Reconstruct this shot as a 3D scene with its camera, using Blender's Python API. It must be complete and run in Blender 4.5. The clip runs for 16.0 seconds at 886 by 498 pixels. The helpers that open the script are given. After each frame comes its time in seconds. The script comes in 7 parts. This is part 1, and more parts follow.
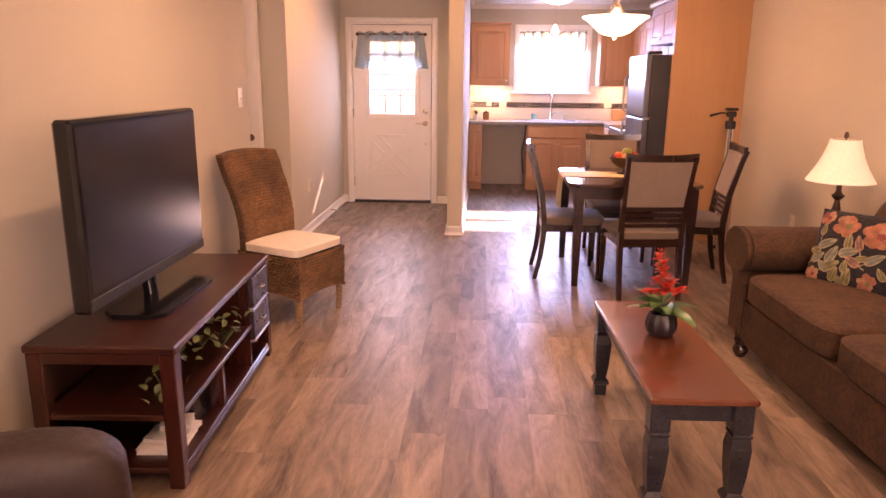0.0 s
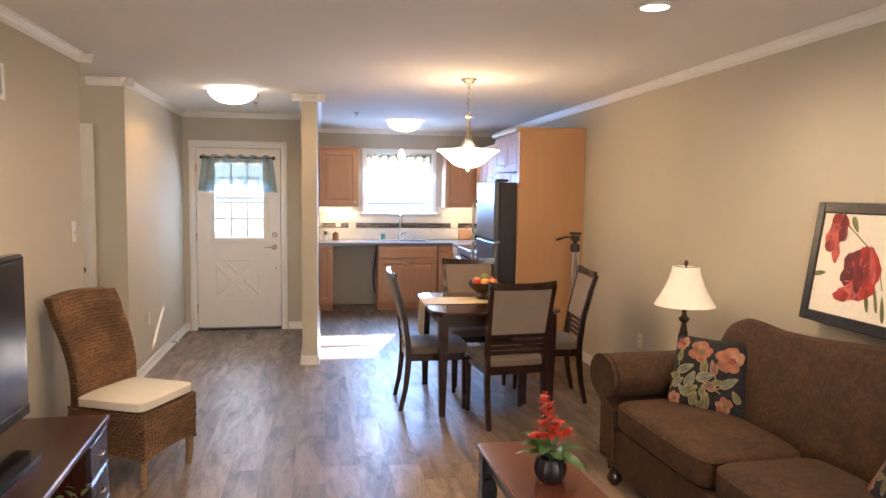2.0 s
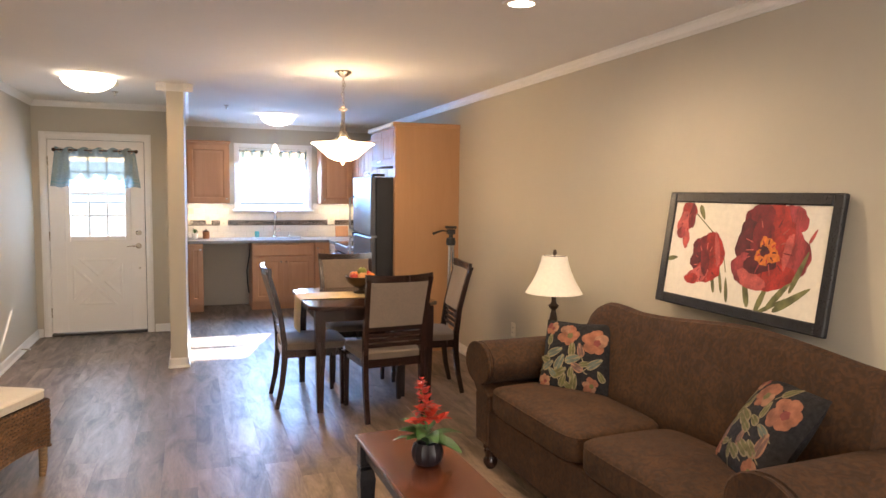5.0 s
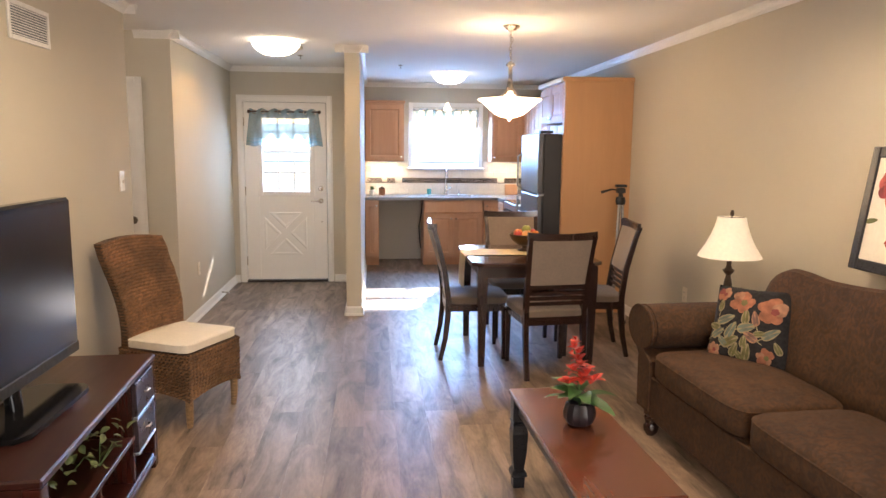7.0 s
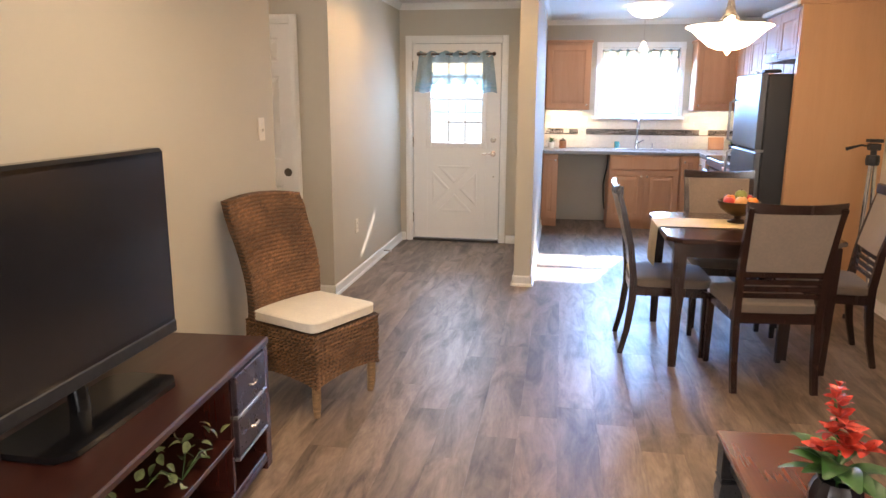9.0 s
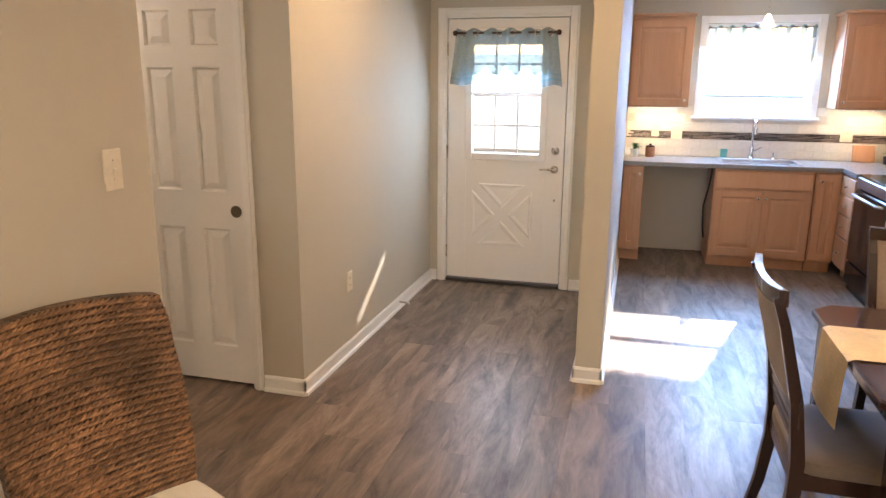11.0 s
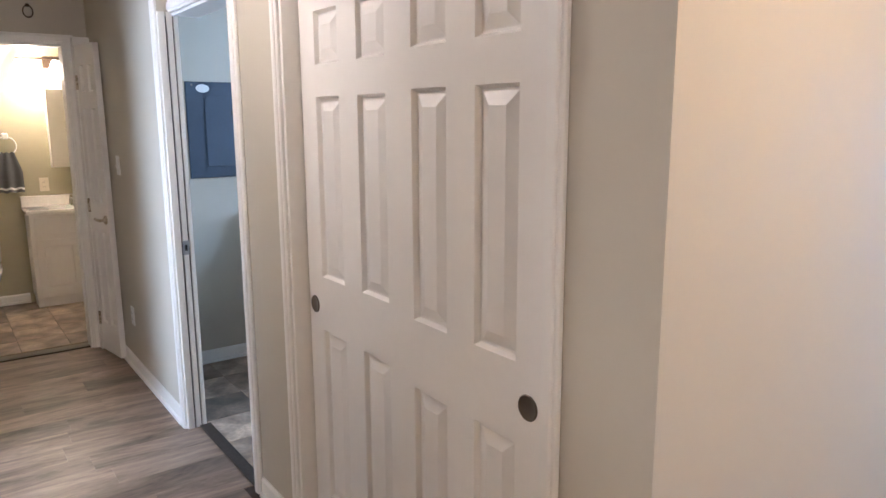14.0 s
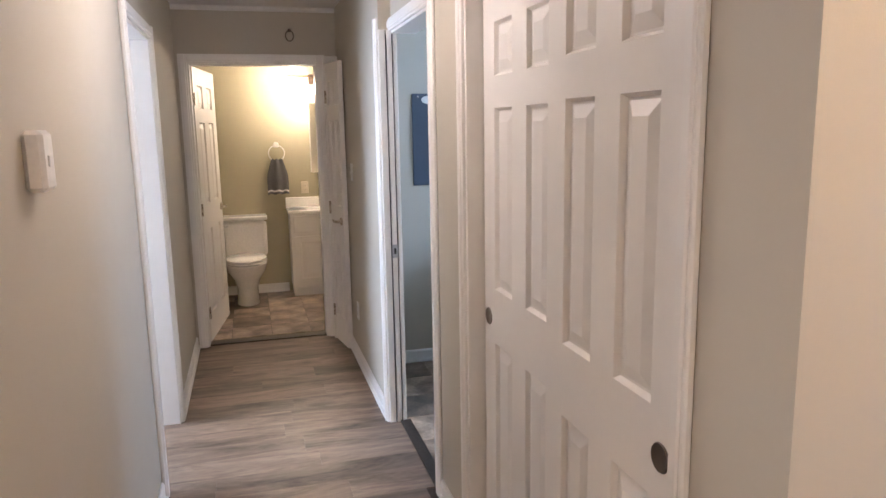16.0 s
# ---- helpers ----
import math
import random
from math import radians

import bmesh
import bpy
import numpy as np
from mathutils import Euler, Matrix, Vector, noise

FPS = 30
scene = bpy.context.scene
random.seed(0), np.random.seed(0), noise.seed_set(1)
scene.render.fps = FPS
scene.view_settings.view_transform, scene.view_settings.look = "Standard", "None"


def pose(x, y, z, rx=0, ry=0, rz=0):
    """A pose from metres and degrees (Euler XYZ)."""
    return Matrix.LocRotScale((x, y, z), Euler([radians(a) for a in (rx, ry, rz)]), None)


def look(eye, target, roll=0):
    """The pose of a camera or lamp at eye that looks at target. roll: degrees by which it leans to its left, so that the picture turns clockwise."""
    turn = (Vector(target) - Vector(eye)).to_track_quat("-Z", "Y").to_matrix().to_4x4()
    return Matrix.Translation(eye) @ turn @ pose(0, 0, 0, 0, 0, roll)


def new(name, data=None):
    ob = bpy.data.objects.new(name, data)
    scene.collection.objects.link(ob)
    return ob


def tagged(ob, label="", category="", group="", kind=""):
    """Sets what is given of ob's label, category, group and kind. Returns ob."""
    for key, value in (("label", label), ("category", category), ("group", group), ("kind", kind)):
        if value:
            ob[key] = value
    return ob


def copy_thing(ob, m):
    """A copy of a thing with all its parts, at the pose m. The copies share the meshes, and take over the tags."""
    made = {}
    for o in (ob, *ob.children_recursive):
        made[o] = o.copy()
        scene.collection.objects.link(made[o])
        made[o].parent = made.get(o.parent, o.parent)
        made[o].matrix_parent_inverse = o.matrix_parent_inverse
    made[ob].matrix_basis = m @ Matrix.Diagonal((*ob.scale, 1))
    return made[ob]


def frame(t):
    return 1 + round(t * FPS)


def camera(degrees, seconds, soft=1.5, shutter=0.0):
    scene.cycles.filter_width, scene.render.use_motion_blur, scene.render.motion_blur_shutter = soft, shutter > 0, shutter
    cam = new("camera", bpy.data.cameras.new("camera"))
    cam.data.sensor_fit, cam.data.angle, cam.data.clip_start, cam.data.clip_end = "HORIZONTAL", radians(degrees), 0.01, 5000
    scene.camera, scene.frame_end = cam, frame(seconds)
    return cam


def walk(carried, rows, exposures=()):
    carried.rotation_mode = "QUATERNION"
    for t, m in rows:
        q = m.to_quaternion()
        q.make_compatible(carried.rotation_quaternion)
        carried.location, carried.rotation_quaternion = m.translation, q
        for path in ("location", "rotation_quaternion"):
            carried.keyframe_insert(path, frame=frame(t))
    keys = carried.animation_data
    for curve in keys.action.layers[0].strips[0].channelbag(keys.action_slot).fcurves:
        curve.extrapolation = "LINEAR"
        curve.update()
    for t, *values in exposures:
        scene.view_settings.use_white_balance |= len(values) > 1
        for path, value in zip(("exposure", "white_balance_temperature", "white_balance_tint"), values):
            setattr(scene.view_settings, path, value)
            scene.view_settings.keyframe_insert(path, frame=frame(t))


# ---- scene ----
cam = camera(64.3, 16.0)
PATH = [
    (0, (0.156, -0.001, 1.471), (0.052, 1.939, 0.998), 0.6),
    (0.5, (0.148, 0.137, 1.527), (0.12, 2.088, 1.087), 0.6),
    (1, (0.082, 0.164, 1.585), (0.198, 2.134, 1.26), 0.8),
    (1.5, (0.027, 0.162, 1.596), (0.284, 2.133, 1.378), 0.7),
    (2, (0.007, 0.162, 1.597), (0.347, 2.126, 1.434), 0.7),
    (2.5, (-0.001, 0.159, 1.592), (0.379, 2.117, 1.438), 0.7),
    (3, (-0.002, 0.172, 1.568), (0.518, 2.097, 1.415), 0.7),
    (3.5, (-0.002, 0.171, 1.556), (0.647, 2.057, 1.404), 0.7),
    (3.7, (0.004, 0.171, 1.556), (0.719, 2.033, 1.403), 0.7),
    (5.8, (0.04, 0.136, 1.541), (0.569, 2.056, 1.359), 0.6),
    (6, (0.055, 0.136, 1.539), (0.507, 2.074, 1.335), 0.6),
    (6.5, (0.062, 0.137, 1.539), (0.362, 2.097, 1.28), 0.6),
    (7, (0.096, 0.154, 1.533), (0.289, 2.125, 1.255), 0.5),
    (7.5, (0.133, 0.189, 1.522), (0.147, 2.167, 1.223), 0.4),
    (8, (0.166, 0.299, 1.503), (-0.119, 2.247, 1.148), 0.3),
    (8.2, (0.172, 0.415, 1.485), (-0.156, 2.353, 1.114), 0.4),
    (10.3, (0.173, 2.232, 1.592), (-0.123, 4.156, 1.134), 0.2),
    (10.5, (0.16, 2.447, 1.621), (-0.206, 4.358, 1.158), 0.3),
    (11, (0.083, 2.963, 1.604), (-0.429, 4.839, 1.136), 0.4),
    (11.5, (0.02, 3.445, 1.621), (-0.652, 5.269, 1.151), 0.3),
    (12, (-0.066, 3.9, 1.629), (-1.178, 5.5, 1.178), -0.1),
    (12.5, (-0.23, 4.336, 1.614), (-1.426, 5.881, 1.185), -0.1),
    (13, (-0.407, 4.705, 1.579), (-1.787, 6.094, 1.173), -0.4),
    (13.5, (-0.619, 4.941, 1.576), (-2.202, 6.099, 1.184), -0.4),
    (14, (-0.765, 5.049, 1.584), (-2.356, 6.202, 1.214), -0.3),
    (14.5, (-0.8, 5.104, 1.578), (-2.393, 6.255, 1.211), -0.3),
    (15, (-0.813, 5.09, 1.578), (-2.407, 6.243, 1.219), -0.3),
    (15.5, (-0.787, 5.155, 1.584), (-2.427, 6.242, 1.223), -0.6),
    (16, (-0.714, 5.321, 1.595), (-2.615, 5.838, 1.25), -1.0),
]
EXPOSURES = [(0.0, 1.78, 9300, 62), (0.4, 1.88, 7800, 32), (1.0, 1.62, 6800, 17), (3.7, 1.55, 6850, 17), (7.0, 1.70, 6700, 16), (8.0, 1.85, 6500, 16), (10.5, 1.64, 6900, 17), (11.0, 1.66, 7050, 17), (12.5, 1.82, 6550, 17), (13.5, 1.85, 5650, 18), (15.4, 1.81, 5600, 18), (16.0, 1.78, 5850, 21)]
walk(cam, [(t, look(eye, target, roll)) for t, eye, target, roll in PATH], EXPOSURES)

# ---- world, sun, lamps ----
SUN_DIR = Vector((-0.31, -1.0, -0.615)).normalized()
world = bpy.data.worlds.new("world")
scene.world = world
world.use_nodes = True
_wn = world.node_tree.nodes
_sky = _wn.new("ShaderNodeTexSky")
_sky.sky_type = "NISHITA"
_sky.sun_disc = False
_sky.sun_elevation = math.asin(-SUN_DIR.z)
_sky.sun_rotation = math.atan2(-SUN_DIR.x, -SUN_DIR.y)
_sky.air_density, _sky.dust_density = 1.0, 2.0
world.node_tree.links.new(_sky.outputs[0], _wn["Background"].inputs[0])
_wn["Background"].inputs[1].default_value = 0.13

sun = new("sun", bpy.data.lights.new("sun", "SUN"))
sun.data.energy, sun.data.angle, sun.data.color = 5.0, radians(0.5), (1.0, 0.95, 0.88)
sun.matrix_world = look((0, 0, 20), Vector((0, 0, 20)) + SUN_DIR)

WARM = (1.0, 0.785, 0.52)


def lamp(name, kind, m, watts, color=WARM, size=0.08, size_y=None, spot=None):
    """A light source of a fixture or of a window's sky; some are unseen additions."""
    d = bpy.data.lights.new(name, kind)
    d.energy, d.color = watts * 0.33, color
    if kind == "AREA":
        d.size = size
        if size_y:
            d.shape, d.size_y = "RECTANGLE", size_y
    else:
        d.shadow_soft_size = size
    if spot:
        d.spot_size, d.spot_blend = radians(spot), 0.25 if spot > 177 else 0.9
    ob = new(name, d)
    ob.matrix_world = m
    return ob


LAMPLIGHT = (1.0, 0.70, 0.40)
lamp("pendant_bulb", "POINT", pose(1.10, 5.42, 2.00), 30, LAMPLIGHT, size=0.05)
lamp("pendant_bowl_glow", "POINT", pose(1.10, 5.42, 1.68), 20, LAMPLIGHT, size=0.12)
lamp("entry_bulb", "SPOT", look((-0.73, 6.43, 2.29), (-0.73, 6.43, 0)), 36, (1.0, 0.62, 0.27), size=0.10, spot=178)
lamp("kitchen_bulb", "SPOT", look((1.0, 8.75, 2.29), (1.0, 8.75, 0)), 20, LAMPLIGHT, size=0.10, spot=178)
lamp("can_bulb", "SPOT", look((1.49, 3.21, 2.425), (1.49, 3.21, 0)), 125, size=0.05, spot=176)
# The next three cans are unseen, added as fill for the room's walls.
lamp("can_bulb", "SPOT", look((1.48, 0.4, 2.425), (1.48, 0.4, 0)), 115, size=0.05, spot=176)
lamp("can_bulb", "SPOT", look((-0.5, 0.4, 2.425), (-0.5, 0.4, 0)), 100, size=0.05, spot=176)
lamp("can_bulb", "SPOT", look((-0.5, 3.25, 2.425), (-0.5, 3.25, 0)), 100, size=0.05, spot=176)
lamp("vanity_bulb", "POINT", pose(-7.55, 5.78, 1.97), 36, size=0.06)
# Unseen hall lamp, added and placed to light the closet doors.
lamp("hall_fill_bulb", "POINT", pose(-3.10, 5.42, 2.27), 16, color=(1.0, 0.86, 0.74), size=0.10)
lamp("under_cabinet_bulb", "AREA", look((0.24, 9.86, 1.365), (0.24, 9.95, 0.9)), 6, color=(1.0, 0.79, 0.50), size=0.40, size_y=0.06)
lamp("under_cabinet_bulb", "AREA", look((1.95, 9.86, 1.365), (1.95, 9.95, 0.9)), 5, color=(1.0, 0.79, 0.50), size=0.40, size_y=0.06)
lamp("kitchen_window_sky", "AREA", look((1.07, 10.22, 1.72), (1.0, 9.1, 0.40)), 180, color=(0.22, 0.50, 1.0), size=0.9, size_y=0.80)
lamp("entry_window_sky", "AREA", look((-0.90, 8.46, 1.45), (-0.90, 7.0, 0.5)), 30, color=(0.50, 0.72, 1.0), size=0.52, size_y=0.85)
lamp("laundry_window_sky", "AREA", look((-4.4, 8.05, 1.8), (-5.0, 6.3, 0.9)), 34, color=(0.52, 0.74, 1.0), size=0.9, size_y=0.55)
# Fill lamp added behind the camera to brighten walls and sofa.
lamp("rear_fill_light", "AREA", look((0.5, -2.10, 1.35), (0.4, 3.0, 1.5)), 95, color=(1.0, 0.96, 0.90), size=1.9, size_y=1.4)
# Bedroom window is out of view; placed for the bluish spill in the hall.
lamp("bedroom_window_sky", "AREA", look((-4.3, 2.62, 1.5), (-4.3, 5.0, 1.2)), 115, color=(0.74, 0.87, 1.0), size=1.1, size_y=1.1)


# ---- materials ----
def rgb(c):
    return (c[0], c[1], c[2], 1.0)


def material(name, color, rough=0.5, metal=0.0, vary=0.12, scale=6.0, stretch=(1, 1, 1), bump=0.0, bump_scale=200.0,
             spec=0.5, emit=None, power=0.0, per_object=0.0, fine=0.05, coat=0.0, sheen=0.0, island=0.0):
    """Principled with colour variation at two scales, roughness wear and fine relief."""
    m = bpy.data.materials.new(name)
    m.use_nodes = True
    nt = m.node_tree
    N, L = nt.nodes, nt.links
    b = N["Principled BSDF"]
    b.inputs["Metallic"].default_value = metal
    b.inputs["Specular IOR Level"].default_value = spec
    b.inputs["Coat Weight"].default_value = coat
    b.inputs["Coat Roughness"].default_value = 0.15
    b.inputs["Sheen Weight"].default_value = sheen
    tc = N.new("ShaderNodeTexCoord")
    mp = N.new("ShaderNodeMapping")
    mp.inputs["Scale"].default_value = stretch
    L.new(tc.outputs["Object"], mp.inputs[0])
    big, small = N.new("ShaderNodeTexNoise"), N.new("ShaderNodeTexNoise")
    for n, s in ((big, scale), (small, scale * 9)):
        n.inputs["Scale"].default_value = s
        n.inputs["Detail"].default_value = 5
        L.new(mp.outputs[0], n.inputs["Vector"])
    ramp = N.new("ShaderNodeMapRange")
    ramp.inputs[1].default_value, ramp.inputs[2].default_value = 0.3, 0.7
    ramp.inputs[3].default_value, ramp.inputs[4].default_value = 1 - vary, 1 + vary
    L.new(big.outputs[0], ramp.inputs[0])
    ramp2 = N.new("ShaderNodeMapRange")
    ramp2.inputs[1].default_value, ramp2.inputs[2].default_value = 0.3, 0.7
    ramp2.inputs[3].default_value, ramp2.inputs[4].default_value = 1 - fine, 1 + fine
    L.new(small.outputs[0], ramp2.inputs[0])
    mul = N.new("ShaderNodeMath")
    mul.operation = "MULTIPLY"
    L.new(ramp.outputs[0], mul.inputs[0])
    L.new(ramp2.outputs[0], mul.inputs[1])
    out = mul.outputs[0]
    if per_object or island:
        oi = N.new("ShaderNodeNewGeometry" if island else "ShaderNodeObjectInfo")
        amount = island or per_object
        r3 = N.new("ShaderNodeMapRange")
        r3.inputs[3].default_value, r3.inputs[4].default_value = 1 - amount, 1 + amount
        L.new(oi.outputs["Random Per Island" if island else "Random"], r3.inputs[0])
        m3 = N.new("ShaderNodeMath")
        m3.operation = "MULTIPLY"
        L.new(out, m3.inputs[0])
        L.new(r3.outputs[0], m3.inputs[1])
        out = m3.outputs[0]
    col = N.new("ShaderNodeVectorMath")
    col.operation = "SCALE"
    col.inputs[0].default_value = color
    L.new(out, col.inputs["Scale"])
    L.new(col.outputs[0], b.inputs["Base Color"])
    rr = N.new("ShaderNodeMapRange")
    rr.inputs[1].default_value, rr.inputs[2].default_value = 0.3, 0.7
    rr.inputs[3].default_value, rr.inputs[4].default_value = max(0.02, rough * 0.85), min(1.0, rough * 1.15)
    L.new(small.outputs[0], rr.inputs[0])
    L.new(rr.outputs[0], b.inputs["Roughness"])
    if bump:
        bn = N.new("ShaderNodeTexNoise")
        bn.inputs["Scale"].default_value = bump_scale
        bn.inputs["Detail"].default_value = 3
        L.new(mp.outputs[0], bn.inputs["Vector"])
        bp = N.new("ShaderNodeBump")
        bp.inputs["Strength"].default_value = bump
        bp.inputs["Distance"].default_value = 0.002
        L.new(bn.outputs[0], bp.inputs["Height"])
        L.new(bp.outputs[0], b.inputs["Normal"])
    if emit:
        b.inputs["Emission Color"].default_value = rgb(emit)
        b.inputs["Emission Strength"].default_value = power
    return m


def wood(name, dark, light, rough=0.4, axis="y", rings=9.0, per_object=0.0, coat=0.0, contrast=0.8, aspect=0.09, fine=0.35, distort=0.7):
    """Grained wood or printed vinyl; the grain runs along axis."""
    m = bpy.data.materials.new(name)
    m.use_nodes = True
    nt = m.node_tree
    N, L = nt.nodes, nt.links
    b = N["Principled BSDF"]
    b.inputs["Coat Weight"].default_value = coat
    b.inputs["Coat Roughness"].default_value = 0.12
    tc = N.new("ShaderNodeTexCoord")
    oi = N.new("ShaderNodeObjectInfo")
    off = N.new("ShaderNodeVectorMath")
    off.operation = "SCALE"
    off.inputs[0].default_value = (17.0, 41.0, 23.0)
    L.new(oi.outputs["Random"], off.inputs["Scale"])
    add = N.new("ShaderNodeVectorMath")
    L.new(tc.outputs["Object"], add.inputs[0])
    if per_object:
        L.new(off.outputs[0], add.inputs[1])
    mp = N.new("ShaderNodeMapping")
    s = {"x": (aspect, 1, 1), "y": (1, aspect, 1), "z": (1, 1, aspect)}[axis]
    mp.inputs["Scale"].default_value = [v * rings for v in s]
    L.new(add.outputs[0], mp.inputs[0])
    g = N.new("ShaderNodeTexNoise")
    g.inputs["Scale"].default_value, g.inputs["Detail"].default_value, g.inputs["Distortion"].default_value = 1.6, 7, distort
    g.inputs["Roughness"].default_value = 0.62
    L.new(mp.outputs[0], g.inputs["Vector"])
    f = N.new("ShaderNodeTexNoise")
    f.inputs["Scale"].default_value, f.inputs["Detail"].default_value = 14.0, 4
    L.new(mp.outputs[0], f.inputs["Vector"])
    mix = N.new("ShaderNodeMath")
    mix.operation = "MULTIPLY_ADD"
    L.new(f.outputs[0], mix.inputs[0])
    mix.inputs[1].default_value = fine
    L.new(g.outputs[0], mix.inputs[2])
    mr = N.new("ShaderNodeMapRange")
    mr.inputs[1].default_value, mr.inputs[2].default_value = 0.50 + fine / 2 - 0.32 / (contrast + 0.2), 0.50 + fine / 2 + 0.32 / (contrast + 0.2)
    L.new(mix.outputs[0], mr.inputs[0])
    ramp = N.new("ShaderNodeMix")
    ramp.data_type = "RGBA"
    ramp.inputs["A"].default_value, ramp.inputs["B"].default_value = rgb(dark), rgb(light)
    L.new(mr.outputs[0], ramp.inputs["Factor"])
    out = ramp.outputs["Result"]
    if per_object:
        r3 = N.new("ShaderNodeMapRange")
        r3.inputs[3].default_value, r3.inputs[4].default_value = 1 - per_object, 1 + per_object
        L.new(oi.outputs["Random"], r3.inputs[0])
        sc = N.new("ShaderNodeVectorMath")
        sc.operation = "SCALE"
        L.new(out, sc.inputs[0])
        L.new(r3.outputs[0], sc.inputs["Scale"])
        out = sc.outputs[0]
    L.new(out, b.inputs["Base Color"])
    rr = N.new("ShaderNodeMapRange")
    rr.inputs[1].default_value, rr.inputs[2].default_value = 0.3, 0.8
    rr.inputs[3].default_value, rr.inputs[4].default_value = rough * 1.15, rough * 0.85
    L.new(g.outputs[0], rr.inputs[0])
    L.new(rr.outputs[0], b.inputs["Roughness"])
    bp = N.new("ShaderNodeBump")
    bp.inputs["Strength"].default_value, bp.inputs["Distance"].default_value = 0.12, 0.001
    L.new(mix.outputs[0], bp.inputs["Height"])
    L.new(bp.outputs[0], b.inputs["Normal"])
    return m


M_WALL = material("wall_paint", (0.532, 0.487, 0.402), 0.75, vary=0.02, scale=1.2, bump=0.10, bump_scale=260, fine=0.012, spec=0.25)
M_BATHWALL = material("olive_wall_paint", (0.46, 0.42, 0.29), 0.75, vary=0.02, scale=1.2, bump=0.10, bump_scale=260, fine=0.012, spec=0.25)
M_CEIL = material("ceiling_paint", (0.80, 0.78, 0.75), 0.85, vary=0.015, scale=1.0, bump=0.12, bump_scale=180, fine=0.01, spec=0.2)
M_TRIM = material("white_trim_paint", (0.80, 0.78, 0.74), 0.38, vary=0.02, scale=3, fine=0.01)
M_DOOR = material("white_door_paint", (0.80, 0.77, 0.73), 0.42, vary=0.015, scale=3, fine=0.01)
M_FLOOR = wood("vinyl_plank", (0.040, 0.024, 0.016), (0.320, 0.230, 0.165), 0.42, "y", 6.0, per_object=0.26, contrast=1.05, aspect=0.20, fine=0.22, distort=0.9)
M_SUBFLOOR = material("subfloor", (0.06, 0.045, 0.035), 0.8)
M_TILE = material("slate_tile", (0.24, 0.185, 0.138), 0.42, vary=0.80, scale=5, fine=0.25, bump=0.3, bump_scale=40, per_object=0.5)
M_GROUT = material("grout", (0.16, 0.14, 0.12), 0.9)
M_MAPLE = wood("maple_veneer", (0.44, 0.215, 0.110), (0.60, 0.33, 0.185), 0.52, "z", 6.0, per_object=0.06, contrast=0.5)
M_PANEL = wood("oak_panel", (0.42, 0.225, 0.105), (0.52, 0.295, 0.150), 0.42, "z", 5.0, contrast=0.45)
M_ESPRESSO = wood("espresso_wood", (0.012, 0.006, 0.005), (0.040, 0.017, 0.012), 0.25, "z", 8.0, coat=0.3, contrast=0.6)
M_TABLETOP = wood("espresso_table_top", (0.020, 0.008, 0.006), (0.055, 0.020, 0.014), 0.16, "x", 7.0, coat=0.6, contrast=0.6)
M_MAHOGANY = wood("mahogany", (0.017, 0.0038, 0.0026), (0.046, 0.0105, 0.006), 0.32, "y", 6.0, coat=0.2, contrast=0.6)
M_MAHOGANY_Z = wood("mahogany_upright", (0.022, 0.005, 0.0035), (0.058, 0.013, 0.008), 0.25, "z", 6.0, coat=0.4, contrast=0.6)
M_CTOP = wood("cherry_table_top", (0.060, 0.016, 0.008), (0.165, 0.050, 0.022), 0.22, "y", 6.0, coat=0.4, contrast=0.6)
M_DRAWER = material("dark_grey_drawer_front", (0.030, 0.020, 0.024), 0.30, vary=0.15)
M_BLACKWOOD = material("black_painted_wood", (0.012, 0.013, 0.017), 0.30, vary=0.3, scale=20)
M_BLACKGLOSS = material("glossy_black_plastic", (0.006, 0.006, 0.007), 0.12, vary=0.1)
M_SCREEN = material("tv_screen_glass", (0.012, 0.012, 0.015), 0.19, vary=0.05, spec=0.8)
M_BLACK = material("matte_black", (0.015, 0.015, 0.016), 0.5, vary=0.2)
M_PULL = material("aged_nickel_cup", (0.16, 0.13, 0.105), 0.35, metal=0.85, vary=0.1)
M_STEEL = material("brushed_steel", (0.42, 0.43, 0.45), 0.32, metal=1.0, vary=0.05, stretch=(1, 1, 30), scale=4)
M_FRIDGE = material("stainless_fridge_door", (0.13, 0.14, 0.16), 0.36, metal=0.6, vary=0.05, stretch=(1, 30, 1), scale=4)
M_FRIDGESIDE = material("fridge_side_enamel", (0.022, 0.023, 0.027), 0.40, vary=0.1, bump=0.15, bump_scale=300)
M_CHROME = material("chrome", (0.75, 0.75, 0.76), 0.10, metal=1.0, vary=0.03)
M_NICKEL = material("brushed_nickel", (0.52, 0.46, 0.38), 0.28, metal=1.0, vary=0.06)
M_BRONZE = material("antique_bronze", (0.07, 0.045, 0.030), 0.40, metal=0.7, vary=0.25)
M_COUNTER = material("grey_laminate_counter", (0.20, 0.185, 0.17), 0.30, vary=0.12, scale=30, fine=0.25)
M_SPLASH = material("white_backsplash_tile", (0.72, 0.67, 0.60), 0.22, vary=0.03, per_object=0.03)
M_SPLASHJOINT = material("pale_tile_joint", (0.60, 0.55, 0.48), 0.8, vary=0.05)
M_MOSAIC = material("mosaic_tile", (0.13, 0.10, 0.085), 0.2, vary=0.3, per_object=0.85)
M_OUTLET = material("ivory_plastic", (0.72, 0.65, 0.52), 0.35, vary=0.02)
M_WHITEP = material("white_plastic", (0.78, 0.77, 0.74), 0.35, vary=0.02)
M_PORCELAIN = material("white_porcelain", (0.82, 0.80, 0.76), 0.10, vary=0.02, coat=0.5)
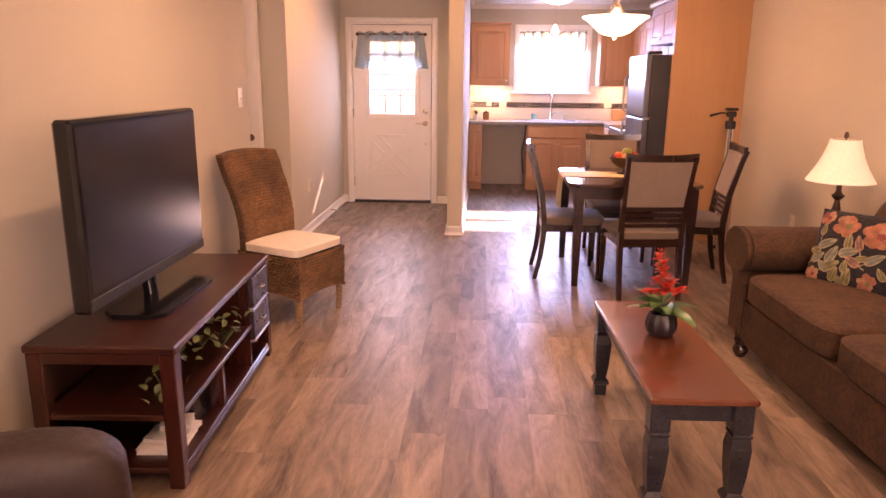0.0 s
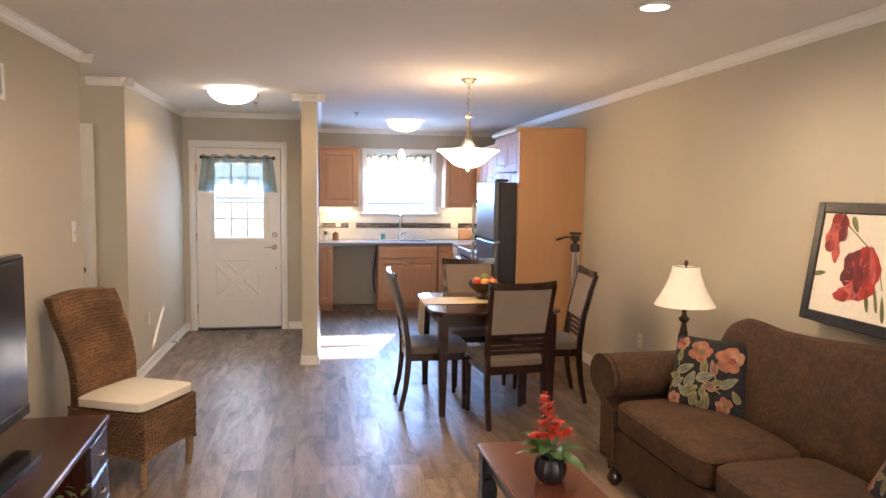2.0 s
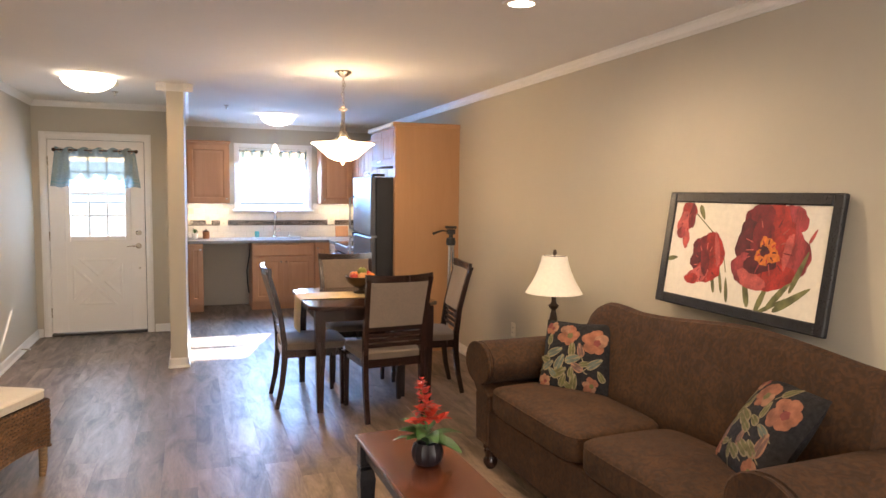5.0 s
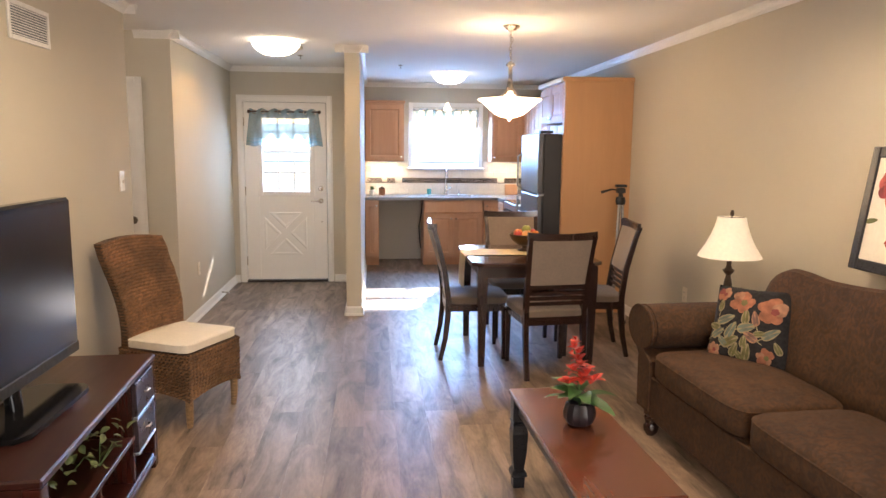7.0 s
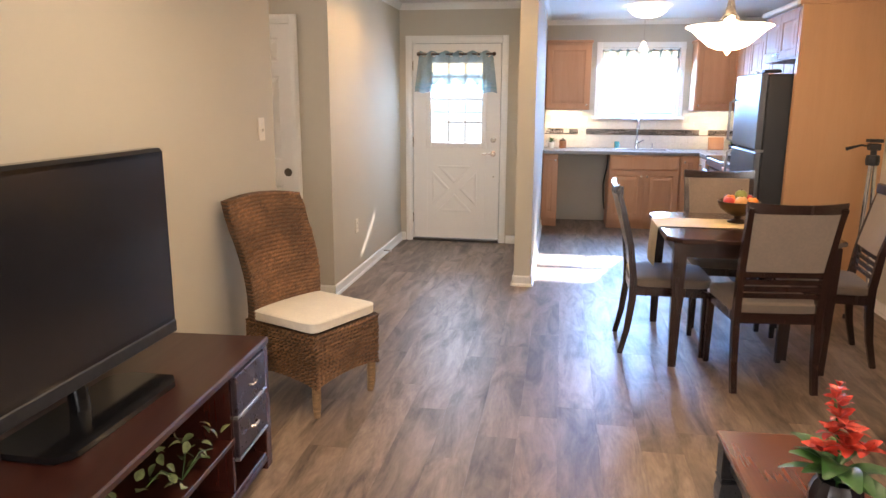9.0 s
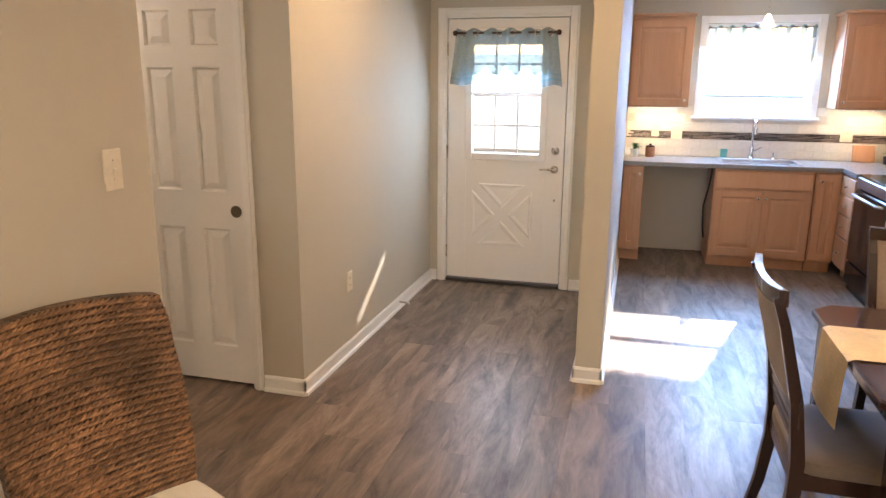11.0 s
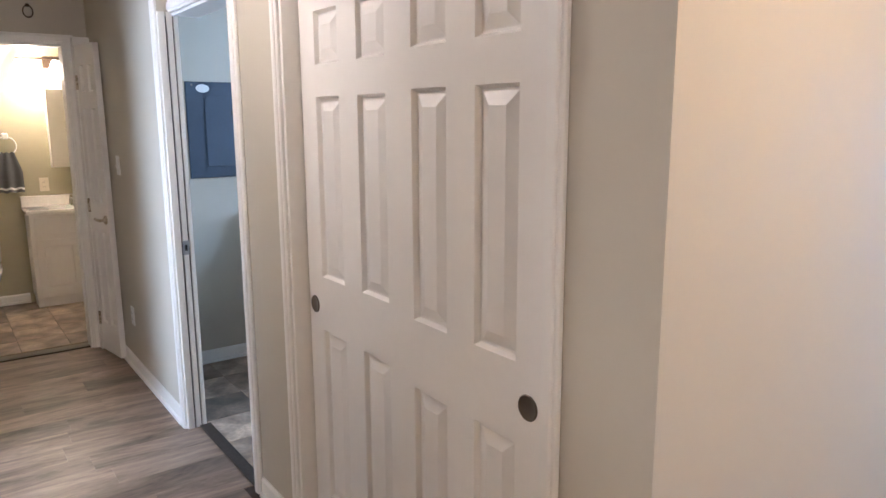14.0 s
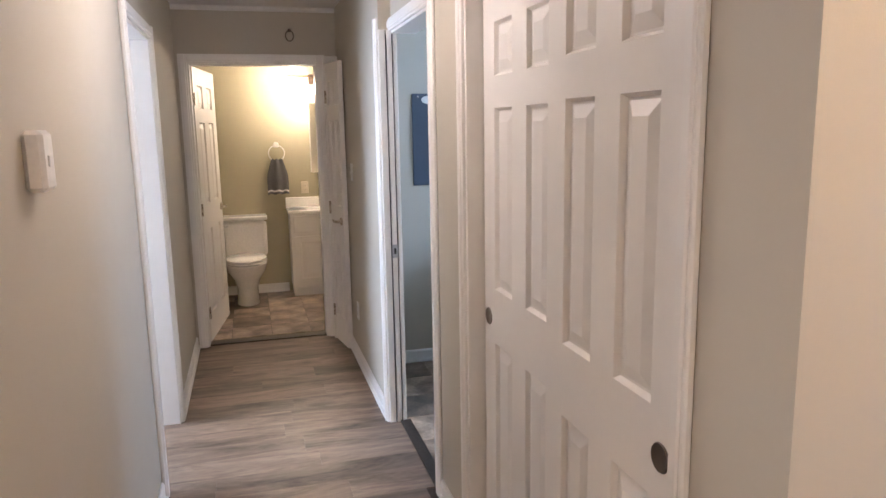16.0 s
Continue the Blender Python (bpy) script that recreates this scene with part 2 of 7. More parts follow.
# Same taupe as the backs; weaker light on the seats is in this colour.
M_UPHOL_SHADED = material("taupe_seat_fabric_shaded", (0.135, 0.103, 0.080), 0.85, vary=0.10, scale=8, bump=0.4, bump_scale=500, fine=0.12, sheen=0.15)
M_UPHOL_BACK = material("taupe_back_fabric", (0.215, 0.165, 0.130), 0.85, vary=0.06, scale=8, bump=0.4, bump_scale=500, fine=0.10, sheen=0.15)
M_CUSHION = material("cream_cushion_fabric", (0.74, 0.68, 0.58), 0.9, vary=0.04, scale=6, bump=0.3, bump_scale=400, fine=0.04)
M_RUNNER = material("gold_runner_cloth", (0.62, 0.45, 0.19), 0.7, vary=0.12, scale=10, bump=0.5, bump_scale=300, fine=0.12, sheen=0.2)
# Slight emission lightens the shade although its lamp is off.
M_SHADE_GLOW = material("cream_shade_faint_glow", (0.78, 0.72, 0.61), 0.85, vary=0.02, bump=0.2, bump_scale=400, emit=(1.0, 0.86, 0.66), power=0.07)
M_GLOW = material("frosted_glass_bowl", (0.85, 0.80, 0.70), 0.35, vary=0.02, emit=(1.0, 0.86, 0.64), power=1.3)
M_GLOWHOT = material("lit_dome_glass", (0.85, 0.82, 0.75), 0.35, vary=0.02, emit=(1.0, 0.88, 0.68), power=3.0)
M_WASHER = material("grey_appliance_enamel", (0.10, 0.11, 0.125), 0.35, vary=0.06)
M_PANELGREY = material("slate_grey_enamel", (0.055, 0.075, 0.105), 0.45, vary=0.06)
M_LEAF = material("green_leaf", (0.038, 0.11, 0.026), 0.45, vary=0.35, scale=25)
M_LEAFDARK = material("dark_ivy_leaf", (0.05, 0.10, 0.03), 0.5, vary=0.45, scale=30)
M_IVY = material("variegated_ivy_leaf", (0.16, 0.20, 0.08), 0.5, vary=0.5, scale=30)
M_PETAL = material("red_orange_petal", (0.48, 0.038, 0.020), 0.5, vary=0.35, scale=30)
M_POT = material("dark_glazed_pot", (0.018, 0.014, 0.018), 0.35, vary=0.3, scale=20)
M_PAPER = material("white_paper", (0.72, 0.70, 0.66), 0.7, vary=0.04)
M_TOWEL = material("grey_towel", (0.13, 0.13, 0.135), 0.95, vary=0.15, bump=0.6, bump_scale=350)
M_STRIP = material("dark_threshold", (0.035, 0.026, 0.02), 0.45)
M_SIDING = material("pale_siding", (0.62, 0.64, 0.66), 0.7, vary=0.05)
M_GRASS = material("pale_paving", (0.20, 0.27, 0.30), 0.95, vary=0.2, scale=2, fine=0.15)
# Emission stands in for the daylight seen through the windows.
M_BACKGLOW = material("glowing_backdrop", (0.8, 0.85, 0.9), 0.9, vary=0.25, scale=0.15, emit=(0.62, 0.88, 1.0), power=0.55)
M_CONCRETE = material("porch_concrete", (0.42, 0.41, 0.39), 0.9, vary=0.1, scale=3)


def rattan_material():
    # Darker than the strands: shade in the weave's gaps is put into this colour.
    m = material("woven_rattan_shaded_gaps", (0.105, 0.052, 0.024), 0.55, vary=0.30, scale=9, fine=0.40)
    N, L = m.node_tree.nodes, m.node_tree.links
    b = N["Principled BSDF"]
    tc = N.new("ShaderNodeTexCoord")
    w = N.new("ShaderNodeTexWave")
    w.wave_type, w.bands_direction = "BANDS", "Z"
    w.inputs["Scale"].default_value = 18.0
    w.inputs["Distortion"].default_value = 3.0
    w.inputs["Detail"].default_value = 2.0
    w.inputs["Detail Scale"].default_value = 3.0
    L.new(tc.outputs["Object"], w.inputs["Vector"])
    v = N.new("ShaderNodeTexVoronoi")
    v.inputs["Scale"].default_value = 42
    mp = N.new("ShaderNodeMapping")
    mp.inputs["Scale"].default_value = (0.8, 0.8, 1.8)
    L.new(tc.outputs["Object"], mp.inputs[0])
    L.new(mp.outputs[0], v.inputs["Vector"])
    ad = N.new("ShaderNodeMath")
    ad.operation = "MULTIPLY_ADD"
    L.new(v.outputs["Distance"], ad.inputs[0])
    ad.inputs[1].default_value = -0.9
    L.new(w.outputs["Fac"], ad.inputs[2])
    src = b.inputs["Base Color"].links[0].from_socket
    mr = N.new("ShaderNodeMapRange")
    mr.inputs[1].default_value, mr.inputs[2].default_value = -0.5, 0.8
    mr.inputs[3].default_value, mr.inputs[4].default_value = 0.30, 1.45
    L.new(ad.outputs[0], mr.inputs[0])
    sc = N.new("ShaderNodeVectorMath")
    sc.operation = "SCALE"
    L.new(src, sc.inputs[0])
    L.new(mr.outputs[0], sc.inputs["Scale"])
    L.new(sc.outputs[0], b.inputs["Base Color"])
    bp = N.new("ShaderNodeBump")
    bp.inputs["Strength"].default_value, bp.inputs["Distance"].default_value = 1.0, 0.008
    L.new(ad.outputs[0], bp.inputs["Height"])
    L.new(bp.outputs[0], b.inputs["Normal"])
    return m


def sofa_material():
    """Brown chenille with blotchy darker vermicelli."""
    m = material("brown_chenille", (0.053, 0.0228, 0.0086), 0.95, vary=0.22, scale=7, bump=0.9, bump_scale=300, fine=0.30)
    N, L = m.node_tree.nodes, m.node_tree.links
    b = N["Principled BSDF"]
    tc = N.new("ShaderNodeTexCoord")
    n = N.new("ShaderNodeTexNoise")
    n.inputs["Scale"].default_value, n.inputs["Detail"].default_value, n.inputs["Distortion"].default_value = 19, 4, 2.5
    L.new(tc.outputs["Object"], n.inputs["Vector"])
    mr = N.new("ShaderNodeMapRange")
    mr.inputs[1].default_value, mr.inputs[2].default_value = 0.42, 0.58
    mr.inputs[3].default_value, mr.inputs[4].default_value = 0.74, 1.20
    L.new(n.outputs[0], mr.inputs[0])
    sc = N.new("ShaderNodeVectorMath")
    sc.operation = "SCALE"
    L.new(b.inputs["Base Color"].links[0].from_socket, sc.inputs[0])
    L.new(mr.outputs[0], sc.inputs["Scale"])
    L.new(sc.outputs[0], b.inputs["Base Color"])
    return m


def glass_material():
    m = bpy.data.materials.new("window_glass")
    m.use_nodes = True
    N, L = m.node_tree.nodes, m.node_tree.links
    t, g, mx, fr = N.new("ShaderNodeBsdfTransparent"), N.new("ShaderNodeBsdfGlossy"), N.new("ShaderNodeMixShader"), N.new("ShaderNodeFresnel")
    g.inputs["Roughness"].default_value = 0.02
    L.new(fr.outputs[0], mx.inputs[0])
    L.new(t.outputs[0], mx.inputs[1])
    L.new(g.outputs[0], mx.inputs[2])
    L.new(mx.outputs[0], N["Material Output"].inputs[0])
    return m


def voile_material(name, color, clear):
    m = bpy.data.materials.new(name)
    m.use_nodes = True
    N, L = m.node_tree.nodes, m.node_tree.links
    t, tr, df = N.new("ShaderNodeBsdfTransparent"), N.new("ShaderNodeBsdfTranslucent"), N.new("ShaderNodeBsdfDiffuse")
    a, c = N.new("ShaderNodeMixShader"), N.new("ShaderNodeMixShader")
    tc = N.new("ShaderNodeTexCoord")
    w = N.new("ShaderNodeTexNoise")
    w.inputs["Scale"].default_value = 60
    L.new(tc.outputs["Object"], w.inputs["Vector"])
    mr = N.new("ShaderNodeMapRange")
    mr.inputs[3].default_value, mr.inputs[4].default_value = clear * 0.7, clear * 1.3
    L.new(w.outputs[0], mr.inputs[0])
    tr.inputs[0].default_value = df.inputs[0].default_value = rgb(color)
    a.inputs[0].default_value = 0.75
    L.new(df.outputs[0], a.inputs[1])
    L.new(tr.outputs[0], a.inputs[2])
    L.new(mr.outputs[0], c.inputs[0])
    L.new(a.outputs[0], c.inputs[1])
    L.new(t.outputs[0], c.inputs[2])
    L.new(c.outputs[0], N["Material Output"].inputs[0])
    return m


M_RATTAN = rattan_material()
M_STRAND = material("rattan_strand", (0.190, 0.097, 0.047), 0.45, vary=0.45, scale=6, fine=0.30, island=0.34, bump=0.6, bump_scale=350)
M_RATTANLEG = material("wrapped_rattan_leg", (0.27, 0.165, 0.085), 0.5, vary=0.3, scale=30, stretch=(1, 1, 6), fine=0.3, bump=0.6, bump_scale=120)
M_SOFA = sofa_material()
M_GLASS = glass_material()
M_VOILE = voile_material("teal_voile_sheer", (0.34, 0.49, 0.56), 0.42)
M_VOILE_BAND = voile_material("teal_voile_band", (0.19, 0.34, 0.40), 0.20)
M_MIRROR = material("mirror", (0.85, 0.86, 0.86), 0.03, metal=1.0, vary=0.01, fine=0.005)


# ---- mesh helpers ----
def face(bm, pts):
    return bm.faces.new([bm.verts.new(p) for p in pts])


def box(bm, x0, x1, y0, y1, z0, z1, b=0.0, m=None):
    """A box with edges chamfered by b."""
    c = Vector(((x0 + x1) / 2, (y0 + y1) / 2, (z0 + z1) / 2))
    h = (abs(x1 - x0) / 2, abs(y1 - y0) / 2, abs(z1 - z0) / 2)
    b = min(b, 0.45 * min(h))
    v = {}
    for sx in (-1, 1):
        for sy in (-1, 1):
            for sz in (-1, 1):
                s = (sx, sy, sz)
                if b <= 0:
                    p = c + Vector([s[i] * h[i] for i in range(3)])
                    q = bm.verts.new(m @ p if m else p)
                    for a in range(3):
                        v[s, a] = q
                    continue
                for a in range(3):
                    p = c + Vector([s[i] * (h[i] - (0 if i == a else b)) for i in range(3)])
                    v[s, a] = bm.verts.new(m @ p if m else p)
    for a in range(3):
        i, j = [k for k in range(3) if k != a]
        for s in (-1, 1):
            ring = []
            for si, sj in ((-1, -1), (1, -1), (1, 1), (-1, 1)):
                t = [0, 0, 0]
                t[a], t[i], t[j] = s, si, sj
                ring.append(v[tuple(t), a])
            bm.faces.new(ring)
        if b > 0:
            for si in (-1, 1):
                for sj in (-1, 1):
                    t0, t1 = [0, 0, 0], [0, 0, 0]
                    t0[a], t0[i], t0[j] = -1, si, sj
                    t1[a], t1[i], t1[j] = 1, si, sj
                    t0, t1 = tuple(t0), tuple(t1)
                    bm.faces.new([v[t0, i], v[t1, i], v[t1, j], v[t0, j]])
    if b > 0:
        for s in {k[0] for k in v}:
            bm.faces.new([v[s, 0], v[s, 1], v[s, 2]])
    return bm


def lathe(bm, profile, cx=0.0, cy=0.0, seg=24, m=None, squash=1.0):
    """A turned form from (radius, height) pairs."""
    rings = []
    for r, z in profile:
        if r < 1e-5:
            p = Vector((cx, cy, z))
            rings.append([bm.verts.new(m @ p if m else p)])
        else:
            ring = []
            for k in range(seg):
                a = 2 * math.pi * k / seg
                p = Vector((cx + r * math.cos(a), cy + r * math.sin(a) * squash, z))
                ring.append(bm.verts.new(m @ p if m else p))
            rings.append(ring)
    for a, b in zip(rings, rings[1:]):
        for k in range(seg):
            q = [a[k % len(a)], a[(k + 1) % len(a)], b[(k + 1) % len(b)], b[k % len(b)]]
            q = list(dict.fromkeys(q))
            if len(q) > 2:
                bm.faces.new(q)
    for ring in (rings[0], rings[-1]):
        if len(ring) > 2:
            bm.faces.new(ring)
    return bm


def tube(bm, pts, radius, seg=8, m=None):
    """A round rod through points; radius may be one for each point."""
    pts = [Vector(p) for p in pts]
    rad = radius if isinstance(radius, (list, tuple)) else [radius] * len(pts)
    rings, up = [], Vector((0.13, 0.29, 0.95))
    for i, p in enumerate(pts):
        d = (pts[min(i + 1, len(pts) - 1)] - pts[max(i - 1, 0)]).normalized()
        if abs(d.dot(up)) > 0.95:
            up = Vector((0.9, 0.3, 0.1))
        a = d.cross(up).normalized()
        c = d.cross(a).normalized()
        ring = []
        for k in range(seg):
            t = 2 * math.pi * k / seg
            q = p + rad[i] * (math.cos(t) * a + math.sin(t) * c)
            ring.append(bm.verts.new(m @ q if m else q))
        rings.append(ring)
    for a, b in zip(rings, rings[1:]):
        for k in range(seg):
            bm.faces.new([a[k], a[(k + 1) % seg], b[(k + 1) % seg], b[k]])
    bm.faces.new(rings[0])
    bm.faces.new(rings[-1])
    return bm


def bar(bm, pts, wide, deep, m=None):
    """A rectangular rod through points in the local yz plane bent forms: wide along x, deep along the other way."""
    pts = [Vector(p) for p in pts]
    wd = wide if isinstance(wide, (list, tuple)) else [wide] * len(pts)
    dp = deep if isinstance(deep, (list, tuple)) else [deep] * len(pts)
    rings = []
    for i, p in enumerate(pts):
        d = (pts[min(i + 1, len(pts) - 1)] - pts[max(i - 1, 0)]).normalized()
        a = Vector((1, 0, 0)) if abs(d.x) < 0.9 else Vector((0, 1, 0))
        c = d.cross(a).normalized()
        ring = []
        for u, w in ((-1, -1), (1, -1), (1, 1), (-1, 1)):
            q = p + a * u * wd[i] / 2 + c * w * dp[i] / 2
            ring.append(bm.verts.new(m @ q if m else q))
        rings.append(ring)
    for a, b in zip(rings, rings[1:]):
        for k in range(4):
            bm.faces.new([a[k], a[(k + 1) % 4], b[(k + 1) % 4], b[k]])
    bm.faces.new(rings[0])
    bm.faces.new(rings[-1])
    return bm


def prism(bm, poly, a0, a1, put):
    """A closed outline swept from a0 to a1; put(u, v, a) gives the point."""
    r0 = [bm.verts.new(put(u, v, a0)) for u, v in poly]
    r1 = [bm.verts.new(put(u, v, a1)) for u, v in poly]
    n = len(poly)
    for k in range(n):
        bm.faces.new([r0[k], r0[(k + 1) % n], r1[(k + 1) % n], r1[k]])
    bm.faces.new(r0)
    bm.faces.new(r1)
    return bm


def sheet(bm, fn, nu, nv, close_u=False):
    """A surface fn(u, v) over the unit square."""
    g = [[bm.verts.new(fn(i / nu, j / nv)) for j in range(nv + 1)] for i in range(nu if close_u else nu + 1)]
    n = len(g)
    for i in range(nu):
        for j in range(nv):
            bm.faces.new([g[i][j], g[(i + 1) % n][j], g[(i + 1) % n][j + 1], g[i][j + 1]])
    return bm


def pad(bm, cx, cy, cz, sx, sy, sz, p=3.5, m=None, nu=28, nv=14, crown=0.0):
    """A stuffed block: a rounded box of half sizes sx, sy, sz."""
    def pw(c, e):
        return math.copysign(abs(c) ** e, c)

    def fn(u, v):
        a, b = 2 * math.pi * u, math.pi * (v - 0.5)
        e = 2.0 / p
        x = sx * pw(math.cos(b), e) * pw(math.cos(a), e)
        y = sy * pw(math.cos(b), e) * pw(math.sin(a), e)
        z = sz * pw(math.sin(b), e)
        z += crown * (1 - (x / sx) ** 2) * (1 - (y / sy) ** 2) * (1 if z > 0 else 0)
        q = Vector((cx + x, cy + y, cz + z))
        return m @ q if m else q
    sheet(bm, fn, nu, nv, True)
    return bm


def mesh_object(name, bm, mat, smooth=False):
    bmesh.ops.remove_doubles(bm, verts=bm.verts, dist=1e-5)
    bmesh.ops.recalc_face_normals(bm, faces=bm.faces)
    me = bpy.data.meshes.new(name)
    bm.to_mesh(me)
    bm.free()
    me.materials.append(mat)
    if smooth:
        me.polygons.foreach_set("use_smooth", [True] * len(me.polygons))
        me.set_sharp_from_angle(angle=radians(38))
    return new(name, me)


def part(name, bm, mat, parent, label="", smooth=False):
    ob = mesh_object(name, bm, mat, smooth)
    ob.parent = parent
    return tagged(ob, label)


def thing(name, label, category, m=None, group=""):
    ob = new(name)
    ob.empty_display_size = 0.1
    if m:
        ob.matrix_world = m
    return tagged(ob, label, category, group)


def solid(name, bm, mat, label, category, group="", smooth=False):
    return tagged(mesh_object(name, bm, mat, smooth), label, category, group)


def structure(name, bm, mat, label, category="wall", smooth=False):
    return tagged(mesh_object(name, bm, mat, smooth), label, category, "", "structure")


def boxes(*rows, b=0.0):
    bm = bmesh.new()
    for r in rows:
        box(bm, *r, b=b)
    return bm


def B():
    return bmesh.new()


# ---- setting: walls, ceiling, floors ----
CEIL, T = 2.44, 0.12
WX, EX = -1.50, 2.485          # west and east faces of the living room
DOOR_Y, KIT_Y = 8.36, 10.05   # entry wall and kitchen wall
HALL_S, HALL_N = 4.87, 6.05   # hall faces
HALL_N2 = 5.985               # face of the pocket wall beyond the laundry door
BATH_X = -6.05
GREIGE = "greige painted plaster wall"

structure("wall_west", boxes((WX - T, WX, -2.0, 5.0, 0, CEIL)), M_WALL, GREIGE)
structure("wall_east", boxes((EX, EX + T, -2.0, KIT_Y + 0.16, 0, CEIL)), M_WALL, GREIGE)
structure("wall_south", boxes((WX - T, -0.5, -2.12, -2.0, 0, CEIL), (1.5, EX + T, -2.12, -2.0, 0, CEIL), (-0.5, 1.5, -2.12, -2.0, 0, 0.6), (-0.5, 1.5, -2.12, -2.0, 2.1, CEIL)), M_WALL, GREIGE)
structure("wall_entry_return", boxes((WX - T, WX, HALL_N, DOOR_Y + T, 0, CEIL)), M_WALL, GREIGE)
# entry wall with the door opening
FD0, FD1, FDT = -1.385, -0.425, 2.072
structure("wall_entry", boxes((WX, FD0, DOOR_Y, DOOR_Y + T, 0, CEIL), (FD1, -0.165, DOOR_Y, DOOR_Y + T, 0, CEIL), (FD0, FD1, DOOR_Y, DOOR_Y + T, FDT, CEIL)), M_WALL, GREIGE)
structure("wall_partition", boxes((-0.165, -0.030, 6.625, KIT_Y, 0, CEIL)), M_WALL, "greige partition wall with a narrow end")
# kitchen wall with the window opening
KW0, KW1, KWB, KWT = 0.630, 1.545, 1.300, 2.115
structure("wall_kitchen", boxes((-0.165, KW0, KIT_Y, KIT_Y + 0.16, 0, CEIL), (KW1, EX, KIT_Y, KIT_Y + 0.16, 0, CEIL), (KW0, KW1, KIT_Y, KIT_Y + 0.16, 0, KWB), (KW0, KW1, KIT_Y, KIT_Y + 0.16, KWT, CEIL)), M_WALL, GREIGE)
# hall north wall: closet and laundry openings
CL0, CL1, CLT = -3.068, -1.775, 2.04
LD0, LD1, LDT = -4.315, -3.510, 2.07
structure("wall_hall_north", boxes((CL1, WX - T, HALL_N, HALL_N + T, 0, CEIL), (CL0, CL1, HALL_N, HALL_N + T, CLT, CEIL), (LD1, CL0, HALL_N, HALL_N + T, 0, CEIL), (LD0, LD1, HALL_N, HALL_N + T, LDT, CEIL), (BATH_X, LD0, HALL_N2, HALL_N2 + 0.09, 0, CEIL)), M_WALL, GREIGE)
HD0, HD1 = -4.655, -3.850
structure("wall_hall_south", boxes((HD1, WX - T, HALL_S - T, HALL_S, 0, CEIL), (BATH_X, HD0, HALL_S - T, HALL_S, 0, CEIL), (HD0, HD1, HALL_S - T, HALL_S, 2.06, CEIL)), M_WALL, GREIGE)
BD0, BD1 = 4.945, 5.845
structure("wall_bath_front", boxes((BATH_X - T, BATH_X, HALL_S - T, BD0, 0, CEIL), (BATH_X - T, BATH_X, BD1, 6.9, 0, CEIL), (BATH_X - T, BATH_X, BD0, BD1, 2.06, CEIL)), M_WALL, GREIGE)
structure("wall_bath", boxes((-7.86, -7.74, 4.2, 6.9, 0, CEIL), (-7.74, BATH_X - T, 4.08, 4.2, 0, CEIL), (-7.74, BATH_X - T, 6.9, 7.02, 0, CEIL), (BATH_X - T, BATH_X - 0.004, 4.2, HALL_S - T, 0, CEIL)), M_BATHWALL, "olive painted bathroom wall")
structure("wall_laundry", boxes((-5.37, -5.25, HALL_N2 + 0.09, 8.2, 0, CEIL), (-3.42, -3.30, HALL_N + T, 8.2, 0, CEIL), (-5.37, -4.9, 8.2, 8.32, 0, CEIL), (-3.9, -3.30, 8.2, 8.32, 0, CEIL), (-4.9, -3.9, 8.2, 8.32, 0, 1.5), (-4.9, -3.9, 8.2, 8.32, 2.1, CEIL)), M_WALL, GREIGE)
structure("wall_closet", boxes((-3.30, WX - T, 6.75, 6.87, 0, CEIL)), M_WALL, GREIGE)
structure("wall_bedroom", boxes((BATH_X, -4.9, 2.6, 2.72, 0, CEIL), (-3.7, WX - T, 2.6, 2.72, 0, CEIL), (-4.9, -3.7, 2.6, 2.72, 0, 0.9), (-4.9, -3.7, 2.6, 2.72, 2.1, CEIL), (BATH_X, BATH_X + T, 2.72, HALL_S - T, 0, CEIL)), M_WALL, GREIGE)
structure("ceiling", boxes((-7.9, EX + 0.3, -2.2, KIT_Y + 0.16, CEIL, CEIL + 0.15)), M_CEIL, "white painted ceiling", "ceiling")


# crown moulding and baseboards
CROWN = [(0, 0), (0, -0.060), (0.007, -0.060), (0.008, -0.052), (0.012, -0.050), (0.013, -0.043), (0.017, -0.041), (0.024, -0.026), (0.034, -0.016), (0.036, -0.010), (0.042, -0.008), (0.043, 0)]
BASE = [(0, 0), (0, 0.085), (0.006, 0.085), (0.012, 0.072), (0.012, 0.022), (0.022, 0.016), (0.024, 0.002), (0.024, 0)]


def run(bm, profile, axis, at, a0, a1, side, z):
    """Moulding along a wall: axis 'x' or 'y', wall face at `at`, side +1 or -1 into the room."""
    if axis == "x":
        prism(bm, profile, a0, a1, lambda u, v, a: Vector((a, at + side * u, z + v)))
    else:
        prism(bm, profile, a0, a1, lambda u, v, a: Vector((at + side * u, a, z + v)))


bm = B()
for axis, at, a0, a1, side in (("y", EX, -2.0, KIT_Y, -1), ("y", WX, -2.0, 5.0, 1), ("x", 5.0, WX - T, WX + 0.08, 1), ("x", HALL_N, -1.77, WX + 0.08, -1), ("y", WX, HALL_N - 0.08, DOOR_Y, 1),
                               ("x", DOOR_Y, WX, -0.165, -1), ("y", -0.165, 6.545, DOOR_Y, -1), ("x", 6.625, -0.245, 0.05, -1), ("y", -0.030, 6.545, KIT_Y, 1), ("x", KIT_Y, -0.03, EX, -1),
                               ("x", -2.0, WX, EX, 1)):
    run(bm, CROWN, axis, at, a0, a1, side, CEIL - 0.001)
structure("crown_moulding", bm, M_TRIM, "white crown moulding under the ceiling", "moulding")
bm = B()
run(bm, [(0, 0), (0, -0.03), (0.02, -0.02), (0.03, 0)], "y", BATH_X, HALL_S, HALL_N, 1, CEIL - 0.001)
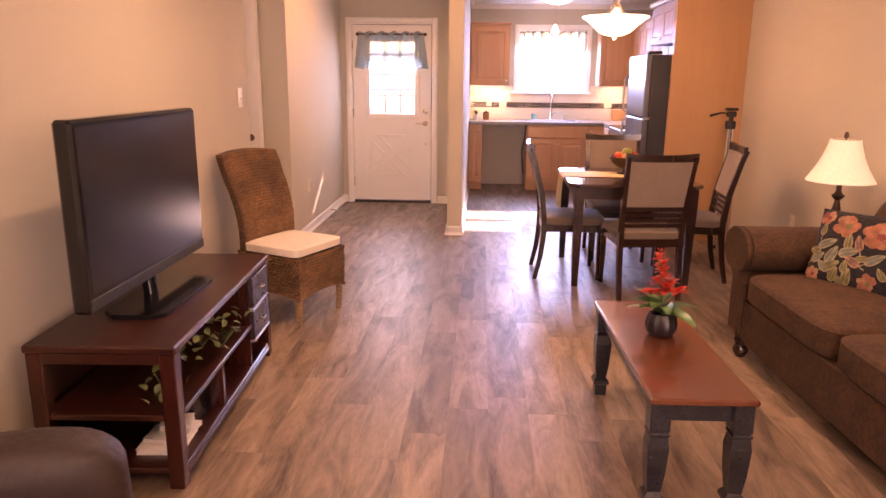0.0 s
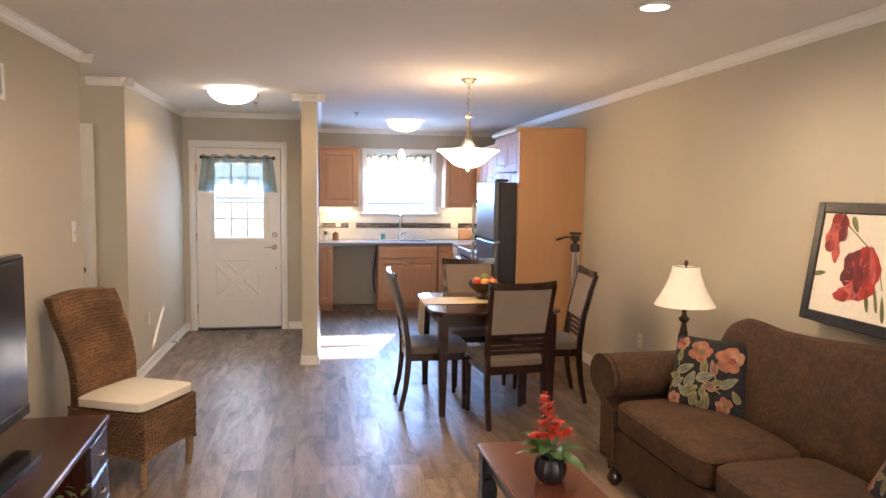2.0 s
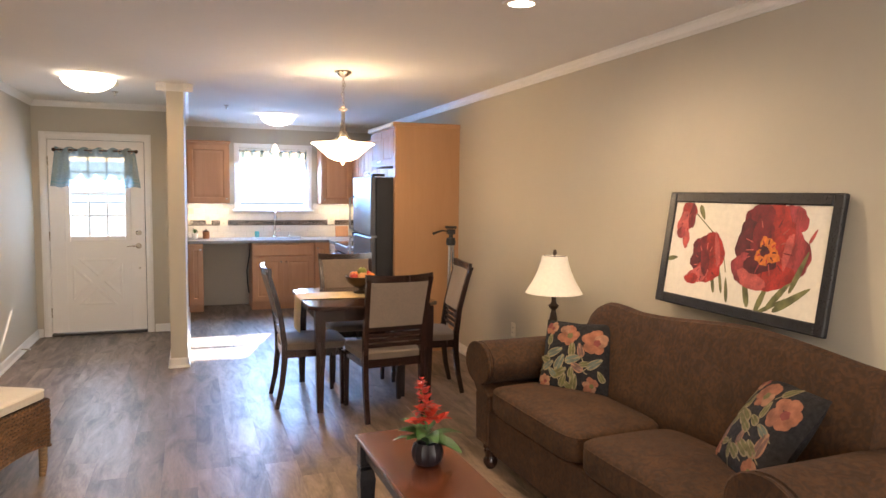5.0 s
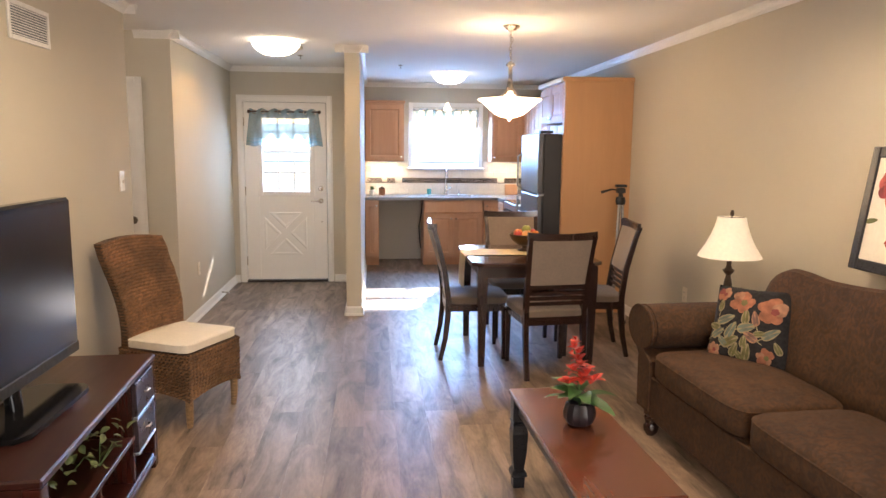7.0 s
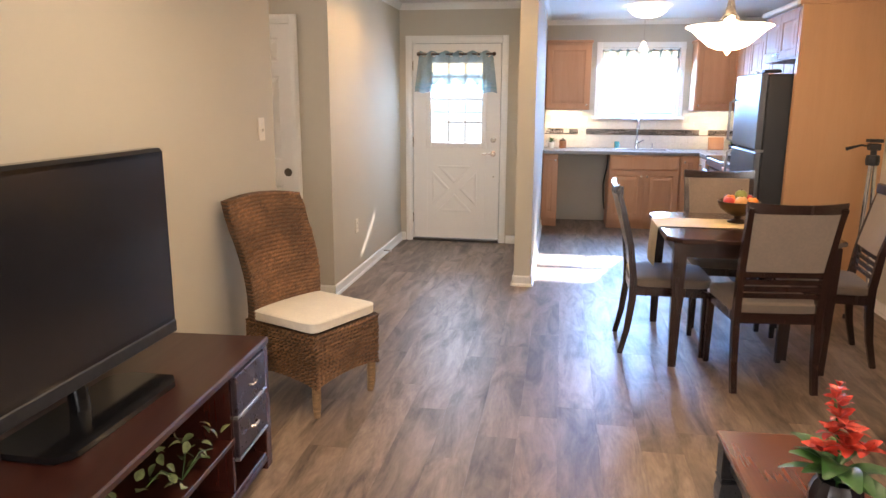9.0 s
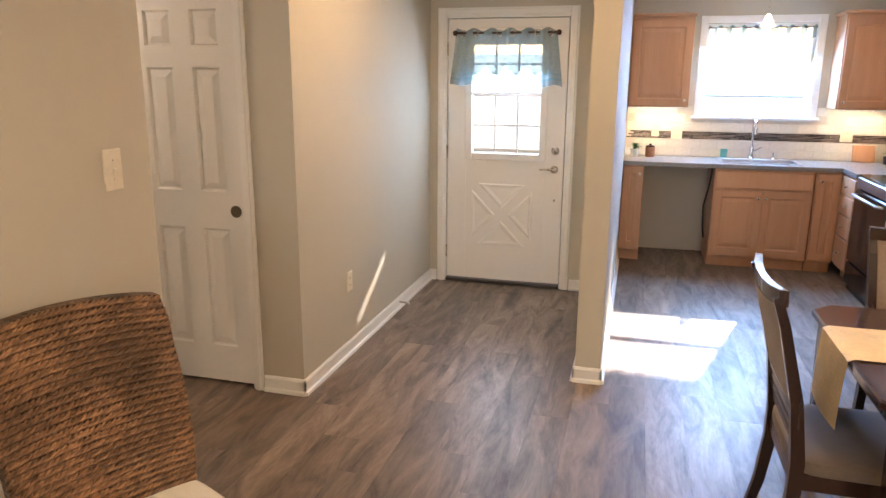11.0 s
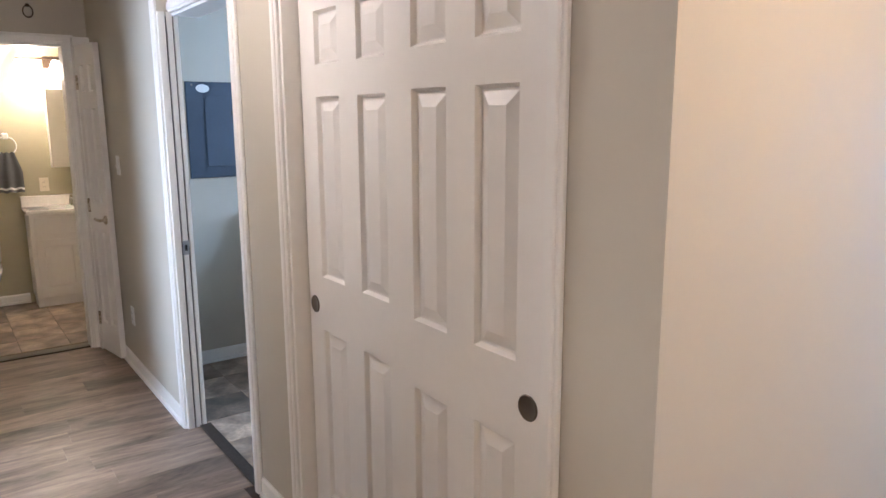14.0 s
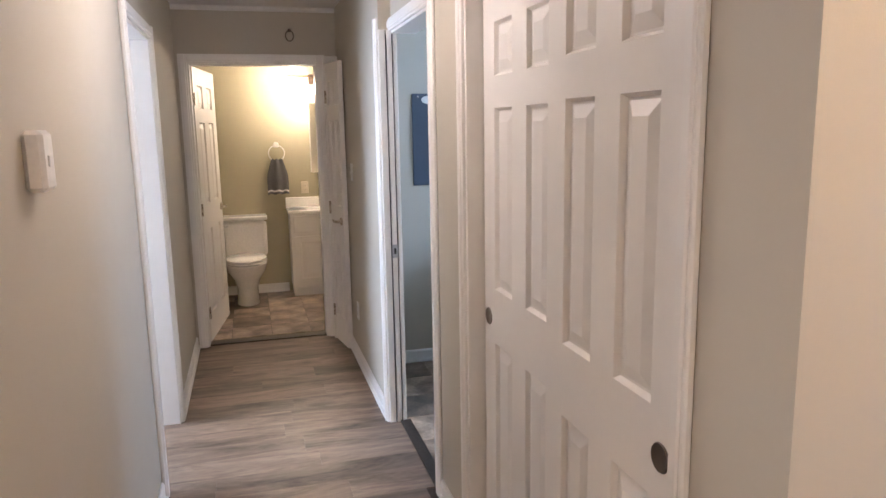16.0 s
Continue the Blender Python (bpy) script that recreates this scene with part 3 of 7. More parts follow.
structure("hall_cove", bm, M_TRIM, "thin white cove at the hall end", "moulding")
bm = B()
for axis, at, a0, a1, side in (("y", EX, -2.0, 6.585, -1), ("y", WX, -2.0, 5.0, 1), ("x", 5.0, WX - T, WX + 0.012, 1), ("x", HALL_N, CL1 + 0.05, WX + 0.012, -1), ("y", WX, HALL_N - 0.012, DOOR_Y, 1),
                               ("x", DOOR_Y, WX, FD0 - 0.06, -1), ("x", DOOR_Y, FD1 + 0.06, -0.165, -1), ("y", -0.165, 6.613, DOOR_Y, -1), ("x", 6.625, -0.177, -0.018, -1), ("y", -0.030, 6.613, 9.45, 1),
                               ("x", HALL_N2, BATH_X + 0.09, LD0 - 0.06, -1), ("x", HALL_N, LD1 + 0.06, CL0 - 0.06, -1), ("x", HALL_S, HD1 + 0.06, WX - T, 1), ("x", HALL_S, BATH_X, HD0 - 0.06, 1),
                               ("y", -5.25, HALL_N2 + 0.09, 8.2, 1), ("y", -7.74, 4.2, 5.64, 1), ("x", 8.2, -5.25, -3.42, -1), ("x", -2.0, WX, EX, 1)):
    run(bm, BASE, axis, at, a0, a1, side, 0.0)
structure("baseboard", bm, M_TRIM, "white wooden baseboard with shoe moulding", "baseboard")


# casings round openings
def casing(name, plane, at, side, a0, a1, top, w=0.060, depth=0.018, label="white door casing", bottom=0.0, left=None):
    """Trim boards round an opening in the wall face `plane` = at."""
    frame_set = tagged(thing(name, label, "door frame"), label, "door frame", "", "structure")
    rows = [(a0 - w, a0, bottom, top + w), (a1, a1 + w, bottom, top + w), (a0, a1, top, top + w)]
    face_at = at
    for u0, u1, z0, z1 in rows:
        at = left if left and u1 == a0 else face_at
        bm = B()
        for k, (ins, d) in enumerate(((0.0, depth), (0.012, depth + 0.006))):
            lo, hi = sorted((at + side * 0.0005, at + side * d))
            c0, c1 = (u0 + ins, u1 - ins) if u1 - u0 < 0.2 else (u0, u1)
            e0, e1 = (z0, z1) if u1 - u0 < 0.2 else (z0 + ins, z1 - ins)
            if plane == "y":
                box(bm, c0, c1, lo, hi, e0, e1, b=0.004)
            else:
                box(bm, lo, hi, c0, c1, e0, e1, b=0.004)
        part("casing_board", bm, M_TRIM, frame_set)
    return frame_set


def jamb(name, plane, f0, f1, a0, a1, top, t=0.018):
    """Lining boards inside an opening."""
    bm = B()
    for u0, u1, z0, z1 in ((a0, a0 + t, 0, top), (a1 - t, a1, 0, top), (a0 + t, a1 - t, top - t, top)):
        if plane == "y":
            box(bm, u0, u1, f0, f1, z0, z1, b=0.002)
        else:
            box(bm, f0, f1, u0, u1, z0, z1, b=0.002)
    return structure(name, bm, M_TRIM, "white door jamb lining", "door frame")


casing("entry_door_casing", "y", DOOR_Y, -1, FD0 + 0.01, FD1 - 0.01, FDT - 0.005)
jamb("entry_door_jamb", "y", DOOR_Y - 0.004, DOOR_Y + T, FD0, FD1, FDT)
casing("closet_casing", "y", HALL_N, -1, CL0 + 0.005, CL1 - 0.005, CLT - 0.005, w=0.050)
jamb("closet_jamb", "y", HALL_N - 0.004, HALL_N + T, CL0, CL1, CLT)
casing("laundry_casing", "y", HALL_N, -1, LD0 + 0.005, LD1 - 0.005, LDT - 0.005, left=HALL_N2)
# the pocket side of the laundry jamb is split by the door's slot
bm = B()
for y0, y1 in ((HALL_N2 - 0.004, HALL_N2 + 0.030), (HALL_N2 + 0.037, HALL_N2 + 0.063), (HALL_N2 + 0.070, HALL_N2 + 0.09)):
    box(bm, LD0, LD0 + 0.018, y0, y1, 0, LDT, b=0.002)
box(bm, LD1 - 0.018, LD1, HALL_N - 0.004, HALL_N + T, 0, LDT, b=0.002)
box(bm, LD0 + 0.018, LD1 - 0.018, HALL_N - 0.004, HALL_N + T, LDT - 0.018, LDT, b=0.002)
structure("laundry_jamb", bm, M_TRIM, "white split jamb of a pocket door", "door frame")
structure("pocket_slot", boxes((LD0, LD0 + 0.006, HALL_N2 + 0.028, HALL_N2 + 0.072, 0.0, LDT - 0.02)), M_BLACK, "dark slot of the pocket door", "door frame")
casing("bath_casing", "x", BATH_X, 1, BD0 + 0.005, BD1 - 0.005, 2.055)
jamb("bath_jamb", "x", BATH_X - T, BATH_X + 0.004, BD0, BD1, 2.06)
casing("bedroom_casing", "y", HALL_S, 1, HD0 + 0.005, HD1 - 0.005, 2.055)
jamb("bedroom_jamb", "y", HALL_S - T, HALL_S + 0.004, HD0, HD1, 2.06)


# ---- doors ----
def panel_grid(xs, zs, panels, y, depth=0.008, name_front=True):
    """Front face of a door leaf at y (facing -y) with openings for panels; returns its bmesh."""
    bm = B()
    for i in range(len(xs) - 1):
        for k in range(len(zs) - 1):
            if (i, k) not in panels:
                face(bm, [(xs[i], y, zs[k]), (xs[i + 1], y, zs[k]), (xs[i + 1], y, zs[k + 1]), (xs[i], y, zs[k + 1])])
    return bm


def raised_panel(x0, x1, z0, z1, y, s=1.0, deep=0.014, field=0.032):
    """A raised field in a sunk moulding, facing -y."""
    bm = B()
    steps = [(0.0, 0.0), (0.008 * s, deep), (0.014 * s, deep), (0.014 * s + field, 0.0025)]
    rings = []
    for ins, dy in steps:
        rings.append([bm.verts.new((x, y + dy, z)) for x, z in ((x0 + ins, z0 + ins), (x1 - ins, z0 + ins), (x1 - ins, z1 - ins), (x0 + ins, z1 - ins))])
    for a, b in zip(rings, rings[1:]):
        for k in range(4):
            bm.faces.new([a[k], a[(k + 1) % 4], b[(k + 1) % 4], b[k]])
    bm.faces.new(rings[-1])
    return bm


def six_panel_leaf(parent, w, h=2.015, t=0.035, mat=M_DOOR):
    """A moulded six-panel leaf: local x 0..w, front face at y=0 facing -y."""
    st = 0.165 * w
    mid = 0.180 * w
    pw = (w - 2 * st - mid) / 2
    xs = [0, st, st + pw, st + pw + mid, w - st, w]
    zs = [0, 0.20, 0.834, 1.026, 1.635, 1.737, 1.905, h]
    cells = [(i, k) for i in (1, 3) for k in (1, 3, 5)]
    bm = panel_grid(xs, zs, cells, 0.0)
    face(bm, [(0, 0, 0), (0, t, 0), (0, t, h), (0, 0, h)])
    face(bm, [(w, 0, 0), (w, t, 0), (w, t, h), (w, 0, h)])
    face(bm, [(0, 0, h), (w, 0, h), (w, t, h), (0, t, h)])
    face(bm, [(0, 0, 0), (w, 0, 0), (w, t, 0), (0, t, 0)])
    face(bm, [(0, t, 0), (w, t, 0), (w, t, h), (0, t, h)])
    part("leaf", bm, mat, parent)
    for i, k in cells:
        part("panel", raised_panel(xs[i], xs[i + 1], zs[k], zs[k + 1], 0.0), mat, parent)


def finger_pull(parent, x, z, y=-0.001):
    bm = B()
    mm = pose(x, y, z, 90, 0, 0)
    lathe(bm, [(0.0, 0.0006), (0.022, 0.0008), (0.025, 0.0022), (0.029, 0.0030), (0.031, 0.0005), (0.030, -0.004)], m=mm, seg=24)
    part("finger_pull", bm, M_PULL, parent, "round recessed nickel finger pull", True)


d = thing("closet_door", "white six-panel sliding closet door with a nickel finger pull", "door", pose(-2.400, 6.062, 0.018), "closet doors")
six_panel_leaf(d, 0.614)
finger_pull(d, 0.555, 0.930)
d = thing("closet_door", "white six-panel sliding closet door with a nickel finger pull", "door", pose(-3.045, 6.108, 0.014), "closet doors")
six_panel_leaf(d, 0.652)
finger_pull(d, 0.046, 0.917)
structure("closet_floor_guide", boxes((-2.42, -2.39, 6.045, 6.16, 0.0, 0.030), b=0.003), M_WHITEP, "small white floor guide of the closet doors", "door guide")


def hinge(parent, x, y, z):
    bm = B()
    lathe(bm, [(0.0, -0.045), (0.006, -0.045), (0.006, 0.045), (0.0, 0.045)], cx=x, cy=y, seg=8, m=Matrix.Translation((0, 0, z)))
    box(bm, x - 0.022, x + 0.022, y + 0.002, y + 0.005, z - 0.045, z + 0.045)
    part("hinge", bm, M_NICKEL, parent, "nickel hinge")


def lever(parent, x, y, z, way):
    """A rose and lever, facing -y, pointing along way * x."""
    bm = B()
    lathe(bm, [(0.0, 0.0), (0.030, 0.0), (0.030, -0.006), (0.024, -0.010), (0.011, -0.012), (0.010, -0.040), (0.0, -0.040)], m=pose(x, y, z, -90, 0, 0), seg=20)
    tube(bm, [(x, y - 0.042, z), (x + way * 0.03, y - 0.046, z + 0.002), (x + way * 0.07, y - 0.044, z + 0.004), (x + way * 0.11, y - 0.036, z - 0.002)], [0.010, 0.009, 0.008, 0.006], 10)
    part("lever_handle", bm, M_NICKEL, parent, "brushed nickel lever handle", True)


# linen closet door standing ajar along the hall
d = thing("linen_door", "white six-panel door ajar against the hall wall", "door", Matrix.Translation((-5.960, 5.890, 0.012)) @ pose(0, 0, 0, 0, 0, 9.0))
six_panel_leaf(d, 0.32, 2.03)
lever(d, 0.275, 0.0, 0.925, -1)
for z in (0.22, 1.0, 1.80):
    hinge(d, -0.006, -0.004, z)
structure("linen_casing", boxes((-6.030, -5.972, 5.880, 5.984, 0, 2.10), b=0.004), M_TRIM, "white casing board beside the linen door", "door frame")
# bathroom door open into the bathroom
d = thing("bathroom_door", "white six-panel door open into the bathroom", "door", Matrix.Translation((BATH_X - T + 0.015, 4.972, 0.012)) @ pose(0, 0, 0, 0, 0, 172))
six_panel_leaf(d, 0.80, 2.03)
lever(d, 0.74, 0.0, 0.95, -1)
for z in (0.22, 1.0, 1.80):
    hinge(d, -0.004, -0.004, z)

# front door: half-glazed crossbuck
door = thing("front_door", "white half-glazed entry door with a crossbuck panel, closed", "door", pose(0, 0, 0))
X0, X1, Y = -1.360, -0.450, DOOR_Y + 0.012
WL, WR, WB, WT = -1.165, -0.640, 1.050, 1.930
bm = B()
box(bm, X0, WL - 0.045, Y, Y + 0.044, 0.035, 2.048, b=0.002)
box(bm, WR + 0.045, X1, Y, Y + 0.044, 0.035, 2.048, b=0.002)
box(bm, WL - 0.045, WR + 0.045, Y, Y + 0.044, 0.035, WB - 0.045)
box(bm, WL - 0.045, WR + 0.045, Y, Y + 0.044, WT + 0.045, 2.048)
part("slab", bm, M_DOOR, door)
bm = B()
for r in ((WL - 0.055, WL, WB - 0.055, WT + 0.055), (WR, WR + 0.055, WB - 0.055, WT + 0.055), (WL, WR, WB - 0.055, WB), (WL, WR, WT, WT + 0.055)):
    box(bm, r[0], r[1], Y - 0.012, Y + 0.050, r[2], r[3], b=0.006)
part("window_frame", bm, M_DOOR, door)
bm = B()
box(bm, WL, WR, Y + 0.012, Y + 0.032, 1.482, 1.520, b=0.004)
part("meeting_rail", bm, M_DOOR, door)
for z in (1.262, 1.720):
    part("muntin", box(B(), WL, WR, Y + 0.016, Y + 0.028, z - 0.007, z + 0.007, b=0.002), M_DOOR, door)
for x in (-0.990, -0.815):
    part("muntin", box(B(), x - 0.007, x + 0.007, Y + 0.017, Y + 0.027, WB, WT, b=0.002), M_DOOR, door)
g = part("pane", box(B(), WL, WR, Y + 0.020, Y + 0.024, WB, WT), M_GLASS, door)
g.visible_shadow = False
# crossbuck: four raised triangles with sloping edges
cx, cz, hw, hh = (X0 + X1) / 2 - 0.015, 0.566, 0.240, 0.245


def tri(pts):
    bm = B()
    c = sum((Vector(p) for p in pts), Vector((0, 0))) / 3
    rings = []
    for s, dy in ((1.0, 0.0005), (0.90, -0.009), (0.80, -0.009), (0.55, -0.004)):
        rings.append([bm.verts.new((c.x + (p[0] - c.x) * s, Y + dy, c.y + (p[1] - c.y) * s)) for p in pts])
    for a, b in zip(rings, rings[1:]):
        for k in range(3):
            bm.faces.new([a[k], a[(k + 1) % 3], b[(k + 1) % 3], b[k]])
    bm.faces.new(rings[-1])
    return bm


k = 0.050
for pts in (((cx - hw + k, cz + hh), (cx + hw - k, cz + hh), (cx, cz + k)), ((cx - hw + k, cz - hh), (cx + hw - k, cz - hh), (cx, cz - k)),
            ((cx - hw, cz + hh - k), (cx - hw, cz - hh + k), (cx - k, cz)), ((cx + hw, cz + hh - k), (cx + hw, cz - hh + k), (cx + k, cz))):
    part("panel", tri(pts), M_DOOR, door)
bm = B()
lathe(bm, [(0.0, 0.0), (0.030, 0.0), (0.030, -0.010), (0.020, -0.018), (0.0, -0.018)], m=pose(-0.515, Y, 1.082, -90, 0, 0), seg=20)
box(bm, -0.521, -0.513, Y - 0.032, Y - 0.017, 1.065, 1.099, b=0.003)
part("deadbolt", bm, M_NICKEL, door, "brushed nickel deadbolt turn", True)
lever(door, -0.517, Y, 0.940, -1)
part("bolt_cover", lathe(B(), [(0.0, 0.0), (0.010, 0.0), (0.008, -0.005), (0.0, -0.005)], m=pose(-0.510, Y, 0.700, -90, 0, 0), seg=12), M_NICKEL, door)
for z in (0.25, 1.05, 1.83):
    bm = B()
    lathe(bm, [(0.0, z - 0.05), (0.007, z - 0.05), (0.007, z + 0.05), (0.0, z + 0.05)], cx=X0 - 0.003, cy=Y - 0.008, seg=8)
    part("hinge", bm, M_NICKEL, door, "nickel hinge")
structure("door_weatherstrip", boxes((FD0 + 0.018, X0 + 0.012, Y + 0.046, Y + 0.060, 0.03, FDT - 0.02), (X1 - 0.012, FD1 - 0.018, Y + 0.046, Y + 0.060, 0.03, FDT - 0.02), (X0 + 0.012, X1 - 0.012, Y + 0.046, Y + 0.060, 2.036, FDT - 0.018)), M_BLACK, "dark rubber weatherstrip in the gap round the entry door", "weatherstrip")
structure("door_threshold", boxes((FD0 + 0.018, FD1 - 0.018, DOOR_Y - 0.01, DOOR_Y + T, 0.0, 0.028), b=0.006), M_STRIP, "dark metal door threshold", "threshold")

# valance of the front door
val = thing("door_valance", "sheer teal grommet valance on a bronze rod over the door window", "curtain")
bm = B()
tube(bm, [(-1.290, Y - 0.050, 1.942), (-0.525, Y - 0.050, 1.942)], 0.008, 10)
for x in (-1.295, -0.520):
    pad(bm, x, Y - 0.050, 1.942, 0.020, 0.018, 0.020, 2.2, nu=12, nv=8)
    tube(bm, [(x, Y - 0.050, 1.942), (x, Y - 0.001, 1.942)], 0.006, 8)
part("rod", bm, M_BRONZE, val, "bronze rod with ball ends", True)


def cloth(u, v, x0, x1, y, z0, z1, folds, flare, amp):
    """Hanging cloth: u across, v down."""
    s = 2 * math.pi * folds * u
    x = x0 + (x1 - x0) * u + (u - 0.5) * flare * v
    z = z1 + (z0 - z1) * v + 0.008 * math.sin(s * 1.0 + 1.0) * v + 0.012 * math.cos(s) * (1 - v)
    return Vector((x, y + amp * math.sin(s) + 0.004 * math.sin(s * 2.3 + 5 * v), z))


part("cloth", sheet(B(), lambda u, v: cloth(u, v, -1.285, -0.530, Y - 0.052, 1.562, 1.965, 5.5, 0.10, 0.020), 90, 12), M_VOILE, val, "sheer teal voile with bands near the hem", True)
for zc, hgt in ((1.645, 0.009), (1.606, 0.016)):
    part("band", sheet(B(), lambda u, v: cloth(u, (1.965 - (zc + hgt * (0.5 - v))) / 0.403, -1.285, -0.530, Y - 0.0535, 1.562, 1.965, 5.5, 0.10, 0.020), 90, 1), M_VOILE_BAND, val, "darker teal band", True)
for kk in range(8):
    x = -1.235 + kk * 0.094
    bm = B()
    rr = [(x + 0.022 * math.cos(a), Y - 0.053 + 0.010 * math.sin(2 * math.pi * 4.5 * (x + 1.3) / 0.795), 1.940 + 0.022 * math.sin(a)) for a in [2 * math.pi * q / 14 for q in range(15)]]
    tube(bm, rr, 0.004, 6)
    part("grommet", bm, M_NICKEL, val)

# kitchen window
win = thing("window_1", "white double-hung kitchen window, blown out by daylight", "window")
tagged(win, kind="structure")
bm = B()
for r in ((KW0 - 0.062, KW0, KWB - 0.02, KWT + 0.062), (KW1, KW1 + 0.062, KWB - 0.02, KWT + 0.062), (KW0, KW1, KWT, KWT + 0.062)):
    box(bm, r[0], r[1], KIT_Y - 0.020, KIT_Y - 0.0005, r[2], r[3], b=0.005)
part("window_casing", bm, M_TRIM, win)
part("window_sill", box(B(), KW0 - 0.085, KW1 + 0.085, KIT_Y - 0.050, KIT_Y + 0.08, KWB - 0.038, KWB - 0.010, b=0.006), M_TRIM, win)
bm = B()
for r in ((KW0, KW0 + 0.024, KWB - 0.01, KWT), (KW1 - 0.024, KW1, KWB - 0.01, KWT), (KW0 + 0.024, KW1 - 0.024, KWB - 0.01, KWB + 0.022), (KW0 + 0.024, KW1 - 0.024, KWT - 0.03, KWT), (KW0 + 0.024, KW1 - 0.024, 1.70, 1.728)):
    box(bm, r[0], r[1], KIT_Y + 0.075, KIT_Y + 0.125, r[2], r[3], b=0.004)
part("window_frame", bm, M_TRIM, win)
for za, zb in ((KWB + 0.022, 1.70), (1.728, KWT - 0.03)):
    g = part("pane", box(B(), KW0 + 0.024, KW1 - 0.024, KIT_Y + 0.098, KIT_Y + 0.102, za, zb), M_GLASS, win)
    g.visible_shadow = False
val = thing("kitchen_valance", "short sheer teal striped valance over the kitchen window", "curtain")
part("rod", tube(B(), [(KW0 + 0.005, KIT_Y + 0.02, 2.075), (KW1 - 0.005, KIT_Y + 0.02, 2.075)], 0.006, 8), M_BRONZE, val)
part("cloth", sheet(B(), lambda u, v: cloth(u, v, KW0 + 0.01, KW1 - 0.01, KIT_Y + 0.020, 1.985, 2.085, 9, 0.0, 0.012), 110, 6), M_VOILE, val, "sheer teal voile", True)
for kk in range(7):
    ua = 0.02 + kk * 0.14
    part("stripe", sheet(B(), lambda u, v: cloth(ua + 0.065 * u, v, KW0 + 0.01, KW1 - 0.01, KIT_Y + 0.0185, 1.985, 2.085, 9, 0.0, 0.012), 14, 4), M_VOILE_BAND, val, "darker teal stripe", True)

# laundry window pane, to close the opening
g = structure("window_2", boxes((-4.9, -3.9, 8.25, 8.256, 1.5, 2.1)), M_GLASS, "clear laundry window pane", "window")
g.visible_shadow = False

# ---- outside ----
structure("ground", boxes((-60, 60, KIT_Y + 0.3, 120, -0.35, -0.15), (-60, -0.2, DOOR_Y + T + 1.75, KIT_Y + 0.3, -0.35, -0.15)), M_GRASS, "pale paved ground outside", "ground")
structure("porch_floor", boxes((-3.2, -0.17, DOOR_Y + T, DOOR_Y + T + 1.74, -0.30, -0.02)), M_CONCRETE, "pale concrete porch slab", "porch")
# Unseen slab and beam; the slit between them shapes the wall's sun streak.
structure("sun_slit_roof", boxes((-3.2, -0.17, DOOR_Y + T + 0.001, 10.30, 2.337, 2.50)), M_SIDING, "unseen roof slab added as upper edge of a sun slit", "roof")
structure("sun_slit_header", boxes((-3.2, -0.17, 10.282, 10.30, 1.95, 2.272), b=0.003), M_SIDING, "unseen beam added as lower edge of a sun slit", "beam")
# Unseen blocker that ends the streak and keeps sun off the entry floor.
structure("sun_block_column", boxes((-0.41, -0.167, 10.212, 10.34, -0.02, 2.336), b=0.008), M_SIDING, "unseen pale column added to block the sun", "column")
rail = thing("porch_railing", "white picket porch railing", "railing")
part("rail", boxes((-2.9, -0.42, 10.22, 10.27, 0.86, 0.91), (-2.9, -0.42, 10.22, 10.27, 0.08, 0.12), b=0.004), M_TRIM, rail)
post = part("post", box(B(), -2.98, -2.88, 10.20, 10.30, -0.02, 1.95, b=0.006), M_TRIM, rail)
bm0 = box(B(), -0.012, 0.012, -0.012, 0.012, 0.12, 0.86)
pk = part("picket", bm0, M_TRIM, rail)
pk.location = (-2.80, 10.245, 0)
for kk in range(1, 21):
    o = pk.copy()
    scene.collection.objects.link(o)
    o.location = (-2.80 + kk * 0.115, 10.245, 0)
# Added self-lit panel that keeps the window views bright.
structure("backdrop", boxes((-70, 70, 100, 100.5, -2, 5)), M_BACKGLOW, "glowing pale panel standing in for daylit distance", "backdrop")
# Unseen windows: one added round the rear fill, one for the bedroom spill.
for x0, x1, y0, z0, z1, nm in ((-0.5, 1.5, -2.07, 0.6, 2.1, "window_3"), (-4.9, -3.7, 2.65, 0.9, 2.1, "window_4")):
    w = thing(nm, "unseen white-framed window added as a light opening", "window")
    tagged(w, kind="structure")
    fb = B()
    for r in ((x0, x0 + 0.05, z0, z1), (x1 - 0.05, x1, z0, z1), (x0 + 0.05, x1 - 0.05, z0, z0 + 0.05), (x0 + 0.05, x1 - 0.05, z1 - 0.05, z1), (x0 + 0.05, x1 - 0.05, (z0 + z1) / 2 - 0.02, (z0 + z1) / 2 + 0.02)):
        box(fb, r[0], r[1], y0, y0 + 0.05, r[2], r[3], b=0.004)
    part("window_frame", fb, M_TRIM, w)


# ---- living room ----
# television stand
ST = Matrix.Translation((-1.190, 2.878, 0)) @ pose(0, 0, 0, 0, 0, 3.0)
SD, SL, SH = 0.268, 0.667, 0.555      # half depth, half length, height
stand = thing("tv_stand", "mahogany television stand with open shelves and two dark drawers", "tv stand", ST)
part("top", box(B(), -SD, SD, -SL, SL, SH - 0.030, SH, b=0.008), M_MAHOGANY, stand, "polished mahogany top")
for x in (-SD + 0.035, SD - 0.035):
    for y in (-SL + 0.035, SL - 0.035):
        part("post", box(B(), x - 0.028, x + 0.028, y - 0.028, y + 0.028, 0, SH - 0.030, b=0.004), M_MAHOGANY_Z, stand)
for z in (0.055, 0.265):
    part("shelf", box(B(), -SD + 0.03, SD - 0.012, -SL + 0.02, SL - 0.02, z, z + 0.022, b=0.003), M_MAHOGANY, stand)
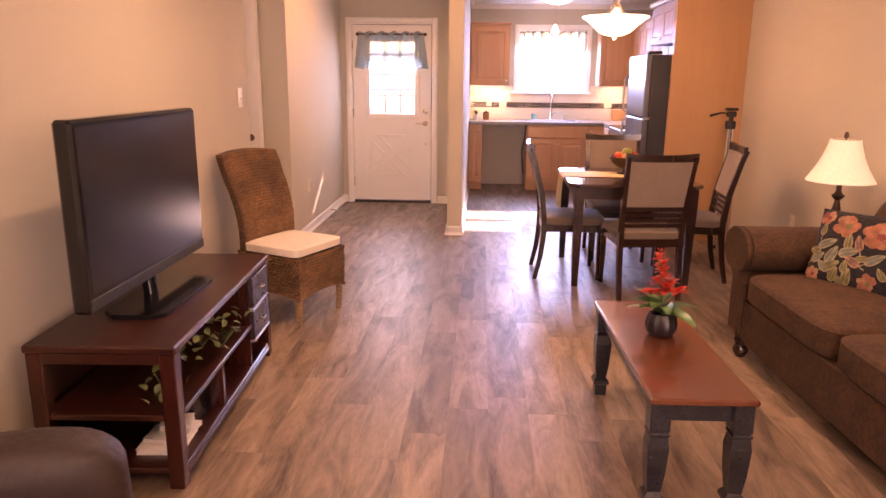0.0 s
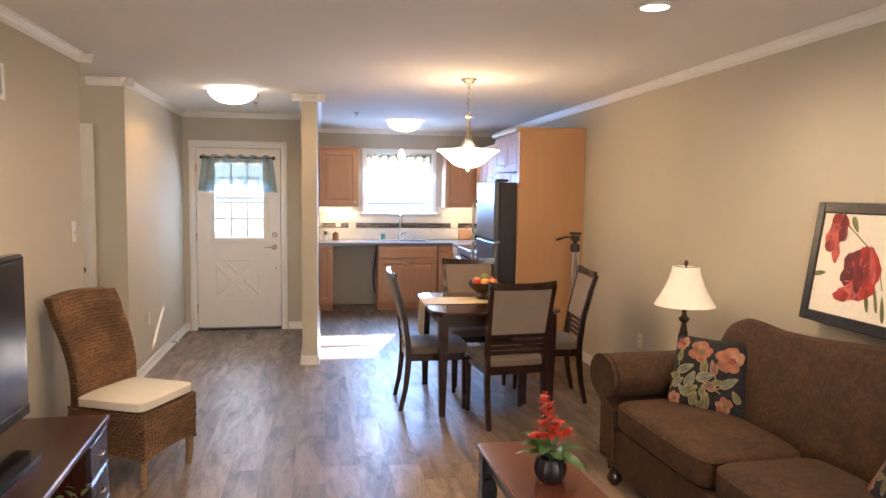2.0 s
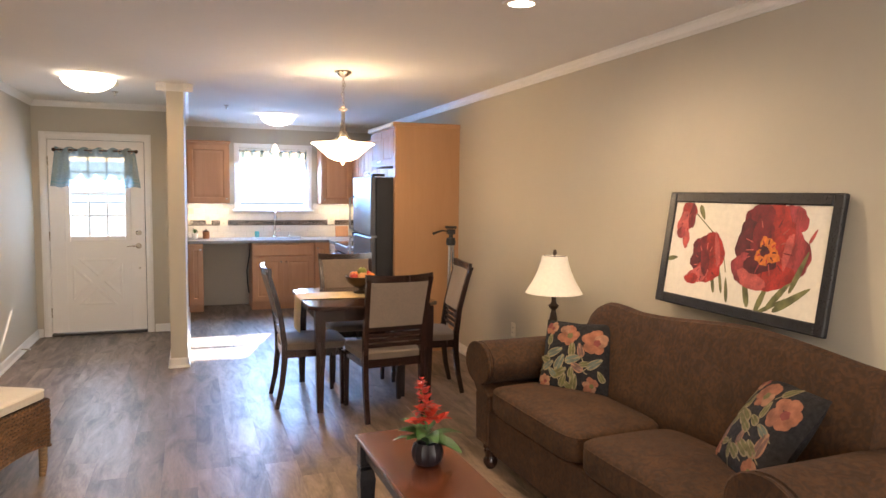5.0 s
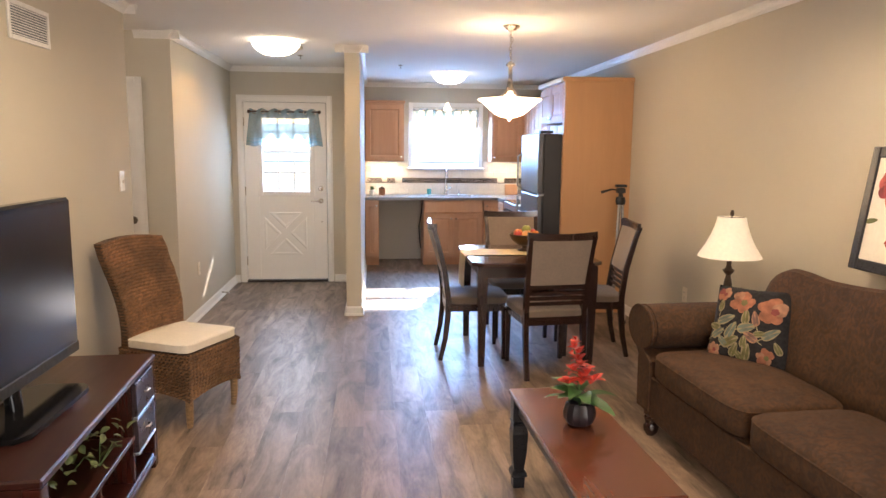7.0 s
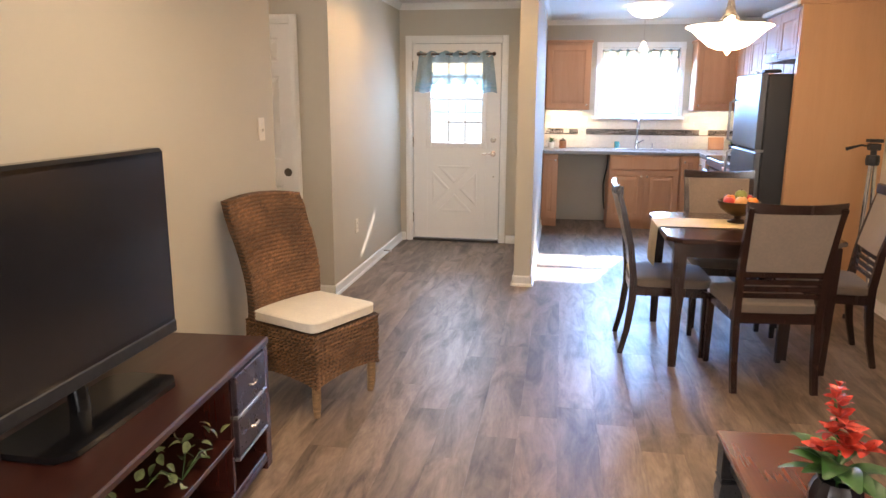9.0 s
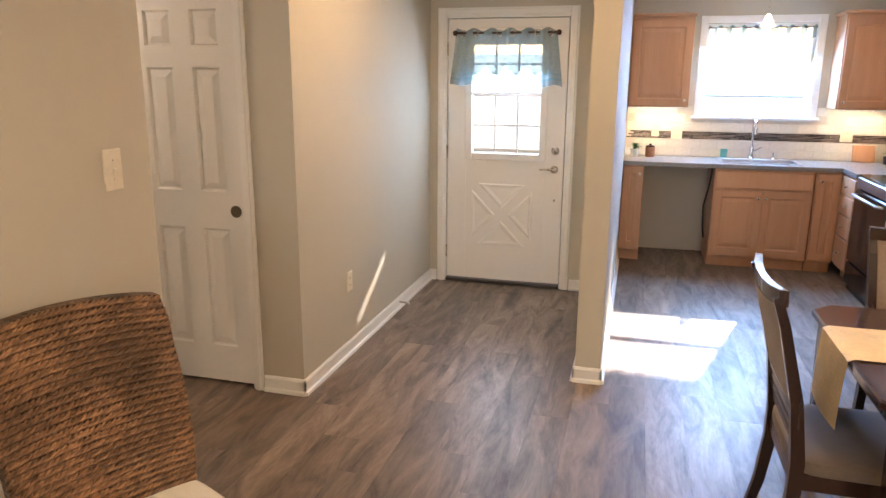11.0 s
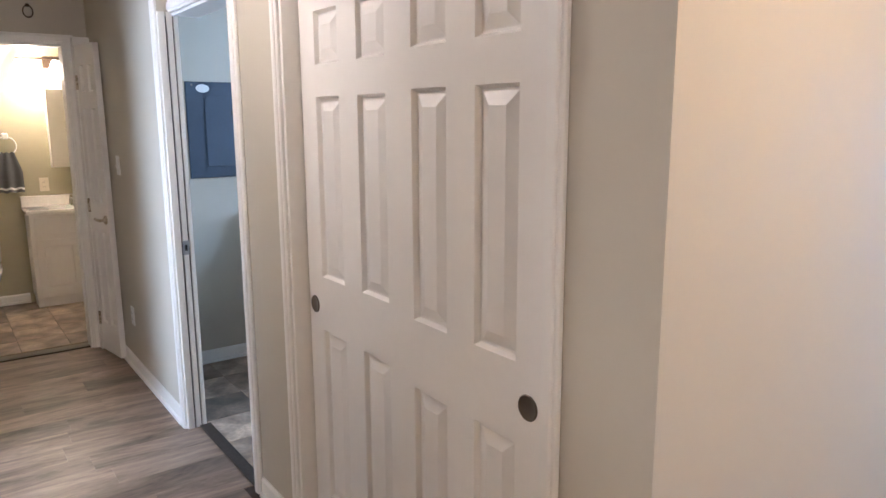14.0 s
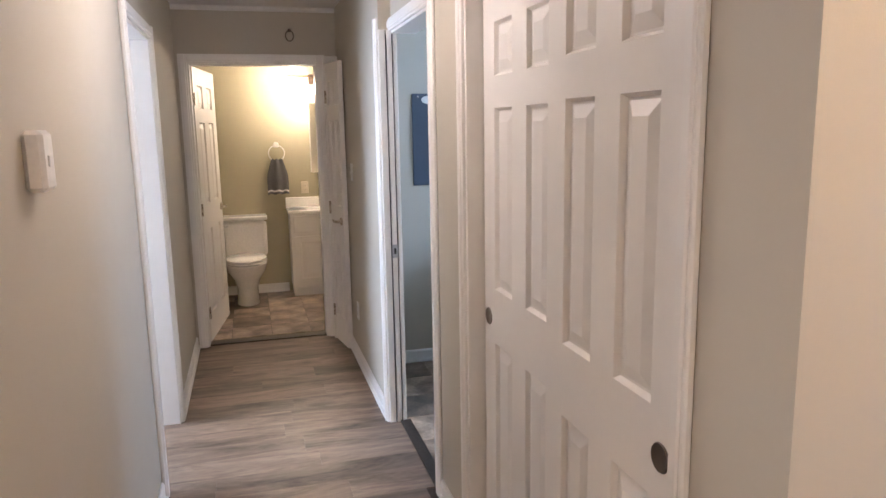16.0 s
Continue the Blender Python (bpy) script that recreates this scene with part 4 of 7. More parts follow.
part("back_panel", box(B(), -SD + 0.008, -SD + 0.020, -SL + 0.06, SL - 0.06, 0.06, SH - 0.03), M_MAHOGANY_Z, stand)
part("divider", box(B(), -SD + 0.02, SD - 0.015, SL - 0.375, SL - 0.355, 0.075, SH - 0.030), M_MAHOGANY_Z, stand)
part("divider", box(B(), -SD + 0.02, SD - 0.015, -0.14, -0.12, 0.077, 0.265), M_MAHOGANY_Z, stand)
part("rail", box(B(), SD - 0.022, SD - 0.006, -SL + 0.06, SL - 0.06, 0.040, 0.062, b=0.002), M_MAHOGANY, stand)
part("rail", box(B(), -SD + 0.06, SD - 0.06, -SL + 0.008, -SL + 0.022, SH - 0.070, SH - 0.030, b=0.002), M_MAHOGANY, stand)
part("rail", box(B(), -SD + 0.06, SD - 0.06, SL - 0.022, SL - 0.008, 0.04, SH - 0.030, b=0.002), M_MAHOGANY, stand)
for z0, z1 in ((0.205, 0.350), (0.368, 0.518)):
    dr = part("drawer", box(B(), SD - 0.020, SD + 0.002, SL - 0.350, SL - 0.065, z0, z1, b=0.004), M_DRAWER, stand, "dark grey drawer front")
    bm = B()
    tube(bm, [(SD + 0.002, SL - 0.232, (z0 + z1) / 2), (SD + 0.016, SL - 0.228, (z0 + z1) / 2), (SD + 0.018, SL - 0.208, (z0 + z1) / 2), (SD + 0.016, SL - 0.188, (z0 + z1) / 2), (SD + 0.002, SL - 0.184, (z0 + z1) / 2)], 0.005, 8)
    part("handle", bm, M_NICKEL, dr, "small nickel bow handle", True)
    part("drawer_lip", box(B(), SD - 0.016, SD + 0.004, SL - 0.352, SL - 0.063, z0 - 0.012, z0 - 0.003, b=0.002), M_STEEL, stand, "pale metal strip under the drawer")

# television
TVY = 2.778
tv = thing("television", "black flat-panel television on a glossy swivel base, switched off", "television")
bm = B()
box(bm, -1.262, -1.195, TVY - 0.515, TVY + 0.515, 0.648, 1.322, b=0.012)
part("bezel", bm, M_BLACKGLOSS, tv)
part("screen", box(B(), -1.196, -1.1935, TVY - 0.487, TVY + 0.487, 0.716, 1.296), M_SCREEN, tv, "dark reflective screen")
part("speaker_bar", box(B(), -1.205, -1.190, TVY - 0.505, TVY + 0.505, 0.656, 0.700, b=0.006), M_BLACK, tv)
part("rear_housing", box(B(), -1.300, -1.262, TVY - 0.36, TVY + 0.36, 0.71, 1.21, b=0.015), M_BLACK, tv)
part("neck", tube(B(), [(-1.225, TVY, SH + 0.015), (-1.235, TVY, 0.68)], 0.030, 14), M_BLACKGLOSS, tv, "", True)
bm = B()
prism(bm, [(-0.125, -0.24), (-0.07, -0.29), (0.085, -0.29), (0.120, -0.24), (0.120, 0.24), (0.085, 0.29), (-0.07, 0.29), (-0.125, 0.24)], SH + 0.002, SH + 0.020, lambda u, v, a: Vector((-1.175 + u, TVY + v, a)))
part("base", bm, M_BLACKGLOSS, tv, "glossy black base plate")


def leaf_mesh(length, width, bend=0.25, seg=5):
    """One pointed leaf along +x, arched."""
    bm = B()
    rows = []
    for i in range(seg + 1):
        u = i / seg
        w = width * math.sin(math.pi * min(1, u * 0.92 + 0.04)) ** 0.8 * (1 - 0.25 * u)
        z = length * (bend * u - 0.9 * bend * u * u * 1.6)
        rows.append([bm.verts.new((length * u, -w / 2, z + w * 0.12)), bm.verts.new((length * u, 0, z)), bm.verts.new((length * u, w / 2, z + w * 0.12))])
    for a, b in zip(rows, rows[1:]):
        for k in range(2):
            bm.faces.new([a[k], a[k + 1], b[k + 1], b[k]])
    me = bpy.data.meshes.new("leaf")
    bm.to_mesh(me)
    bm.free()
    me.polygons.foreach_set("use_smooth", [True] * len(me.polygons))
    return me


def leaf(me, mat, parent, m, name="leaf"):
    if not me.materials:
        me.materials.append(mat)
    o = new(name, me)
    o.parent = parent
    o.matrix_basis = m
    return o


rnd = random.Random(7)
# ivy sprays on the shelf
for (x, y, z, n) in ((-0.985, 2.90, 0.287, 30), (-1.03, 2.42, 0.287, 24)):
    iv = thing("ivy_spray", "variegated artificial ivy lying on the television stand's shelf", "plant", pose(x, y, z), "ivy sprays")
    bm = B()
    for k in range(4):
        a = rnd.uniform(0, 6.28)
        tube(bm, [(0, 0, 0.004), (0.05 * math.cos(a), 0.08 * math.sin(a), 0.07), (0.07 * math.cos(a), 0.16 * math.sin(a), 0.05)], 0.002, 5)
    part("stem", bm, M_LEAFDARK, iv)
    me = leaf_mesh(0.040, 0.034)
    for k in range(n):
        leaf(me, M_IVY, iv, pose(rnd.uniform(-0.07, 0.07), rnd.uniform(-0.18, 0.18), rnd.uniform(0.01, 0.17), rnd.uniform(-50, 50), rnd.uniform(-50, 50), rnd.uniform(0, 360)))
# books and papers on the bottom shelf
for k, (x, y, z, sx, sy, h, r) in enumerate(((-1.04, 2.43, 0.078, 0.085, 0.10, 0.022, 4), (-1.03, 2.46, 0.101, 0.075, 0.09, 0.016, -7), (-1.03, 2.50, 0.118, 0.06, 0.05, 0.020, 14))):
    bk = thing("book", "pale paperback book lying on the bottom shelf", "book", Matrix.Translation((x, y, z)) @ pose(0, 0, 0, 0, 0, r), "books on the shelf")
    part("page_block", box(B(), -sx + 0.003, sx - 0.003, -sy + 0.003, sy - 0.003, 0.002, h - 0.002), M_PAPER, bk)
    part("cover", boxes((-sx, sx, -sy, sy, 0, 0.002), (-sx, sx, -sy, sy, h - 0.002, h)), M_PAPER, bk)
fr = thing("photo_frame", "small dark upright frame on the bottom shelf", "frame", pose(-0.99, 2.66, 0.077, 0, -8, 0))
part("frame", box(B(), -0.008, 0.008, -0.09, 0.09, 0, 0.17, b=0.003), M_BLACKGLOSS, fr)

# rattan chair
RC = Matrix.Translation((-1.028, 4.262, 0)) @ pose(0, 0, 0, 0, 0, -25)
rc = thing("rattan_chair", "woven brown rattan side chair with an arched skirt", "chair", RC)
# local: front is +x, width along y
HW, HD_ = 0.226, 0.235


def skirt(u, v):
    per = u * 4
    k, f = int(per) % 4, per - int(per)
    c = ((HD_, -HW), (HD_, HW), (-HD_, HW), (-HD_, -HW))
    p, q = c[k], c[(k + 1) % 4]
    arch = 0.038 * math.sin(math.pi * f) ** 0.7
    z0 = 0.150 + arch
    bul = 0.010 * math.sin(math.pi * f)
    x, y = p[0] + (q[0] - p[0]) * f, p[1] + (q[1] - p[1]) * f
    x += bul * (1 if k == 0 else -1 if k == 2 else 0)
    y += bul * (1 if k == 1 else -1 if k == 3 else 0)
    return Vector((x, y, z0 + (0.420 - z0) * v))


bm = sheet(B(), skirt, 64, 8, True)
box(bm, -HD_ + 0.004, HD_ - 0.004, -HW + 0.004, HW - 0.004, 0.395, 0.419)
part("seat_skirt", bm, M_RATTAN, rc, "woven seat box with arched hem", True)


def backrest(u, v, off):
    y = (u - 0.5) * 2
    w = 0.226 + 0.026 * v - 0.010 * max(0, v - 0.88) / 0.12
    z = 0.40 + 0.598 * v + 0.022 * (1 - y * y) * v
    x = -HD_ + 0.015 + 0.030 * math.sin(math.pi * min(1, v * 1.35)) - 0.105 * v ** 1.2 - 0.065 * max(0, v - 0.68) ** 1.2 * 2 + 0.022 * y * y + off
    return Vector((x, y * w, z))


bm = sheet(B(), lambda u, v: backrest(u, v, 0.022), 20, 24)
sheet(bm, lambda u, v: backrest(u, v, -0.022), 20, 24)
for e in (0.0, 1.0):
    sheet(bm, lambda u, v: backrest(e, v, -0.022 + 0.044 * u), 2, 24)
    sheet(bm, lambda u, v: backrest(u, e, -0.022 + 0.044 * v), 20, 2)
part("backrest", bm, M_RATTAN, rc, "tall curved woven back", True)
# woven strands in short lengths over the back and the skirt
rw = random.Random(21)
bm = B()
ROWS = 33
for j in range(ROWS):
    u = rw.uniform(-0.03, 0.0)
    slope = 0.80 / ROWS
    while u < 1.0:
        ln = rw.uniform(0.024, 0.034)
        a, b = max(0.0, u - 0.014), min(1.0, u + ln + 0.014)
        if b - a > 0.02:
            v = (j + 0.5) / ROWS + rw.uniform(-0.002, 0.002)
            fat = rw.uniform(0.0050, 0.0064)
            pts = [backrest(a + (b - a) * q / 4, min(1.0, max(0.0, v + slope * (q / 4 - 0.5))), 0.0205 + 0.0065 * math.sin(math.pi * q / 4)) for q in range(5)]
            tube(bm, pts, [fat * 0.55, fat * 0.9, fat, fat * 0.9, fat * 0.55], 6)
        u += ln
tagged(part("woven_strand", bm, M_STRAND, rc, "twisted rattan strands", True), "twisted rattan strands", "", "", "stuff")
bm = B()
for j in range(13):
    for side in range(4):
        u = side / 4
        while u < (side + 1) / 4 - 0.004:
            ln = min(rw.uniform(0.012, 0.017), (side + 1) / 4 - u)
            v = (j + 0.5) / 13 + rw.uniform(-0.004, 0.004)
            fat = rw.uniform(0.0050, 0.0066)
            pts = []
            for q in range(4):
                w = min(u + ln * q / 3, (side + 1) / 4 - 0.0005)
                o = 0.0055 * math.sin(math.pi * q / 3) + 0.001
                pts.append(skirt(w, min(1.0, max(0.0, v + 0.055 * (q / 3 - 0.5)))) + Vector(((o, 0, 0), (0, o, 0), (-o, 0, 0), (0, -o, 0))[side]))
            tube(bm, pts, [fat * 0.6, fat, fat, fat * 0.6], 6)
            u += ln
tagged(part("woven_strand", bm, M_STRAND, rc, "twisted rattan strands", True), "twisted rattan strands", "", "", "stuff")
for x in (-1, 1):
    for y in (-1, 1):
        part("leg", tube(B(), [(x * (HD_ - 0.03), y * (HW - 0.03), 0), (x * (HD_ - 0.026), y * (HW - 0.026), 0.06), (x * (HD_ - 0.024), y * (HW - 0.024), 0.30)], [0.017, 0.021, 0.024], 10), M_RATTANLEG, rc, "pale rattan-wrapped leg", True)
cu = thing("seat_cushion", "cream box cushion on the rattan chair", "cushion", RC)
bm = pad(B(), 0.014, 0, 0.449, 0.216, 0.228, 0.028, 11, crown=0.010, nu=48, nv=16)
part("cover", bm, M_CUSHION, cu, "", True)
bm = B()
pts = []
for k in range(49):
    a = 2 * math.pi * k / 48
    e = 2 / 9
    pts.append((0.014 + 0.219 * math.copysign(abs(math.cos(a)) ** e, math.cos(a)), 0.229 * math.copysign(abs(math.sin(a)) ** e, math.sin(a)), 0.468))
tube(bm, pts, 0.004, 6)
part("piping", bm, M_CUSHION, cu, "", True)

# coffee table
CT = Matrix.Translation((0.898, 2.705, 0)) @ pose(0, 0, 0, 0, 0, 1.5)
ct = thing("coffee_table", "long coffee table with a cherry top and black turned legs", "table", CT)
CW, CLN, CH = 0.178, 0.530, 0.450
part("top", box(B(), -CW, CW, -CLN, CLN, CH - 0.024, CH, b=0.008), M_CTOP, ct, "polished cherry plank top")
for y in (-CLN + 0.05, CLN - 0.05):
    part("apron", box(B(), -CW + 0.05, CW - 0.05, y - 0.010, y + 0.010, CH - 0.095, CH - 0.024), M_BLACKWOOD, ct)
for x in (-CW + 0.04, CW - 0.04):
    part("apron", box(B(), x - 0.010, x + 0.010, -CLN + 0.06, CLN - 0.06, CH - 0.095, CH - 0.024), M_BLACKWOOD, ct)
    for y in (-CLN + 0.050, CLN - 0.050):
        bm = box(B(), x - 0.034, x + 0.034, y - 0.034, y + 0.034, CH - 0.130, CH - 0.024, b=0.003)
        rings = ((CH - 0.130, 0.026), (CH - 0.140, 0.036), (CH - 0.150, 0.030), (CH - 0.19, 0.036), (0.16, 0.031), (0.09, 0.023), (0.075, 0.034), (0.06, 0.036), (0.050, 0.027), (0.0, 0.026))
        prev = None
        for z, r in rings:
            ring = [bm.verts.new((x + r * sx, y + r * sy, z)) for sx, sy in ((-1, -1), (1, -1), (1, 1), (-1, 1))]
            if prev:
                for k in range(4):
                    bm.faces.new([prev[k], prev[(k + 1) % 4], ring[(k + 1) % 4], ring[k]])
            prev = ring
        bm.faces.new(prev)
        part("leg", bm, M_BLACKWOOD, ct, "black shaped square leg")

# flower pot
fp = thing("flower_pot", "red artificial flower with broad green leaves in a dark ribbed pot", "potted flower", pose(0.908, 2.790, CH))
bm = B()
N_ = 28
prof = ((0.030, 0.0), (0.048, 0.006), (0.062, 0.030), (0.064, 0.055), (0.056, 0.082), (0.048, 0.094), (0.042, 0.090), (0.040, 0.070), (0.0, 0.070))
prev = None
for r, z in prof:
    ring = [bm.verts.new(((r * (1 + 0.035 * math.cos(k * math.pi)) if r > 0.045 else r) * math.cos(2 * math.pi * k / N_), (r * (1 + 0.035 * math.cos(k * math.pi)) if r > 0.045 else r) * math.sin(2 * math.pi * k / N_), z)) for k in range(N_)]
    if prev:
        for k in range(N_):
            bm.faces.new([prev[k], prev[(k + 1) % N_], ring[(k + 1) % N_], ring[k]])
    prev = ring
part("pot", bm, M_POT, fp, "dark ribbed ceramic pot", True)
part("stem", tube(B(), [(0, 0, 0.07), (-0.006, 0, 0.15), (-0.018, 0, 0.25), (-0.030, 0.005, 0.31)], 0.004, 6), M_LEAF, fp)
me = leaf_mesh(0.150, 0.072, 0.35, 7)
for k in range(15):
    a = k * 137.5 + rnd.uniform(-14, 14)
    leaf(me, M_LEAF, fp, pose(0, 0, 0.085 + 0.016 * (k % 4), rnd.uniform(-15, 15), -rnd.uniform(-6, 34), a) @ Matrix.Diagonal((rnd.uniform(0.72, 1.05), 1, 1, 1)))
pm = leaf_mesh(0.050, 0.034, 0.3, 4)
for (x, z, n, s) in ((0.050, 0.180, 9, 1.0), (-0.050, 0.172, 9, 1.0), (0.0, 0.190, 9, 1.1), (0.022, 0.215, 8, 0.9), (-0.030, 0.222, 8, 0.9), (-0.008, 0.245, 8, 0.9), (-0.020, 0.268, 8, 0.85), (-0.012, 0.292, 7, 0.75), (-0.028, 0.312, 7, 0.65), (-0.030, 0.334, 6, 0.55), (-0.034, 0.354, 5, 0.40)):
    y = rnd.uniform(-0.022, 0.022)
    for k in range(n):
        leaf(pm, M_PETAL, fp, pose(x, y, z, rnd.uniform(-20, 20), -rnd.uniform(0, 60), k * 360 / n + rnd.uniform(-15, 15)) @ Matrix.Diagonal((s, s, s, 1)), "petal")

# sofa: back against the east wall, seat front at x=1.60
sofa = thing("sofa", "brown chenille camelback sofa with rolled arms and two seat cushions", "sofa", Matrix.Translation((1.585, 3.72, 0)) @ pose(0, 0, 0, 0, 0, 2.6) @ Matrix.Translation((-1.585, -3.72, 0)))
SY0, SY1 = 1.93, 3.72           # inner faces of the arms are inside these
SXF, SXB = 1.585, 2.340
part("seat_base", box(B(), SXF + 0.02, SXB - 0.05, SY0 - 0.05, SY1 + 0.05, 0.10, 0.33, b=0.02), M_SOFA, sofa)
part("valance_skirt", box(B(), SXF + 0.005, SXF + 0.03, SY0 - 0.08, SY1 + 0.08, 0.085, 0.32, b=0.008), M_SOFA, sofa)
SM = (SY0 + SY1) / 2
for ya, yb in ((SY0 + 0.0, SM), (SM, SY1)):
    cu2 = part("seat_cushion", pad(B(), (SXF + 2.08) / 2 - 0.005, (ya + yb) / 2, 0.400, (2.08 - SXF) / 2 + 0.02, (yb - ya) / 2 - 0.004, 0.080, 7, crown=0.030, nu=48, nv=18), M_SOFA, sofa, "plump seat cushion", True)
    pts = []
    for k in range(49):
        a = 2 * math.pi * k / 48
        e = 2 / 7
        pts.append(((SXF + 2.08) / 2 - 0.005 + ((2.08 - SXF) / 2 + 0.02) * 0.985 * math.copysign(abs(math.cos(a)) ** e, math.cos(a)), (ya + yb) / 2 + ((yb - ya) / 2 - 0.008) * math.copysign(abs(math.sin(a)) ** e, math.sin(a)), 0.452))
    part("piping", tube(B(), pts, 0.005, 6), M_SOFA, cu2, "", True)


def back_top(y):
    hump = 0.060 * math.exp(-((y - 2.45) / 0.45) ** 2)
    shoulder = 0.018 * math.exp(-((y - 3.42) / 0.13) ** 2)
    e = min(1.0, max(0.0, (y - 3.46) / 0.20))
    return 0.936 + hump + shoulder - 0.17 * (1 - (1 - e * e) ** 0.5)


def sofa_back(u, v):
    y = SY0 - 0.085 + (3.665 - SY0 + 0.085) * u
    top = back_top(y)
    prof = ((2.105, 0.40), (2.080, 0.50), (2.100, 0.62), (2.130, 0.78), (2.155, top - 0.06), (2.180, top - 0.012), (2.215, top), (2.255, top - 0.012), (2.280, top - 0.06), (2.295, 0.80), (2.330, 0.45), (2.330, 0.12))
    f = v * (len(prof) - 1)
    i = min(int(f), len(prof) - 2)
    a, b = prof[i], prof[i + 1]
    return Vector((a[0] + (b[0] - a[0]) * (f - i), y, a[1] + (b[1] - a[1]) * (f - i)))


bm = sheet(B(), sofa_back, 40, 33)
for e in (0.0, 1.0):
    ring = [bm.verts.new(sofa_back(e, j / 33)) for j in range(34)]
    bm.faces.new(ring)
part("backrest", bm, M_SOFA, sofa, "camel-shaped padded back", True)


def arm_outline(side):
    """Rolled arm, outline in (y, z), leaning outwards by side."""
    o = []
    for a in range(-70, 251, 16):
        o.append((0.160 * math.cos(radians(a)), 0.572 + 0.122 * math.sin(radians(a))))
    o = [(side * (0.140 + y), z) for y, z in o]
    o += [(side * -0.01, 0.40), (side * -0.01, 0.12), (side * 0.13, 0.12), (side * 0.14, 0.40)]
    return o


for side, yy in ((1, SY1), (-1, SY0)):
    ol = arm_outline(side)
    bm = B()
    prism(bm, ol, SXF + 0.02, 2.24, lambda u, v, a: Vector((a, yy + u, v)))
    part("arm", bm, M_SOFA, sofa, "rolled padded arm", True)
    bm = B()
    c = (sum(p[0] for p in ol) / len(ol), sum(p[1] for p in ol) / len(ol))
    prism(bm, [((p[0] - c[0]) * 0.90 + c[0], (p[1] - c[1]) * 0.95 + c[1]) for p in ol], SXF - 0.012, SXF + 0.025, lambda u, v, a: Vector((a, yy + u, v)))
    pn = part("arm_front", bm, M_SOFA, sofa, "scroll-shaped arm front panel", True)
    part("piping", tube(B(), [(SXF - 0.008, yy + (p[0] - c[0]) * 0.95 + c[0], (p[1] - c[1]) * 0.975 + c[1]) for p in ol], 0.008, 6), M_SOFA, pn, "", True)
    for x in (SXF + 0.010, SXB - 0.08):
        part("foot", lathe(B(), [(0.0, 0.0), (0.022, 0.0), (0.038, 0.025), (0.042, 0.045), (0.030, 0.070), (0.034, 0.085), (0.040, 0.10), (0.0, 0.10)], cx=x, cy=yy - side * 0.010, seg=18), M_ESPRESSO, sofa, "turned dark wooden bun foot", True)


# floral throw pillows: flowers are raised stitched patches
def flat_patch(outline, m, bulge, lift):
    bm = B()
    c = sum((Vector(p) for p in outline), Vector((0, 0))) / len(outline)

    def at(p):
        x, y = p
        q = max(0.0, 1 - abs(x / 0.225) ** 2.4) * max(0.0, 1 - abs(y / 0.225) ** 2.4)
        return m @ Vector((x, y, bulge * q ** 0.55 + lift))
    mid = bm.verts.new(at(c))
    for s0, s1 in ((0.0, 0.5), (0.5, 1.0)):
        inner = [mid] * len(outline) if s0 == 0 else prev
        ring = [bm.verts.new(at(c + (Vector(p) - c) * s1)) for p in outline]
        n = len(outline)
        for k in range(n):
            q = [inner[k], ring[k], ring[(k + 1) % n], inner[(k + 1) % n]]
            bm.faces.new(list(dict.fromkeys(q)))
        prev = ring
    return bm


M_PBLACK = material("pillow_black_linen", (0.007, 0.006, 0.008), 0.9, vary=0.2, bump=0.5, bump_scale=420)
M_PCORAL = material("pillow_coral_print", (0.257, 0.099, 0.055), 0.85, vary=0.35, scale=25, bump=0.4, bump_scale=420)
M_PROSE = material("pillow_rose_print", (0.176, 0.039, 0.035), 0.85, vary=0.3, scale=25, bump=0.4, bump_scale=420)
M_POLIVE = material("pillow_olive_print", (0.12, 0.11, 0.042), 0.85, vary=0.3, scale=25, bump=0.4, bump_scale=420)
M_PSAGE = material("pillow_sage_print", (0.106, 0.125, 0.101), 0.85, vary=0.3, scale=25, bump=0.4, bump_scale=420)
M_PPEACH = material("pillow_peach_print", (0.284, 0.142, 0.086), 0.85, vary=0.4, scale=25, bump=0.4, bump_scale=420)
M_PMAUVE = material("pillow_mauve_print", (0.145, 0.081, 0.065), 0.85, vary=0.4, scale=25, bump=0.4, bump_scale=420)
M_PCREAM = material("pillow_cream_print", (0.228, 0.187, 0.108), 0.85, vary=0.2, scale=25, bump=0.4, bump_scale=420)


def flower_outline(cx, cy, r, n, ph):
    return [(cx + r * (0.78 + 0.22 * abs(math.cos(n * t / 2 + ph))) * math.cos(t), cy + r * (0.78 + 0.22 * abs(math.cos(n * t / 2 + ph))) * math.sin(t)) for t in [2 * math.pi * k / 30 for k in range(30)]]


def leaf_outline(cx, cy, ln, wd, ang):
    o = []
    for k in range(16):
        t = 2 * math.pi * k / 16
        x, y = ln / 2 * math.cos(t), wd / 2 * math.sin(t) * (1 - 0.35 * math.cos(t))
        o.append((cx + x * math.cos(ang) - y * math.sin(ang), cy + x * math.sin(ang) + y * math.cos(ang)))
    return o


